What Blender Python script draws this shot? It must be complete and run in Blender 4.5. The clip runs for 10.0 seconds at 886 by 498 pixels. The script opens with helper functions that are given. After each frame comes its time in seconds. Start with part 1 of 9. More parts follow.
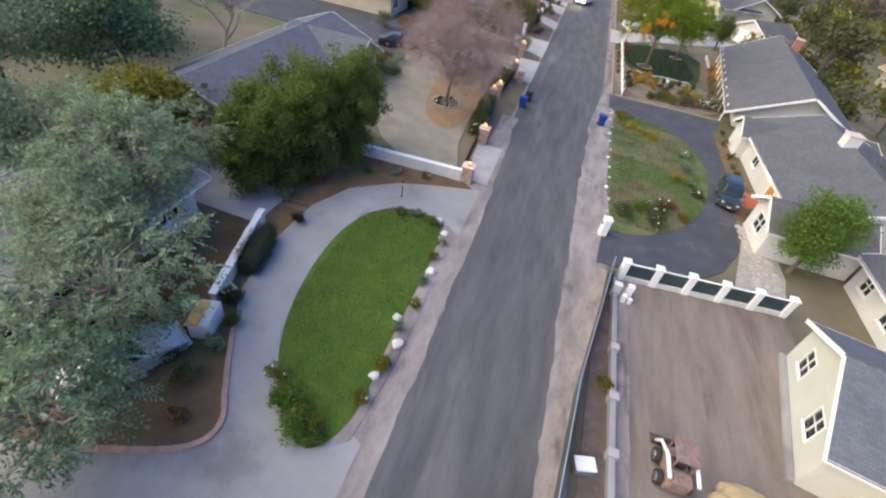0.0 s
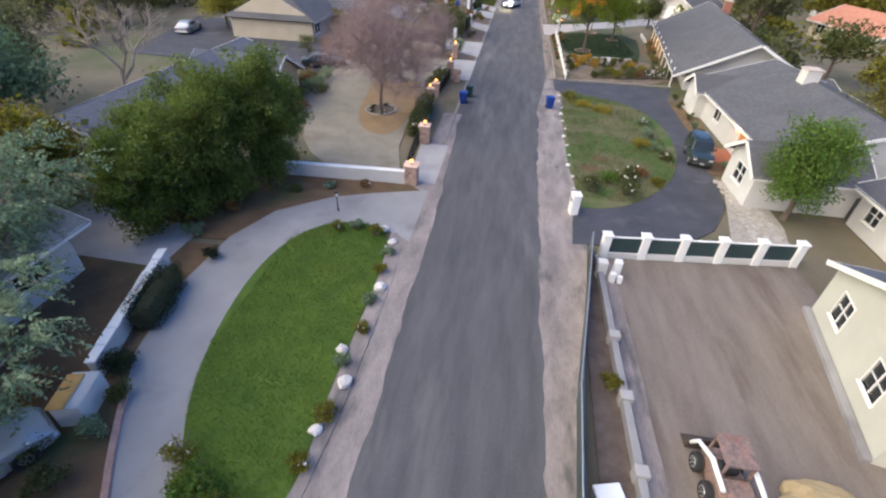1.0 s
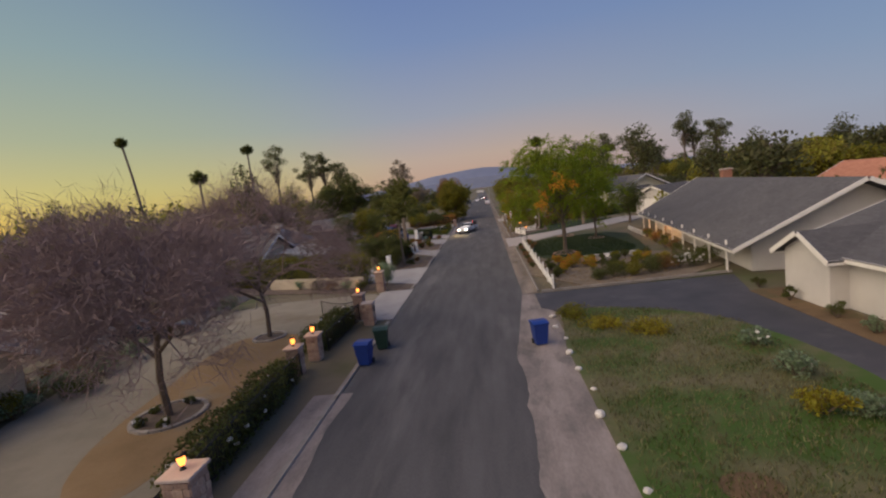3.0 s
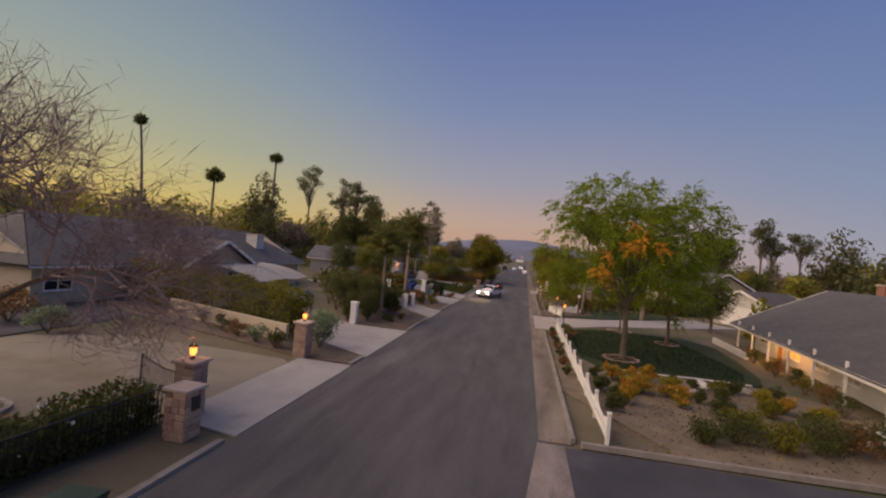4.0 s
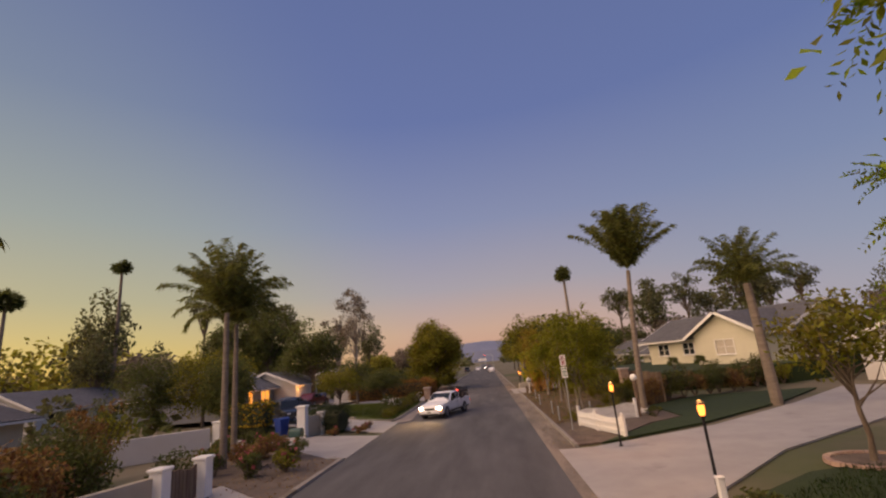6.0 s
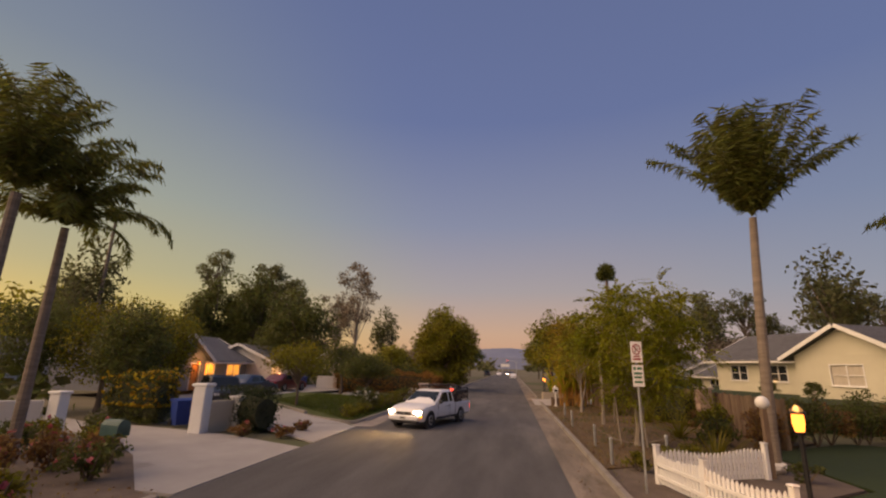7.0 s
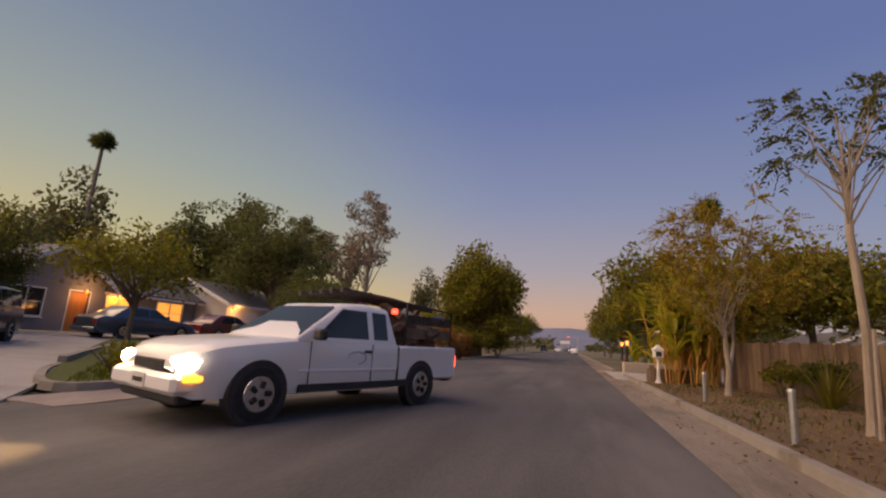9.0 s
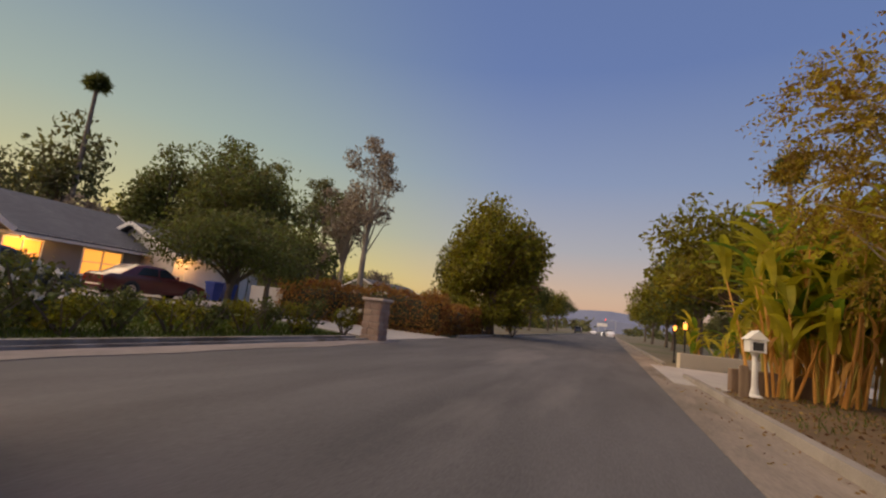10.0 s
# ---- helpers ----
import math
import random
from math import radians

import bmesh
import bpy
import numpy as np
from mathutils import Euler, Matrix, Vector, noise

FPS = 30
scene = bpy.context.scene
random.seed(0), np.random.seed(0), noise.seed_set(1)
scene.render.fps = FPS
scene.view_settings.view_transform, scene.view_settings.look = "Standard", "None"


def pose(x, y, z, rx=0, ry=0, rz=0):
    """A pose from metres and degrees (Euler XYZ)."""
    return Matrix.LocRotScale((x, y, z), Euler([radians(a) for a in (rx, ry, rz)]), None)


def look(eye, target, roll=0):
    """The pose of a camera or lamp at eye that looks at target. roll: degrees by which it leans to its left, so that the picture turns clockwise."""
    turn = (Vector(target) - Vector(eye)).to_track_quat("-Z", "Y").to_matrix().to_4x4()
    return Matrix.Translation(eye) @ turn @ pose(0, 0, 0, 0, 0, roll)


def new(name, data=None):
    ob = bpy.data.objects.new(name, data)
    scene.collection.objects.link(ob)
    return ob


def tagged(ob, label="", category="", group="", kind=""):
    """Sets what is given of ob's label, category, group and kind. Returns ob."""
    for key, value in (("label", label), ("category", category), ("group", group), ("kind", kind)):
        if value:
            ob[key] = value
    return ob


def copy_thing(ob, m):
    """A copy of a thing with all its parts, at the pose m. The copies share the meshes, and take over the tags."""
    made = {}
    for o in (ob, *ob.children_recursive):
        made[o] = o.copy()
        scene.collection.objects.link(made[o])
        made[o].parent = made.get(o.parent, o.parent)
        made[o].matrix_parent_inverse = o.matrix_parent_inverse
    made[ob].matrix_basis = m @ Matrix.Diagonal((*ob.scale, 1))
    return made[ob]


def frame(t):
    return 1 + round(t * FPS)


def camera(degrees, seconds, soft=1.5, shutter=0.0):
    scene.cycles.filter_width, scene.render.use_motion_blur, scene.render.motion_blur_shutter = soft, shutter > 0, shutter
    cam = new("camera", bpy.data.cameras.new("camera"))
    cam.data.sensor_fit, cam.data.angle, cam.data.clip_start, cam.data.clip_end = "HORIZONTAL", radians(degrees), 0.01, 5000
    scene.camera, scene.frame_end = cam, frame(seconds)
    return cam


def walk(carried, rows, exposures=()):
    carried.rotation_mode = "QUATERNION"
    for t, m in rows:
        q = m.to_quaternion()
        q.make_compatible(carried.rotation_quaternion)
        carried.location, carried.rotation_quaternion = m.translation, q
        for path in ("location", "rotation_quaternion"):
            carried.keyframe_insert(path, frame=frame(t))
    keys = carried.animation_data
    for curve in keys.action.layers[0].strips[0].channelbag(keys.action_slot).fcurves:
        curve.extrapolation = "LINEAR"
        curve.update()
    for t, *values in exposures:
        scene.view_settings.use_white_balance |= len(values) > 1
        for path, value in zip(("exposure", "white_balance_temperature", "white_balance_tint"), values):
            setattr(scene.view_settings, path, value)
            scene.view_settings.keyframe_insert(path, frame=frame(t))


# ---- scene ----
cam = camera(88.5, 10.0, soft=2.2)
PATH = [
    (0, (-2.664, 2.138, 17.814), (-2.928, 3.635, 16.514), 11.2),
    (0.5, (-2.101, 2.051, 15.935), (-2.365, 3.536, 14.621), 9.5),
    (1, (-1.512, 5.025, 14.152), (-1.713, 6.621, 12.963), 2.7),
    (1.2, (-1.627, 6.728, 13.474), (-1.786, 8.347, 12.31), 2.0),
    (1.4, (-1.307, 8.736, 12.07), (-1.389, 10.461, 11.062), -0.9),
    (1.5, (-1.415, 9.676, 11.578), (-1.499, 11.485, 10.728), -2.6),
    (2, (-1.326, 14.996, 8.908), (-1.416, 16.914, 8.347), -4.7),
    (2.3, (-0.814, 18.423, 8.005), (-0.823, 20.387, 7.63), -11.9),
    (2.5, (-0.677, 21.238, 7.414), (-0.726, 23.217, 7.128), -11.7),
    (2.7, (-0.197, 23.657, 7.461), (-0.32, 25.634, 7.187), -11.5),
    (3.8, (1.513, 39.869, 5.853), (1.151, 41.835, 5.78), 6.6),
    (4, (1.461, 42.849, 5.46), (1.101, 44.817, 5.473), 5.3),
    (4.5, (1.174, 51.019, 4.434), (0.851, 52.973, 4.712), 0.8),
    (5, (0.592, 58.169, 3.629), (0.369, 60.111, 4.05), -0.7),
    (5.5, (0.385, 64.765, 3.509), (0.238, 66.701, 3.989), -3.6),
    (5.7, (0.314, 67.234, 3.489), (0.193, 69.171, 3.971), -6.2),
    (6.8, (1.063, 79.688, 2.749), (0.795, 81.599, 3.276), 0.7),
    (7, (1.017, 81.59, 2.618), (0.728, 83.504, 3.121), 1.4),
    (7.5, (1.041, 86.276, 2.184), (0.729, 88.192, 2.667), 0.6),
    (8, (0.876, 90.114, 1.566), (0.584, 92.031, 2.058), -3.2),
    (8.5, (1.093, 94.218, 1.456), (0.747, 96.136, 1.904), -1.0),
    (9, (1.013, 97.824, 1.089), (0.466, 99.707, 1.486), 3.7),
    (9.3, (1.572, 99.182, 1.036), (0.641, 100.923, 1.355), 5.5),
    (9.5, (1.904, 100.113, 1.08), (0.79, 101.756, 1.325), 5.7),
    (10, (1.211, 105.574, 1.07), (0.508, 107.425, 1.352), 6.4),
]
walk(cam, [(t, look(eye, target, roll)) for t, eye, target, roll in PATH], [(0, 1.3, 5150, 0.5), (1.0, 1.25, 5120, 0.5), (1.5, 0.82, 4800, 0), (2.0, 0.45, 4930, 0), (2.5, 0.15, 5450, 1.5), (4.0, 0.0, 6400, 16), (4.5, 0.0, 6200, 11), (5.0, 0.1, 6500, 13), (5.5, 0.15, 6700, 21), (7.0, 0.1, 7750, 17), (7.5, 0.0, 7300, 21), (8.0, 0.15, 7200, 24), (8.5, 0.3, 7500, 24), (9.0, 0.15, 7100, 19), (9.5, 0.18, 6700, 10), (10.0, 0.28, 6850, 8)])

# ---- world and light ----
world = bpy.data.worlds.new("dusk_sky")
scene.world = world
world.use_nodes = True
wn, wl = world.node_tree.nodes, world.node_tree.links
wn.clear()


def sky_ramp(stops):
    r = wn.new("ShaderNodeValToRGB")
    e = r.color_ramp.elements
    e[0].position, e[0].color = stops[0][0], (*stops[0][1], 1)
    e[1].position, e[1].color = stops[-1][0], (*stops[-1][1], 1)
    for p, c in stops[1:-1]:
        e.new(p).color = (*c, 1)
    return r


# a clear dusk sky: the Nishita model, with the afterglow's colours by height and towards the west
sky = wn.new("ShaderNodeTexSky")
sky.sky_type = "NISHITA"
sky.sun_disc = False
sky.sun_elevation = radians(0.5)
sky.sun_rotation = radians(-62)
sky.altitude = 200
sky.air_density, sky.dust_density, sky.ozone_density = 1.0, 1.2, 2.5
tco, sep = wn.new("ShaderNodeTexCoord"), wn.new("ShaderNodeSeparateXYZ")
wl.new(tco.outputs["Generated"], sep.inputs[0])
east = sky_ramp([(0.0, (0.50, 0.30, 0.215)), (0.07, (0.47, 0.33, 0.26)), (0.16, (0.31, 0.30, 0.34)), (0.30, (0.19, 0.235, 0.37)), (0.50, (0.105, 0.155, 0.335)), (1.0, (0.075, 0.115, 0.26))])
west = sky_ramp([(0.0, (0.60, 0.43, 0.09)), (0.07, (0.50, 0.43, 0.14)), (0.16, (0.36, 0.37, 0.21)), (0.30, (0.26, 0.32, 0.28)), (0.50, (0.17, 0.23, 0.29)), (1.0, (0.075, 0.115, 0.26))])
wl.new(sep.outputs["Z"], east.inputs[0])
wl.new(sep.outputs["Z"], west.inputs[0])
dotw = wn.new("ShaderNodeVectorMath")
dotw.operation = "DOT_PRODUCT"
dotw.inputs[1].default_value = (-0.90, 0.43, 0.0)
wl.new(tco.outputs["Generated"], dotw.inputs[0])
wmap = wn.new("ShaderNodeMapRange")
wmap.interpolation_type = "SMOOTHSTEP"
wmap.inputs[1].default_value, wmap.inputs[2].default_value = 0.5, 1.0
wl.new(dotw.outputs["Value"], wmap.inputs[0])
glow_mix = wn.new("ShaderNodeMix")
glow_mix.data_type = "RGBA"
wl.new(wmap.outputs[0], glow_mix.inputs[0])
wl.new(east.outputs[0], glow_mix.inputs[6])
wl.new(west.outputs[0], glow_mix.inputs[7])
# opposite the afterglow the horizon is blue
rim = sky_ramp([(0.0, (0.31, 0.31, 0.35)), (0.07, (0.28, 0.31, 0.39)), (0.16, (0.22, 0.275, 0.385)), (0.30, (0.155, 0.22, 0.37)), (0.50, (0.10, 0.155, 0.335)), (1.0, (0.075, 0.115, 0.26))])
wl.new(sep.outputs["Z"], rim.inputs[0])
dote = wn.new("ShaderNodeVectorMath")
dote.operation = "DOT_PRODUCT"
dote.inputs[1].default_value = (0.95, 0.31, 0.0)
wl.new(tco.outputs["Generated"], dote.inputs[0])
emap = wn.new("ShaderNodeMapRange")
emap.interpolation_type = "SMOOTHSTEP"
emap.inputs[1].default_value, emap.inputs[2].default_value = 0.36, 0.92
wl.new(dote.outputs["Value"], emap.inputs[0])
rim_mix = wn.new("ShaderNodeMix")
rim_mix.data_type = "RGBA"
wl.new(emap.outputs[0], rim_mix.inputs[0])
wl.new(glow_mix.outputs[2], rim_mix.inputs[6])
wl.new(rim.outputs[0], rim_mix.inputs[7])
both = wn.new("ShaderNodeMix")
both.data_type, both.blend_type = "RGBA", "ADD"
both.inputs[0].default_value = 0.04
wl.new(rim_mix.outputs[2], both.inputs[6])
wl.new(sky.outputs[0], both.inputs[7])
wbg = wn.new("ShaderNodeBackground")
wbg.inputs["Strength"].default_value = 1.0
wout = wn.new("ShaderNodeOutputWorld")
wl.new(both.outputs[2], wbg.inputs["Color"])
wl.new(wbg.outputs[0], wout.inputs["Surface"])

# the wide afterglow overhead
sun = new("sun", bpy.data.lights.new("sun", "SUN"))
sun.data.energy, sun.data.angle, sun.data.color = 4.0, radians(95), (1.0, 0.71, 0.43)
sun.matrix_basis = look((-56, -26, 36), (0, 0, 0))


def point_light(name, x, y, z, watts, color=(1.0, 0.46, 0.13), r=0.06):
    ob = new(name, bpy.data.lights.new(name, "POINT"))
    ob.data.energy, ob.data.color, ob.data.shadow_soft_size = watts, color, r
    ob.location = (x, y, z)
    return ob


def spot_light(name, eye, target, watts, angle, color=(1.0, 0.72, 0.35)):
    ob = new(name, bpy.data.lights.new(name, "SPOT"))
    ob.data.energy, ob.data.color, ob.data.spot_size, ob.data.spot_blend = watts, color, radians(angle), 0.6
    ob.data.shadow_soft_size = 0.06
    ob.matrix_basis = look(eye, target)
    return ob


# ---- materials ----
def material(name, c1, c2, scale=1.0, rough=0.85, metal=0.0, bump=0.2, fine=40.0, fine_mix=0.35, stretch=(1, 1, 1), vary=0.0,
             island=False, c3=None, c3_scale=0.15, c3_at=0.55, glow=0.0, through_light=0.0, coat=0.0):
    """Two scales of mottling, a third colour in large stains, fine relief, and a change from piece to piece."""
    m = bpy.data.materials.new(name)
    m.use_nodes = True
    n, l = m.node_tree.nodes, m.node_tree.links
    b = n["Principled BSDF"]
    tc, mp = n.new("ShaderNodeTexCoord"), n.new("ShaderNodeMapping")
    mp.inputs["Scale"].default_value = stretch
    l.new(tc.outputs["Object"], mp.inputs["Vector"])

    def noise_at(s, detail=4.0, rough_=0.6):
        t = n.new("ShaderNodeTexNoise")
        t.inputs["Scale"].default_value, t.inputs["Detail"].default_value, t.inputs["Roughness"].default_value = s, detail, rough_
        l.new(mp.outputs["Vector"], t.inputs["Vector"])
        return t

    big, small = noise_at(scale), noise_at(fine, 3.0)
    mix = n.new("ShaderNodeMix")
    mix.data_type = "FLOAT"
    mix.inputs[0].default_value = fine_mix
    l.new(big.outputs[0], mix.inputs[2])
    l.new(small.outputs[0], mix.inputs[3])
    ramp = n.new("ShaderNodeValToRGB")
    ramp.color_ramp.elements[0].position, ramp.color_ramp.elements[1].position = 0.36, 0.64
    ramp.color_ramp.elements[0].color, ramp.color_ramp.elements[1].color = (*c1, 1), (*c2, 1)
    l.new(mix.outputs[0], ramp.inputs[0])
    col = ramp.outputs[0]
    if c3:
        stain = noise_at(c3_scale, 6.0)
        sr = n.new("ShaderNodeValToRGB")
        sr.color_ramp.elements[0].position, sr.color_ramp.elements[1].position = c3_at, c3_at + 0.12
        l.new(stain.outputs[0], sr.inputs[0])
        mx = n.new("ShaderNodeMix")
        mx.data_type = "RGBA"
        l.new(sr.outputs[0], mx.inputs[0])
        l.new(col, mx.inputs[6])
        mx.inputs[7].default_value = (*c3, 1)
        col = mx.outputs[2]
    if vary:
        src = n.new("ShaderNodeNewGeometry") if island else n.new("ShaderNodeObjectInfo")
        mr = n.new("ShaderNodeMapRange")
        mr.inputs[3].default_value, mr.inputs[4].default_value = 1 - vary, 1 + vary
        l.new(src.outputs["Random Per Island" if island else "Random"], mr.inputs[0])
        hs = n.new("ShaderNodeHueSaturation")
        l.new(mr.outputs[0], hs.inputs["Value"])
        mh = n.new("ShaderNodeMapRange")
        mh.inputs[3].default_value, mh.inputs[4].default_value = 0.5 - vary * 0.06, 0.5 + vary * 0.06
        l.new(src.outputs["Random Per Island" if island else "Random"], mh.inputs[0])
        l.new(mh.outputs[0], hs.inputs["Hue"])
        l.new(col, hs.inputs["Color"])
        col = hs.outputs[0]
    l.new(col, b.inputs["Base Color"])
    b.inputs["Roughness"].default_value, b.inputs["Metallic"].default_value = rough, metal
    if coat:
        b.inputs["Coat Weight"].default_value = coat
    if bump:
        bp = n.new("ShaderNodeBump")
        bp.inputs["Strength"].default_value, bp.inputs["Distance"].default_value = bump, 0.02
        l.new(mix.outputs[0], bp.inputs["Height"])
        l.new(bp.outputs[0], b.inputs["Normal"])
    if glow:
        l.new(col, b.inputs["Emission Color"])
        b.inputs["Emission Strength"].default_value = glow
    if through_light:
        tr, ms = n.new("ShaderNodeBsdfTranslucent"), n.new("ShaderNodeMixShader")
        l.new(col, tr.inputs["Color"])
        ms.inputs[0].default_value = through_light
        l.new(b.outputs[0], ms.inputs[1])
        l.new(tr.outputs[0], ms.inputs[2])
        l.new(ms.outputs[0], n["Material Output"].inputs["Surface"])
    return m


def leaf_mat(name, c1, c2, vary=0.45):
    return material(name, c1, c2, 0.6, 0.6, bump=0, fine=6.0, fine_mix=0.4, vary=vary, island=True, through_light=0.5)


def lamp_mat(name, color, strength):
    m = bpy.data.materials.new(name)
    m.use_nodes = True
    b = m.node_tree.nodes["Principled BSDF"]
    b.inputs["Base Color"].default_value = (*color, 1)
    b.inputs["Emission Color"].default_value = (*color, 1)
    b.inputs["Emission Strength"].default_value = strength
    return m


def shingle_mat(name, c1, c2):
    """Asphalt shingles: courses and staggered tabs, weathered."""
    m = material(name, c1, c2, 0.5, 0.9, bump=0.3, fine=60.0, fine_mix=0.5)
    n, l = m.node_tree.nodes, m.node_tree.links
    b = n["Principled BSDF"]
    tc = n.new("ShaderNodeTexCoord")
    br = n.new("ShaderNodeTexBrick")
    br.inputs["Scale"].default_value = 1.0
    br.inputs["Brick Width"].default_value, br.inputs["Row Height"].default_value, br.inputs["Mortar Size"].default_value = 0.33, 0.15, 0.008
    br.inputs["Color1"].default_value, br.inputs["Color2"].default_value, br.inputs["Mortar"].default_value = (1, 1, 1, 1), (0.72, 0.72, 0.72, 1), (0.45, 0.45, 0.45, 1)
    l.new(tc.outputs["UV"], br.inputs["Vector"])
    old = b.inputs["Base Color"].links[0].from_socket
    mx = n.new("ShaderNodeMix")
    mx.data_type, mx.blend_type = "RGBA", "MULTIPLY"
    mx.inputs[0].default_value = 0.8
    l.new(old, mx.inputs[6])
    l.new(br.outputs["Color"], mx.inputs[7])
    l.new(mx.outputs[2], b.inputs["Base Color"])
    return m


M_ASPHALT = material("road_asphalt", (0.058, 0.058, 0.062), (0.116, 0.114, 0.119), 1.1, 0.9, bump=0.45, fine=55.0, fine_mix=0.4, stretch=(1, 0.16, 1), c3=(0.150, 0.144, 0.144), c3_scale=0.35, c3_at=0.56)
M_ASPHALT2 = material("driveway_asphalt", (0.038, 0.041, 0.052), (0.070, 0.070, 0.084), 0.5, 0.85, bump=0.3, fine=50.0, c3=(0.091, 0.091, 0.105), c3_scale=0.3)
M_CONCRETE = material("drive_concrete", (0.238, 0.231, 0.231), (0.322, 0.315, 0.315), 0.35, 0.85, bump=0.12, fine=40.0, c3=(0.189, 0.175, 0.182), c3_scale=0.22, c3_at=0.54)
M_SLAB = material("pale_concrete", (0.308, 0.297, 0.290), (0.392, 0.378, 0.371), 0.7, 0.85, bump=0.1, fine=50.0, c3=(0.245, 0.234, 0.224), c3_scale=0.5, c3_at=0.6)
M_KERB = material("gutter_concrete", (0.215, 0.198, 0.180), (0.310, 0.285, 0.260), 1.6, 0.9, bump=0.2, fine=45.0, c3=(0.140, 0.112, 0.084), c3_scale=0.6)
M_DIRT = material("verge_dirt", (0.165, 0.146, 0.138), (0.330, 0.285, 0.262), 0.9, 0.95, bump=0.5, fine=14.0, fine_mix=0.25, stretch=(1, 0.35, 1), c3=(0.115, 0.107, 0.103), c3_scale=0.7, c3_at=0.54)
M_LOT = material("graded_dirt", (0.140, 0.115, 0.095), (0.217, 0.185, 0.158), 0.7, 0.95, bump=0.6, fine=18.0, stretch=(1.6, 0.3, 1), c3=(0.112, 0.087, 0.070), c3_scale=0.3)
M_SOIL = material("dark_soil", (0.085, 0.064, 0.05), (0.16, 0.125, 0.10), 1.5, 0.95, bump=0.6, fine=25.0)
M_BORDER = material("dry_border_soil", (0.135, 0.108, 0.076), (0.225, 0.185, 0.135), 1.2, 0.95, bump=0.6, fine=22.0, c3=(0.105, 0.088, 0.060), c3_scale=0.5)
M_GROUND = material("dry_ground", (0.112, 0.098, 0.059), (0.168, 0.143, 0.098), 0.25, 0.95, bump=0.5, fine=14.0, c3=(0.077, 0.091, 0.035), c3_scale=0.06, c3_at=0.5)
M_GRAVEL = material("tan_gravel", (0.203, 0.185, 0.143), (0.266, 0.241, 0.193), 0.6, 0.95, bump=0.5, fine=30.0, c3=(0.182, 0.150, 0.105), c3_scale=0.2, c3_at=0.55)
M_GRAVELORANGE = material("orange_gravel", (0.210, 0.140, 0.066), (0.287, 0.199, 0.105), 0.6, 0.95, bump=0.5, fine=30.0, c3=(0.210, 0.175, 0.119), c3_scale=0.3, c3_at=0.56)
M_LAWN = material("mown_lawn", (0.038, 0.080, 0.005), (0.095, 0.146, 0.011), 0.9, 0.9, bump=0.9, fine=26.0, fine_mix=0.55, c3=(0.091, 0.101, 0.014), c3_scale=0.3, c3_at=0.58)
# darker copy of the front lawn: shade is put into the green
M_LAWNSHADE = material("shaded_lawn", (0.014, 0.030, 0.003), (0.026, 0.046, 0.005), 0.6, 0.9, bump=0.8, fine=24.0, fine_mix=0.5)
M_LAWN5 = material("front_lawn", (0.040, 0.060, 0.006), (0.072, 0.092, 0.010), 0.6, 0.9, bump=0.8, fine=24.0, fine_mix=0.5)
M_GARDEN = material("garden_ground", (0.076, 0.090, 0.026), (0.165, 0.145, 0.082), 0.45, 0.95, bump=0.7, fine=12.0, c3=(0.052, 0.100, 0.012), c3_scale=0.22, c3_at=0.44)
M_GUTTER = material("dusty_gutter", (0.135, 0.115, 0.098), (0.290, 0.245, 0.200), 1.1, 0.92, bump=0.3, fine=30.0, fine_mix=0.3, stretch=(1, 0.2, 1), c3=(0.120, 0.098, 0.074), c3_scale=0.8, c3_at=0.53)
M_LEAFLITTER = material("leaf_litter", (0.092, 0.060, 0.030), (0.160, 0.106, 0.054), 0.8, 0.95, bump=0.7, fine=20.0, c3=(0.070, 0.077, 0.028), c3_scale=0.3)
M_STUCCO = material("white_stucco", (0.50, 0.49, 0.48), (0.60, 0.59, 0.575), 0.5, 0.9, bump=0.15, fine=70.0)
M_CREAM = material("cream_siding", (0.54, 0.51, 0.39), (0.63, 0.60, 0.47), 0.4, 0.85, bump=0.1, fine=50.0)
M_PALECREAM = material("pale_cream_siding", (0.46, 0.46, 0.40), (0.54, 0.54, 0.47), 0.4, 0.85, bump=0.1, fine=50.0)
M_TAN = material("tan_stucco", (0.42, 0.37, 0.28), (0.52, 0.46, 0.36), 0.5, 0.9, bump=0.15, fine=60.0)
M_GREYWALL = material("grey_stucco", (0.17, 0.18, 0.20), (0.23, 0.24, 0.26), 0.5, 0.9, bump=0.15, fine=60.0)
M_WHITE = material("white_paint", (0.72, 0.72, 0.71), (0.82, 0.82, 0.80), 1.5, 0.6, bump=0.05, fine=30.0)
M_TRIM = material("white_trim", (0.70, 0.69, 0.67), (0.80, 0.79, 0.77), 2.0, 0.6, bump=0.05, fine=30.0)
M_ROOF = shingle_mat("grey_shingles", (0.092, 0.092, 0.100), (0.136, 0.134, 0.142))
M_ROOF2 = shingle_mat("blue_grey_shingles", (0.104, 0.112, 0.132), (0.152, 0.160, 0.184))
M_ROOFPALE = shingle_mat("pale_gravel_roof", (0.289, 0.281, 0.289), (0.391, 0.383, 0.391))
M_TERRACOTTA = material("clay_tiles", (0.36, 0.15, 0.09), (0.5, 0.24, 0.15), 2.0, 0.85, bump=0.5, fine=8.0)
M_STONE = material("veneer_stone", (0.30, 0.20, 0.155), (0.46, 0.34, 0.27), 3.5, 0.9, bump=0.6, fine=18.0, vary=0.25)
M_MORTAR = material("mortar", (0.34, 0.30, 0.26), (0.42, 0.38, 0.33), 4.0, 0.95, bump=0.3)
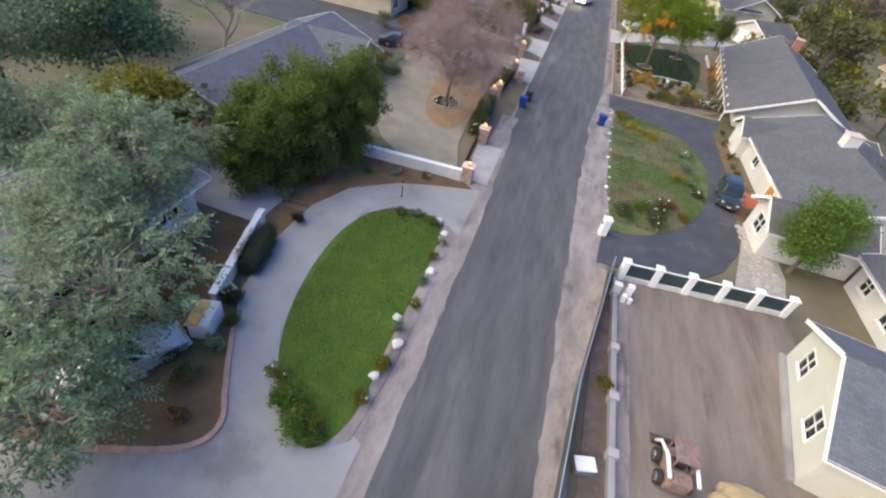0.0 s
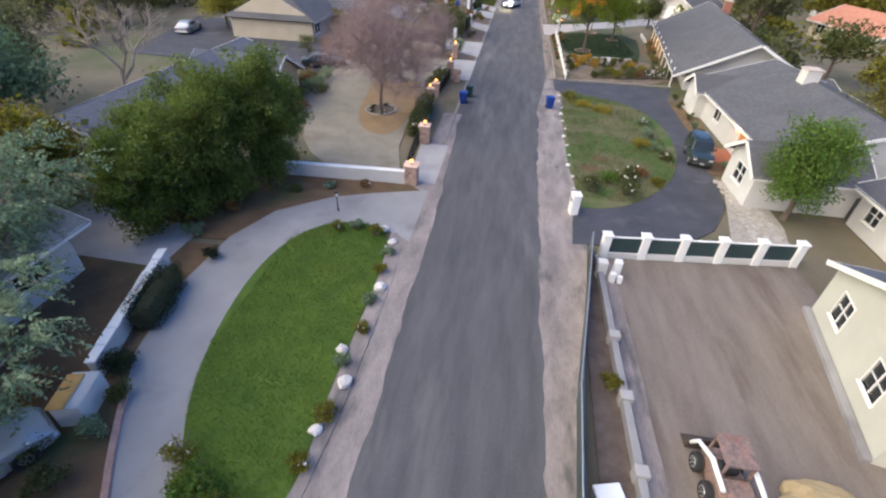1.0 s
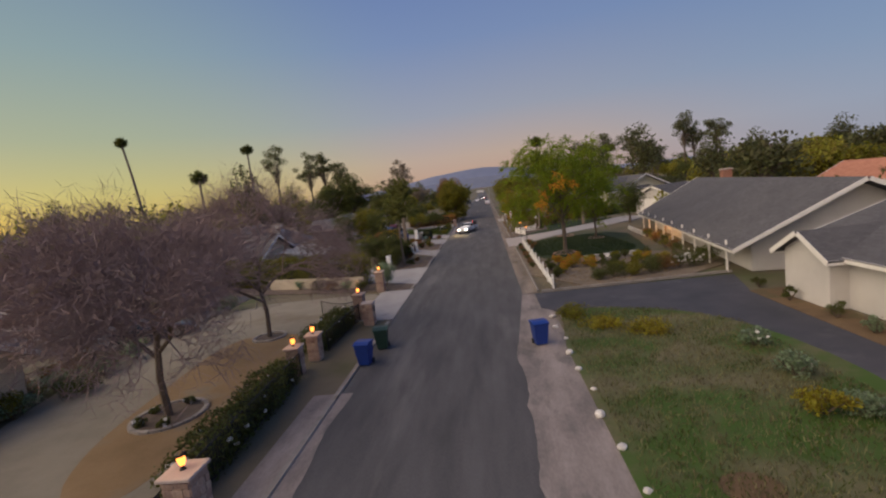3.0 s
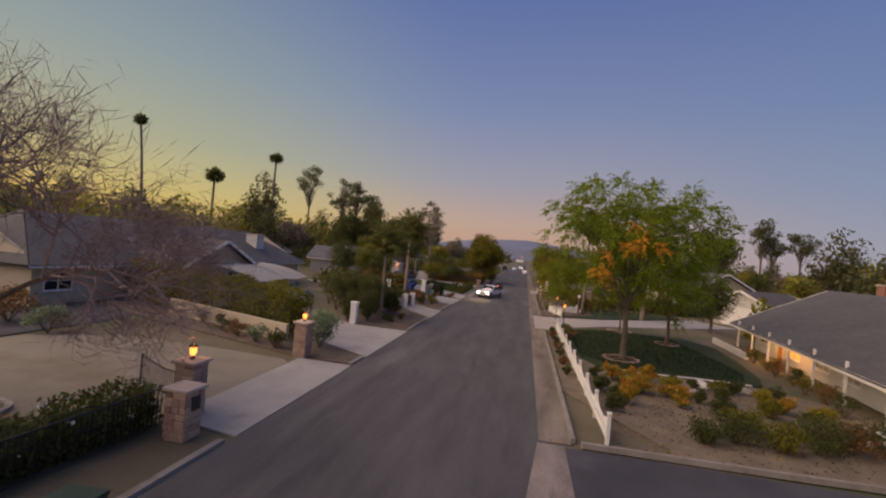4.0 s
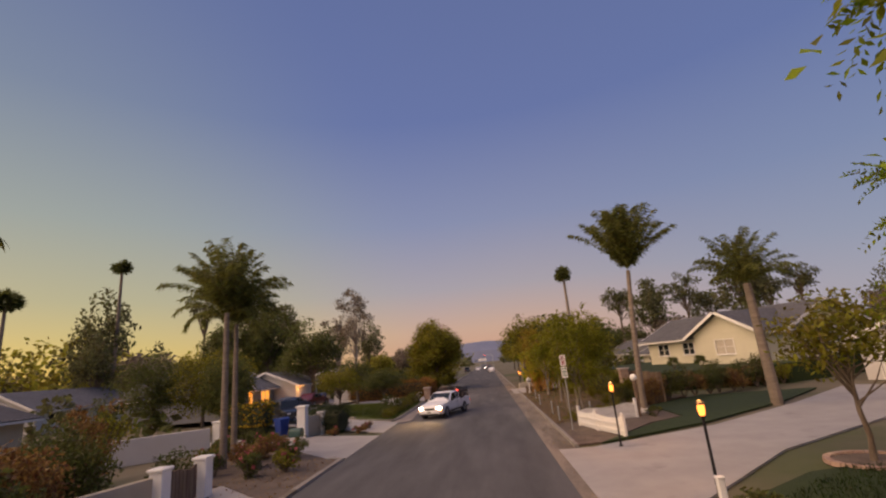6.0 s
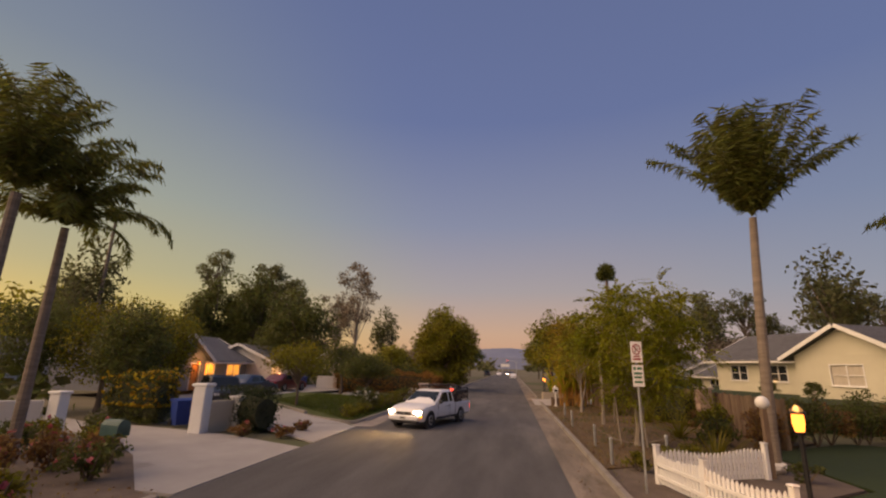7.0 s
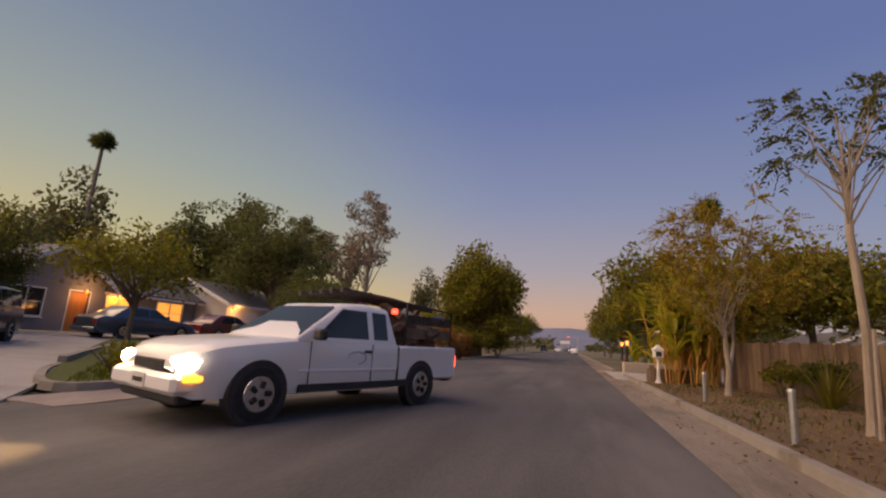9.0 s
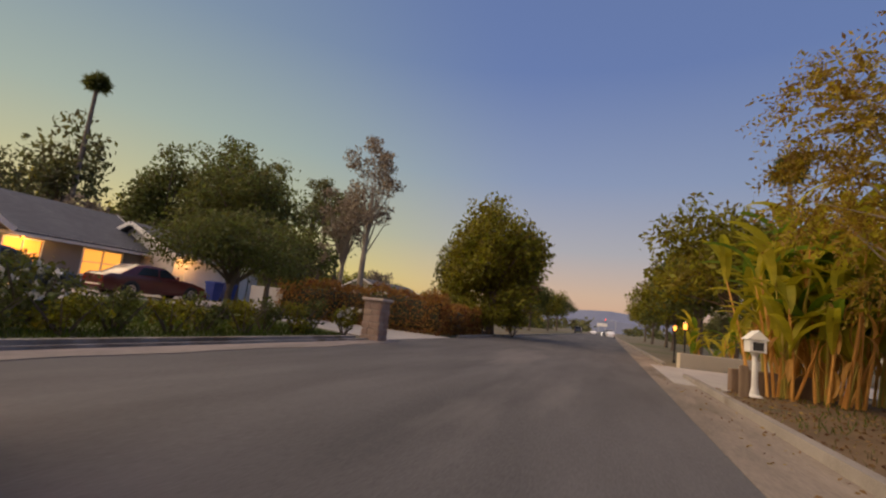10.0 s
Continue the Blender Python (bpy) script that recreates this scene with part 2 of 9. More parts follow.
M_CAP = material("pillar_cap", (0.45, 0.38, 0.33), (0.56, 0.48, 0.42), 3.0, 0.85, bump=0.2)
M_BARK = material("grey_brown_bark", (0.085, 0.065, 0.05), (0.17, 0.135, 0.105), 3.0, 0.95, bump=0.8, fine=26.0, stretch=(1, 1, 0.3))
M_BARKPALE = material("pale_bark", (0.24, 0.20, 0.16), (0.36, 0.31, 0.26), 3.0, 0.9, bump=0.5, fine=26.0, stretch=(1, 1, 0.3))
M_TWIG = material("mauve_twigs", (0.215, 0.160, 0.155), (0.335, 0.252, 0.243), 1.0, 0.9, bump=0)
M_PALMTRUNK = material("palm_trunk", (0.15, 0.12, 0.095), (0.25, 0.205, 0.165), 2.0, 0.9, bump=0.6, fine=12.0, stretch=(0.4, 0.4, 3))
M_WOOD = material("weathered_wood", (0.12, 0.08, 0.055), (0.22, 0.155, 0.11), 2.0, 0.9, bump=0.4, fine=40.0, stretch=(4, 4, 0.5), vary=0.2)
M_DOOR = material("orange_wood_door", (0.30, 0.12, 0.03), (0.42, 0.19, 0.055), 2.0, 0.5, bump=0.2, fine=30.0, stretch=(5, 5, 0.6))
M_IRON = material("black_iron", (0.018, 0.018, 0.02), (0.04, 0.038, 0.038), 3.0, 0.5, metal=0.6, bump=0.1)
M_STEEL = material("galvanised_steel", (0.34, 0.36, 0.38), (0.46, 0.48, 0.5), 5.0, 0.45, metal=0.7, bump=0.1)
M_GLASS = material("dark_window_glass", (0.018, 0.022, 0.028), (0.03, 0.035, 0.042), 0.5, 0.06, bump=0)
M_CARGLASS = material("car_glass", (0.02, 0.026, 0.03), (0.03, 0.038, 0.042), 0.8, 0.05, bump=0)
M_FENCEGLASS = material("dark_fence_screen", (0.02, 0.04, 0.045), (0.04, 0.065, 0.07), 0.7, 0.35, bump=0.05)
M_TYRE = material("tyre_rubber", (0.015, 0.015, 0.016), (0.03, 0.03, 0.031), 8.0, 0.85, bump=0.2)
M_RIM = material("alloy_rim", (0.40, 0.41, 0.43), (0.55, 0.56, 0.58), 4.0, 0.3, metal=0.8, bump=0)
M_PLASTIC = material("black_plastic", (0.02, 0.02, 0.022), (0.04, 0.04, 0.042), 5.0, 0.6, bump=0.05)
M_BINBLUE = material("blue_bin_plastic", (0.010, 0.035, 0.21), (0.016, 0.05, 0.28), 2.0, 0.45, bump=0.05)
M_BINGREEN = material("dark_green_bin_plastic", (0.012, 0.035, 0.026), (0.02, 0.055, 0.04), 2.0, 0.5, bump=0.05)
M_TEAL = material("teal_paint", (0.03, 0.085, 0.085), (0.05, 0.12, 0.115), 3.0, 0.5, bump=0.1)
M_ROCK = material("pale_rock", (0.50, 0.48, 0.45), (0.70, 0.68, 0.65), 3.0, 0.9, bump=0.5, fine=14.0, vary=0.15)
M_ROCKDARK = material("grey_rock", (0.24, 0.22, 0.20), (0.40, 0.37, 0.34), 3.0, 0.9, bump=0.6, fine=14.0, vary=0.2)
M_RED = material("red_paint", (0.26, 0.02, 0.025), (0.36, 0.035, 0.04), 2.0, 0.45, bump=0.05)
M_RUST = material("rusty_steel", (0.15, 0.055, 0.035), (0.26, 0.11, 0.07), 4.0, 0.8, metal=0.2, bump=0.3)
M_POOL = material("pool_water", (0.03, 0.30, 0.36), (0.05, 0.38, 0.44), 0.8, 0.05, bump=0.05)
M_TARP = material("white_tarp", (0.55, 0.54, 0.52), (0.68, 0.67, 0.65), 0.8, 0.7, bump=0.3, fine=5.0)
M_FLOWER = material("white_petals", (0.75, 0.74, 0.70), (0.85, 0.84, 0.80), 3.0, 0.6, bump=0, through_light=0.2)
M_FLOWERORANGE = material("orange_petals", (0.45, 0.16, 0.015), (0.60, 0.26, 0.03), 3.0, 0.6, bump=0, vary=0.3, island=True, through_light=0.2)
M_FLOWERPINK = material("pink_petals", (0.5, 0.10, 0.12), (0.62, 0.18, 0.2), 3.0, 0.6, bump=0, through_light=0.2)
# the blue of distance haze is painted into the hills' own colour
M_HILLHAZE = material("far_hills", (0.14, 0.17, 0.27), (0.18, 0.21, 0.31), 0.004, 0.95, bump=0, fine=0.03)
# near-black filler for hedge cores, stands for the shade behind the leaves
M_HEDGESHADE = material("hedge_inner_shade", (0.028, 0.034, 0.018), (0.06, 0.062, 0.03), 0.1, 0.95, bump=0.3, fine=1.2)
L_OLIVE = leaf_mat("grey_green_leaves", (0.160, 0.225, 0.125), (0.320, 0.390, 0.240))
L_JUNIPER = leaf_mat("juniper_leaves", (0.066, 0.108, 0.016), (0.180, 0.220, 0.036))
L_DARK = leaf_mat("dark_leaves", (0.066, 0.082, 0.020), (0.140, 0.150, 0.036))
L_MID = leaf_mat("mid_green_leaves", (0.125, 0.128, 0.010), (0.255, 0.222, 0.018))
L_BRIGHT = leaf_mat("bright_green_leaves", (0.092, 0.160, 0.018), (0.185, 0.265, 0.040))
L_YELLOW = leaf_mat("yellow_green_leaves", (0.245, 0.215, 0.014), (0.410, 0.330, 0.030))
L_AUTUMN = leaf_mat("orange_leaves", (0.525, 0.237, 0.015), (0.725, 0.375, 0.037))
L_RUSSET = leaf_mat("russet_leaves", (0.176, 0.095, 0.034), (0.297, 0.162, 0.054))
L_PALM = leaf_mat("palm_leaflets", (0.105, 0.118, 0.024), (0.205, 0.205, 0.042))
L_BANANA = leaf_mat("broad_tropical_leaves", (0.36, 0.37, 0.02), (0.58, 0.51, 0.035), 0.35)
L_FAR = leaf_mat("far_leaves", (0.078, 0.088, 0.034), (0.160, 0.158, 0.062))
L_FARPALE = leaf_mat("far_bare_crowns", (0.182, 0.150, 0.111), (0.286, 0.234, 0.182))
L_FARYELLOW = leaf_mat("far_yellow_crowns", (0.240, 0.228, 0.024), (0.360, 0.324, 0.048))
L_CLIPPED = leaf_mat("clipped_hedge_leaves", (0.020, 0.034, 0.012), (0.046, 0.062, 0.022))
# grass blades with shade in their colour, for the darkened lawn
L_SHADEGRASS = leaf_mat("shade_dark_blades", (0.012, 0.030, 0.002), (0.028, 0.054, 0.005), 0.35)
L_STREETGREEN = leaf_mat("olive_street_leaves", (0.150, 0.165, 0.008), (0.300, 0.280, 0.014))
L_GOLDEN = leaf_mat("golden_street_leaves", (0.20, 0.145, 0.012), (0.38, 0.25, 0.022))
L_STREETDARK = leaf_mat("dusky_street_leaves", (0.060, 0.070, 0.018), (0.130, 0.130, 0.030))
M_OCHRE = material("ochre_paint", (0.46, 0.27, 0.07), (0.58, 0.36, 0.11), 2.0, 0.7, bump=0.1)
M_BRICKEDGE = material("pink_brick", (0.30, 0.19, 0.15), (0.42, 0.29, 0.24), 3.0, 0.9, bump=0.5, fine=12.0)
M_LOADER = material("scuffed_loader_paint", (0.13, 0.10, 0.09), (0.30, 0.20, 0.16), 2.5, 0.7, bump=0.2, fine=10.0, c3=(0.20, 0.08, 0.05), c3_scale=1.2)
L_GRASS = leaf_mat("grass_blades", (0.055, 0.085, 0.008), (0.105, 0.135, 0.016), 0.35)
G_WARM = lamp_mat("warm_bulb", (1.0, 0.31, 0.05), 3.0)
G_WHITE = lamp_mat("headlamp_glow", (1.0, 0.86, 0.6), 30.0)
G_RED = lamp_mat("red_lamp", (1.0, 0.06, 0.03), 5.0)
G_ROOM = lamp_mat("lit_room", (1.0, 0.42, 0.07), 0.9)
M_TAILRED = material("tail_lamp_red", (0.3, 0.01, 0.01), (0.4, 0.02, 0.02), 4.0, 0.2, bump=0)
M_LAMPCLEAR = material("headlamp_glass", (0.5, 0.5, 0.5), (0.62, 0.62, 0.62), 6.0, 0.12, bump=0)
M_PLATE = material("plate_white", (0.6, 0.6, 0.6), (0.7, 0.7, 0.7), 6.0, 0.5, bump=0)
P_WHITE = material("white_car_paint", (0.80, 0.80, 0.81), (0.85, 0.85, 0.86), 0.8, 0.32, bump=0, coat=0.5)
P_GREEN = material("dark_green_car_paint", (0.030, 0.044, 0.044), (0.044, 0.060, 0.060), 0.8, 0.3, metal=0.3, bump=0, coat=0.6)
P_BLUE = material("slate_blue_car_paint", (0.05, 0.07, 0.11), (0.07, 0.09, 0.135), 0.8, 0.3, metal=0.3, bump=0, coat=0.6)
P_SILVER = material("silver_car_paint", (0.36, 0.38, 0.41), (0.45, 0.47, 0.5), 0.8, 0.3, metal=0.5, bump=0, coat=0.5)
P_DARK = material("near_black_car_paint", (0.02, 0.024, 0.035), (0.035, 0.04, 0.05), 0.8, 0.28, metal=0.3, bump=0, coat=0.6)

G_AMBER = lamp_mat("amber_indicator", (1.0, 0.32, 0.03), 3.0)
M_SCRAP = material("dark_scrap", (0.03, 0.024, 0.022), (0.10, 0.075, 0.06), 3.0, 0.85, bump=0.8, fine=14.0, fine_mix=0.6)
M_CURTAIN = material("pale_curtains", (0.42, 0.38, 0.31), (0.55, 0.50, 0.42), 3.0, 0.8, bump=0.2, fine=12.0, stretch=(6, 6, 0.4))
L_FRESH = leaf_mat("fresh_feathery_leaves", (0.130, 0.190, 0.006), (0.275, 0.325, 0.016))
L_PINE = leaf_mat("deep_green_needles", (0.090, 0.150, 0.080), (0.190, 0.260, 0.140))
L_RUST = leaf_mat("rust_hedge_leaves", (0.21, 0.10, 0.025), (0.37, 0.17, 0.040))
L_GOLD = leaf_mat("golden_hedge_leaves", (0.36, 0.23, 0.015), (0.55, 0.37, 0.03))

# ---- builders ----
def part(name, bm, mat, parent=None, label="", kind=""):
    me = bpy.data.meshes.new(name)
    bm.to_mesh(me)
    bm.free()
    me.materials.append(mat)
    ob = new(name, me)
    ob.parent = parent
    if label or kind:
        tagged(ob, label, kind=kind)
    return ob


def thing(name, x, y, z=0.0, rz=0.0, label="", category="", group="", kind=""):
    ob = new(name)
    ob.empty_display_size = 0.2
    ob.matrix_basis = pose(x, y, z, 0, 0, rz)
    return tagged(ob, label, category, group, kind)


def box(bm, x0, y0, z0, x1, y1, z1, bevel=0.0):
    m = Matrix.LocRotScale(((x0 + x1) / 2, (y0 + y1) / 2, (z0 + z1) / 2), None, (abs(x1 - x0), abs(y1 - y0), abs(z1 - z0)))
    made = bmesh.ops.create_cube(bm, size=1.0, matrix=m)
    if bevel:
        edges = list({e for v in made["verts"] for e in v.link_edges})
        bmesh.ops.bevel(bm, geom=edges, offset=bevel, segments=1, affect="EDGES", clamp_overlap=True)
    return bm


def boxes(*specs, bevel=0.0):
    bm = bmesh.new()
    for s in specs:
        box(bm, *s, bevel=bevel)
    return bm


def tube(bm, pts, radii, n=6, cap=True):
    """A tapered tube along points."""
    pts = [Vector(p) for p in pts]
    rings = []
    up = Vector((0.31, 0.17, 1.0)).normalized()
    for i, p in enumerate(pts):
        d = (pts[min(i + 1, len(pts) - 1)] - pts[max(i - 1, 0)])
        d = d.normalized() if d.length > 1e-6 else Vector((0, 0, 1))
        a = d.cross(up if abs(d.dot(up)) < 0.97 else Vector((1, 0, 0))).normalized()
        b = d.cross(a)
        r = radii[i] if hasattr(radii, "__len__") else radii
        rings.append([bm.verts.new(p + r * (math.cos(t) * a + math.sin(t) * b)) for t in [2 * math.pi * k / n for k in range(n)]])
    for u, v in zip(rings, rings[1:]):
        for k in range(n):
            bm.faces.new((u[k], u[(k + 1) % n], v[(k + 1) % n], v[k]))
    if cap:
        bm.faces.new(rings[0][::-1])
        bm.faces.new(rings[-1])
    return bm


def prism(bm, pts, z0, z1):
    """A flat polygon (counted anticlockwise) made solid from z0 to z1."""
    lo, hi = [bm.verts.new((x, y, z0)) for x, y in pts], [bm.verts.new((x, y, z1)) for x, y in pts]
    bm.faces.new(hi)
    bm.faces.new(lo[::-1])
    for i in range(len(pts)):
        j = (i + 1) % len(pts)
        bm.faces.new((lo[i], lo[j], hi[j], hi[i]))
    return bm


def smooth_loop(pts, rounds=2):
    for _ in range(rounds):
        out = []
        for i, p in enumerate(pts):
            q = pts[(i + 1) % len(pts)]
            out += [(0.75 * p[0] + 0.25 * q[0], 0.75 * p[1] + 0.25 * q[1]), (0.25 * p[0] + 0.75 * q[0], 0.25 * p[1] + 0.75 * q[1])]
        pts = out
    return pts


def smooth_line(pts, rounds=2):
    for _ in range(rounds):
        out = [pts[0]]
        for p, q in zip(pts, pts[1:]):
            out += [tuple(0.75 * a + 0.25 * b for a, b in zip(p, q)), tuple(0.25 * a + 0.75 * b for a, b in zip(p, q))]
        pts = out + [pts[-1]]
    return pts


def sheet(name, pts, z, mat, label, category="ground", kind="structure", thick=0.06, rounds=0, tilt=0.0):
    """A laid surface: a polygon whose top lies at z."""
    pts = smooth_loop(pts, rounds) if rounds else pts
    if sum(a[0] * b[1] - b[0] * a[1] for a, b in zip(pts, pts[1:] + pts[:1])) < 0:
        pts = pts[::-1]
    bm = bmesh.new()
    prism(bm, pts, z - thick, z)
    for v in bm.verts:
        v.co.z += tilt * max(0.0, -6.0 - v.co.x)
    bm.normal_update()
    bmesh.ops.triangulate(bm, faces=[f for f in bm.faces if len(f.verts) > 4])
    return tagged(part(name, bm, mat), label, category, kind=kind)


def ribbon(name, line, width, z0, z1, mat, label, category="kerb"):
    """A kerb or edging along a line."""
    bm = bmesh.new()
    rows = []
    for i, p in enumerate(line):
        a, b = Vector(line[max(i - 1, 0)][:2]), Vector(line[min(i + 1, len(line) - 1)][:2])
        d = (b - a).normalized()
        nrm = Vector((-d.y, d.x)) * width / 2
        c = Vector(p[:2])
        rows.append([bm.verts.new((*(c + nrm), z0)), bm.verts.new((*(c + nrm * 0.85), z1)), bm.verts.new((*(c - nrm * 0.85), z1)), bm.verts.new((*(c - nrm), z0))])
    for u, v in zip(rows, rows[1:]):
        for k in range(3):
            bm.faces.new((u[k], u[k + 1], v[k + 1], v[k]))
    bm.faces.new(rows[0][::-1])
    bm.faces.new(rows[-1])
    bmesh.ops.recalc_face_normals(bm, faces=bm.faces)
    return tagged(part(name, bm, mat), label, category, kind="structure")


def leaf_object(name, rng, centres, size, mat, parent=None, aspect=0.5, droop=0.0, dirs=None, label="", kind=""):
    """Many small folded leaves, one quad each, about the given centres."""
    c = np.asarray(centres, float)
    n = len(c)
    d = rng.normal(size=(n, 3)) if dirs is None else np.asarray(dirs, float) + 0.25 * rng.normal(size=(n, 3))
    d[:, 2] -= droop
    d /= np.linalg.norm(d, axis=1)[:, None] + 1e-9
    s = rng.normal(size=(n, 3))
    s -= (s * d).sum(1)[:, None] * d
    s /= np.linalg.norm(s, axis=1)[:, None] + 1e-9
    nr = np.cross(d, s)
    z = size * (0.65 + 0.7 * rng.random(n))[:, None]
    verts = np.empty((n, 4, 3))
    verts[:, 0] = c - d * z * 0.5
    verts[:, 1] = c + s * z * aspect * 0.5 + nr * z * 0.08
    verts[:, 2] = c + d * z * 0.5
    verts[:, 3] = c - s * z * aspect * 0.5 + nr * z * 0.08
    me = bpy.data.meshes.new(name)
    me.vertices.add(4 * n)
    me.vertices.foreach_set("co", verts.ravel())
    me.loops.add(4 * n)
    me.loops.foreach_set("vertex_index", np.arange(4 * n, dtype=np.int32))
    me.polygons.add(n)
    me.polygons.foreach_set("loop_start", np.arange(0, 4 * n, 4, dtype=np.int32))
    me.polygons.foreach_set("loop_total", np.full(n, 4, dtype=np.int32))
    me.update(calc_edges=True)
    me.materials.append(mat)
    ob = new(name, me)
    ob.parent = parent
    if label or kind:
        tagged(ob, label, kind=kind)
    return ob


def clumps(rng, centre, radii, n, low=-1.0):
    """Clump centres in an uneven rounded crown, more of them near its outside."""
    out = []
    ph = rng.random(6) * 6.28
    while len(out) < n:
        v = rng.normal(size=3)
        v /= np.linalg.norm(v)
        if v[2] < low:
            continue
        az = math.atan2(v[1], v[0])
        wob = 1 + 0.16 * math.sin(2 * az + ph[0]) + 0.12 * math.sin(3 * az + ph[1] + 2 * v[2]) + 0.1 * math.sin(5 * v[2] + ph[2] + az)
        r = (0.3 + 0.7 * rng.random() ** 0.6) * wob * 0.78
        out.append(np.asarray(centre) + np.asarray(radii) * v * r)
    return np.array(out)


def around(rng, points, per, spread, flat=0.7):
    p = np.repeat(points, per, axis=0)
    o = rng.normal(size=p.shape)
    o *= (rng.random((len(p), 1)) ** 0.45) * spread * 1.7 / (np.linalg.norm(o, axis=1)[:, None] + 1e-9)
    o[:, 2] *= flat
    return p + o


def sprays(rng, points, twigs, length, leaflets, centre, droop=0.35):
    """Feathery twigs that leave each clump outwards, with leaflets along both sides."""
    p = np.repeat(points, twigs, axis=0)
    d = rng.normal(size=p.shape) * 0.9 + 0.9 * (p - centre) / (np.linalg.norm(p - centre, axis=1)[:, None] + 1e-9)
    d[:, 2] *= 0.7
    d /= np.linalg.norm(d, axis=1)[:, None] + 1e-9
    ln = length * (0.5 + 0.8 * rng.random(len(p)))[:, None]
    side = np.cross(d, rng.normal(size=d.shape))
    side /= np.linalg.norm(side, axis=1)[:, None] + 1e-9
    cs, ds = [], []
    for k in range(leaflets):
        u = 0.15 + 0.85 * (k + 0.5) / leaflets
        at = p + d * ln * u
        at[:, 2] -= droop * (ln[:, 0] * u ** 2)
        way = (1 if k % 2 else -1) * side * 0.8 + d * 0.6
        way[:, 2] -= 0.25
        cs.append(at + way * ln * 0.09)
        ds.append(way)
    return np.concatenate(cs), np.concatenate(ds)


def tree(name, x, y, h, radius, crown_h, leaf, leaves, label, bark=M_BARK, trunk_r=0.2, n_clumps=40, per=60, size=0.22, seed=1, fork=0.4, spread=0.0,
         z=0.0, low=-0.75, aspect=0.45, droop=0.0, group="", lean=(0, 0), extra=None, category="tree", limbs=14, feather=None, core=None, trunks=1):
    """A tapered trunk with limbs that reach into a crown of leaf clumps."""
    rng = np.random.default_rng(seed)
    t = thing(name, x, y, z, 0, label, category, group)
    centre = np.array([lean[0], lean[1], h - crown_h / 2])
    cl = clumps(rng, centre, (radius, radius, crown_h / 2), n_clumps, low)
    bm = bmesh.new()
    top = Vector((lean[0] * 0.6, lean[1] * 0.6, h - crown_h * 0.45))
    fork_p = top * fork + Vector((0.1 * trunk_r, 0, 0))
    tube(bm, [(0, 0, -0.1), (0.02, 0.01, h * 0.04), fork_p * 0.5 + Vector((0.05, -0.04, 0)), fork_p, (fork_p + top) / 2 + Vector((0.1, 0.1, 0)), top],
         [trunk_r * 1.5, trunk_r * 1.1, trunk_r * 0.95, trunk_r * 0.85, trunk_r * 0.5, trunk_r * 0.15], 8)
    for c in cl[:: max(1, n_clumps // limbs)]:
        c = Vector(c)
        a = fork_p.lerp(top, rng.random() * 0.6)
        mid = a.lerp(c, 0.5) + Vector((0, 0, 0.08 * (c - a).length)) + Vector(rng.normal(size=3) * 0.08 * (c - a).length)
        if limbs < 20:
            tube(bm, [a, mid, c], [trunk_r * 0.42, trunk_r * 0.25, trunk_r * 0.06], 5)
        else:
            part("limb", tube(bmesh.new(), [a, mid, c], [trunk_r * 0.3, trunk_r * 0.16, trunk_r * 0.04], 5), bark, t)
    part("trunk", bm, bark, t)
    for k in range(1, trunks):
        a = 2.1 * k - 1.1
        side = Vector((math.cos(a), math.sin(a), 0))
        part("trunk", tube(bmesh.new(), [side * trunk_r * 1.2 + Vector((0, 0, -0.1)), side * 0.28 + fork_p * 0.55, side * 0.75 + fork_p, side * radius * 0.4 + top], [trunk_r, trunk_r * 0.8, trunk_r * 0.65, trunk_r * 0.15], 7), bark, t)
    sp = spread or radius * 0.21
    leaf = leaves if leaf is None else leaf
    if core:
        inner = centre + (clumps(rng, (0, 0, 0), (radius, radius, crown_h / 2), core[1], low)) * np.array([0.8, 0.8, 0.85])
        leaf_object("inner_crown", rng, around(rng, inner, core[2], radius * 0.16), size * 1.15, core[0], t, 0.5, droop, label="shaded inner foliage")
    if feather:
        twigs, length, leaflets = feather
        cs, ds = sprays(rng, cl, twigs, length, leaflets, centre)
        leaf_object("crown", rng, cs, size, leaf, t, aspect, droop, ds)
    else:
        leaf_object("crown", rng, around(rng, cl, per, sp), size, leaf, t, aspect, droop)
    if extra:
        m2, count, off, rad = extra
        some = np.concatenate([clumps(rng, centre + np.asarray(o), np.asarray(rad) * s, int(count * s)) for o, s in off])
        cs, ds = sprays(rng, some, 6, feather[1] * 0.7, feather[2], centre)
        leaf_object("turned_crown", rng, cs, size, m2, t, aspect, droop, ds, label="leaves turned orange")
    return t


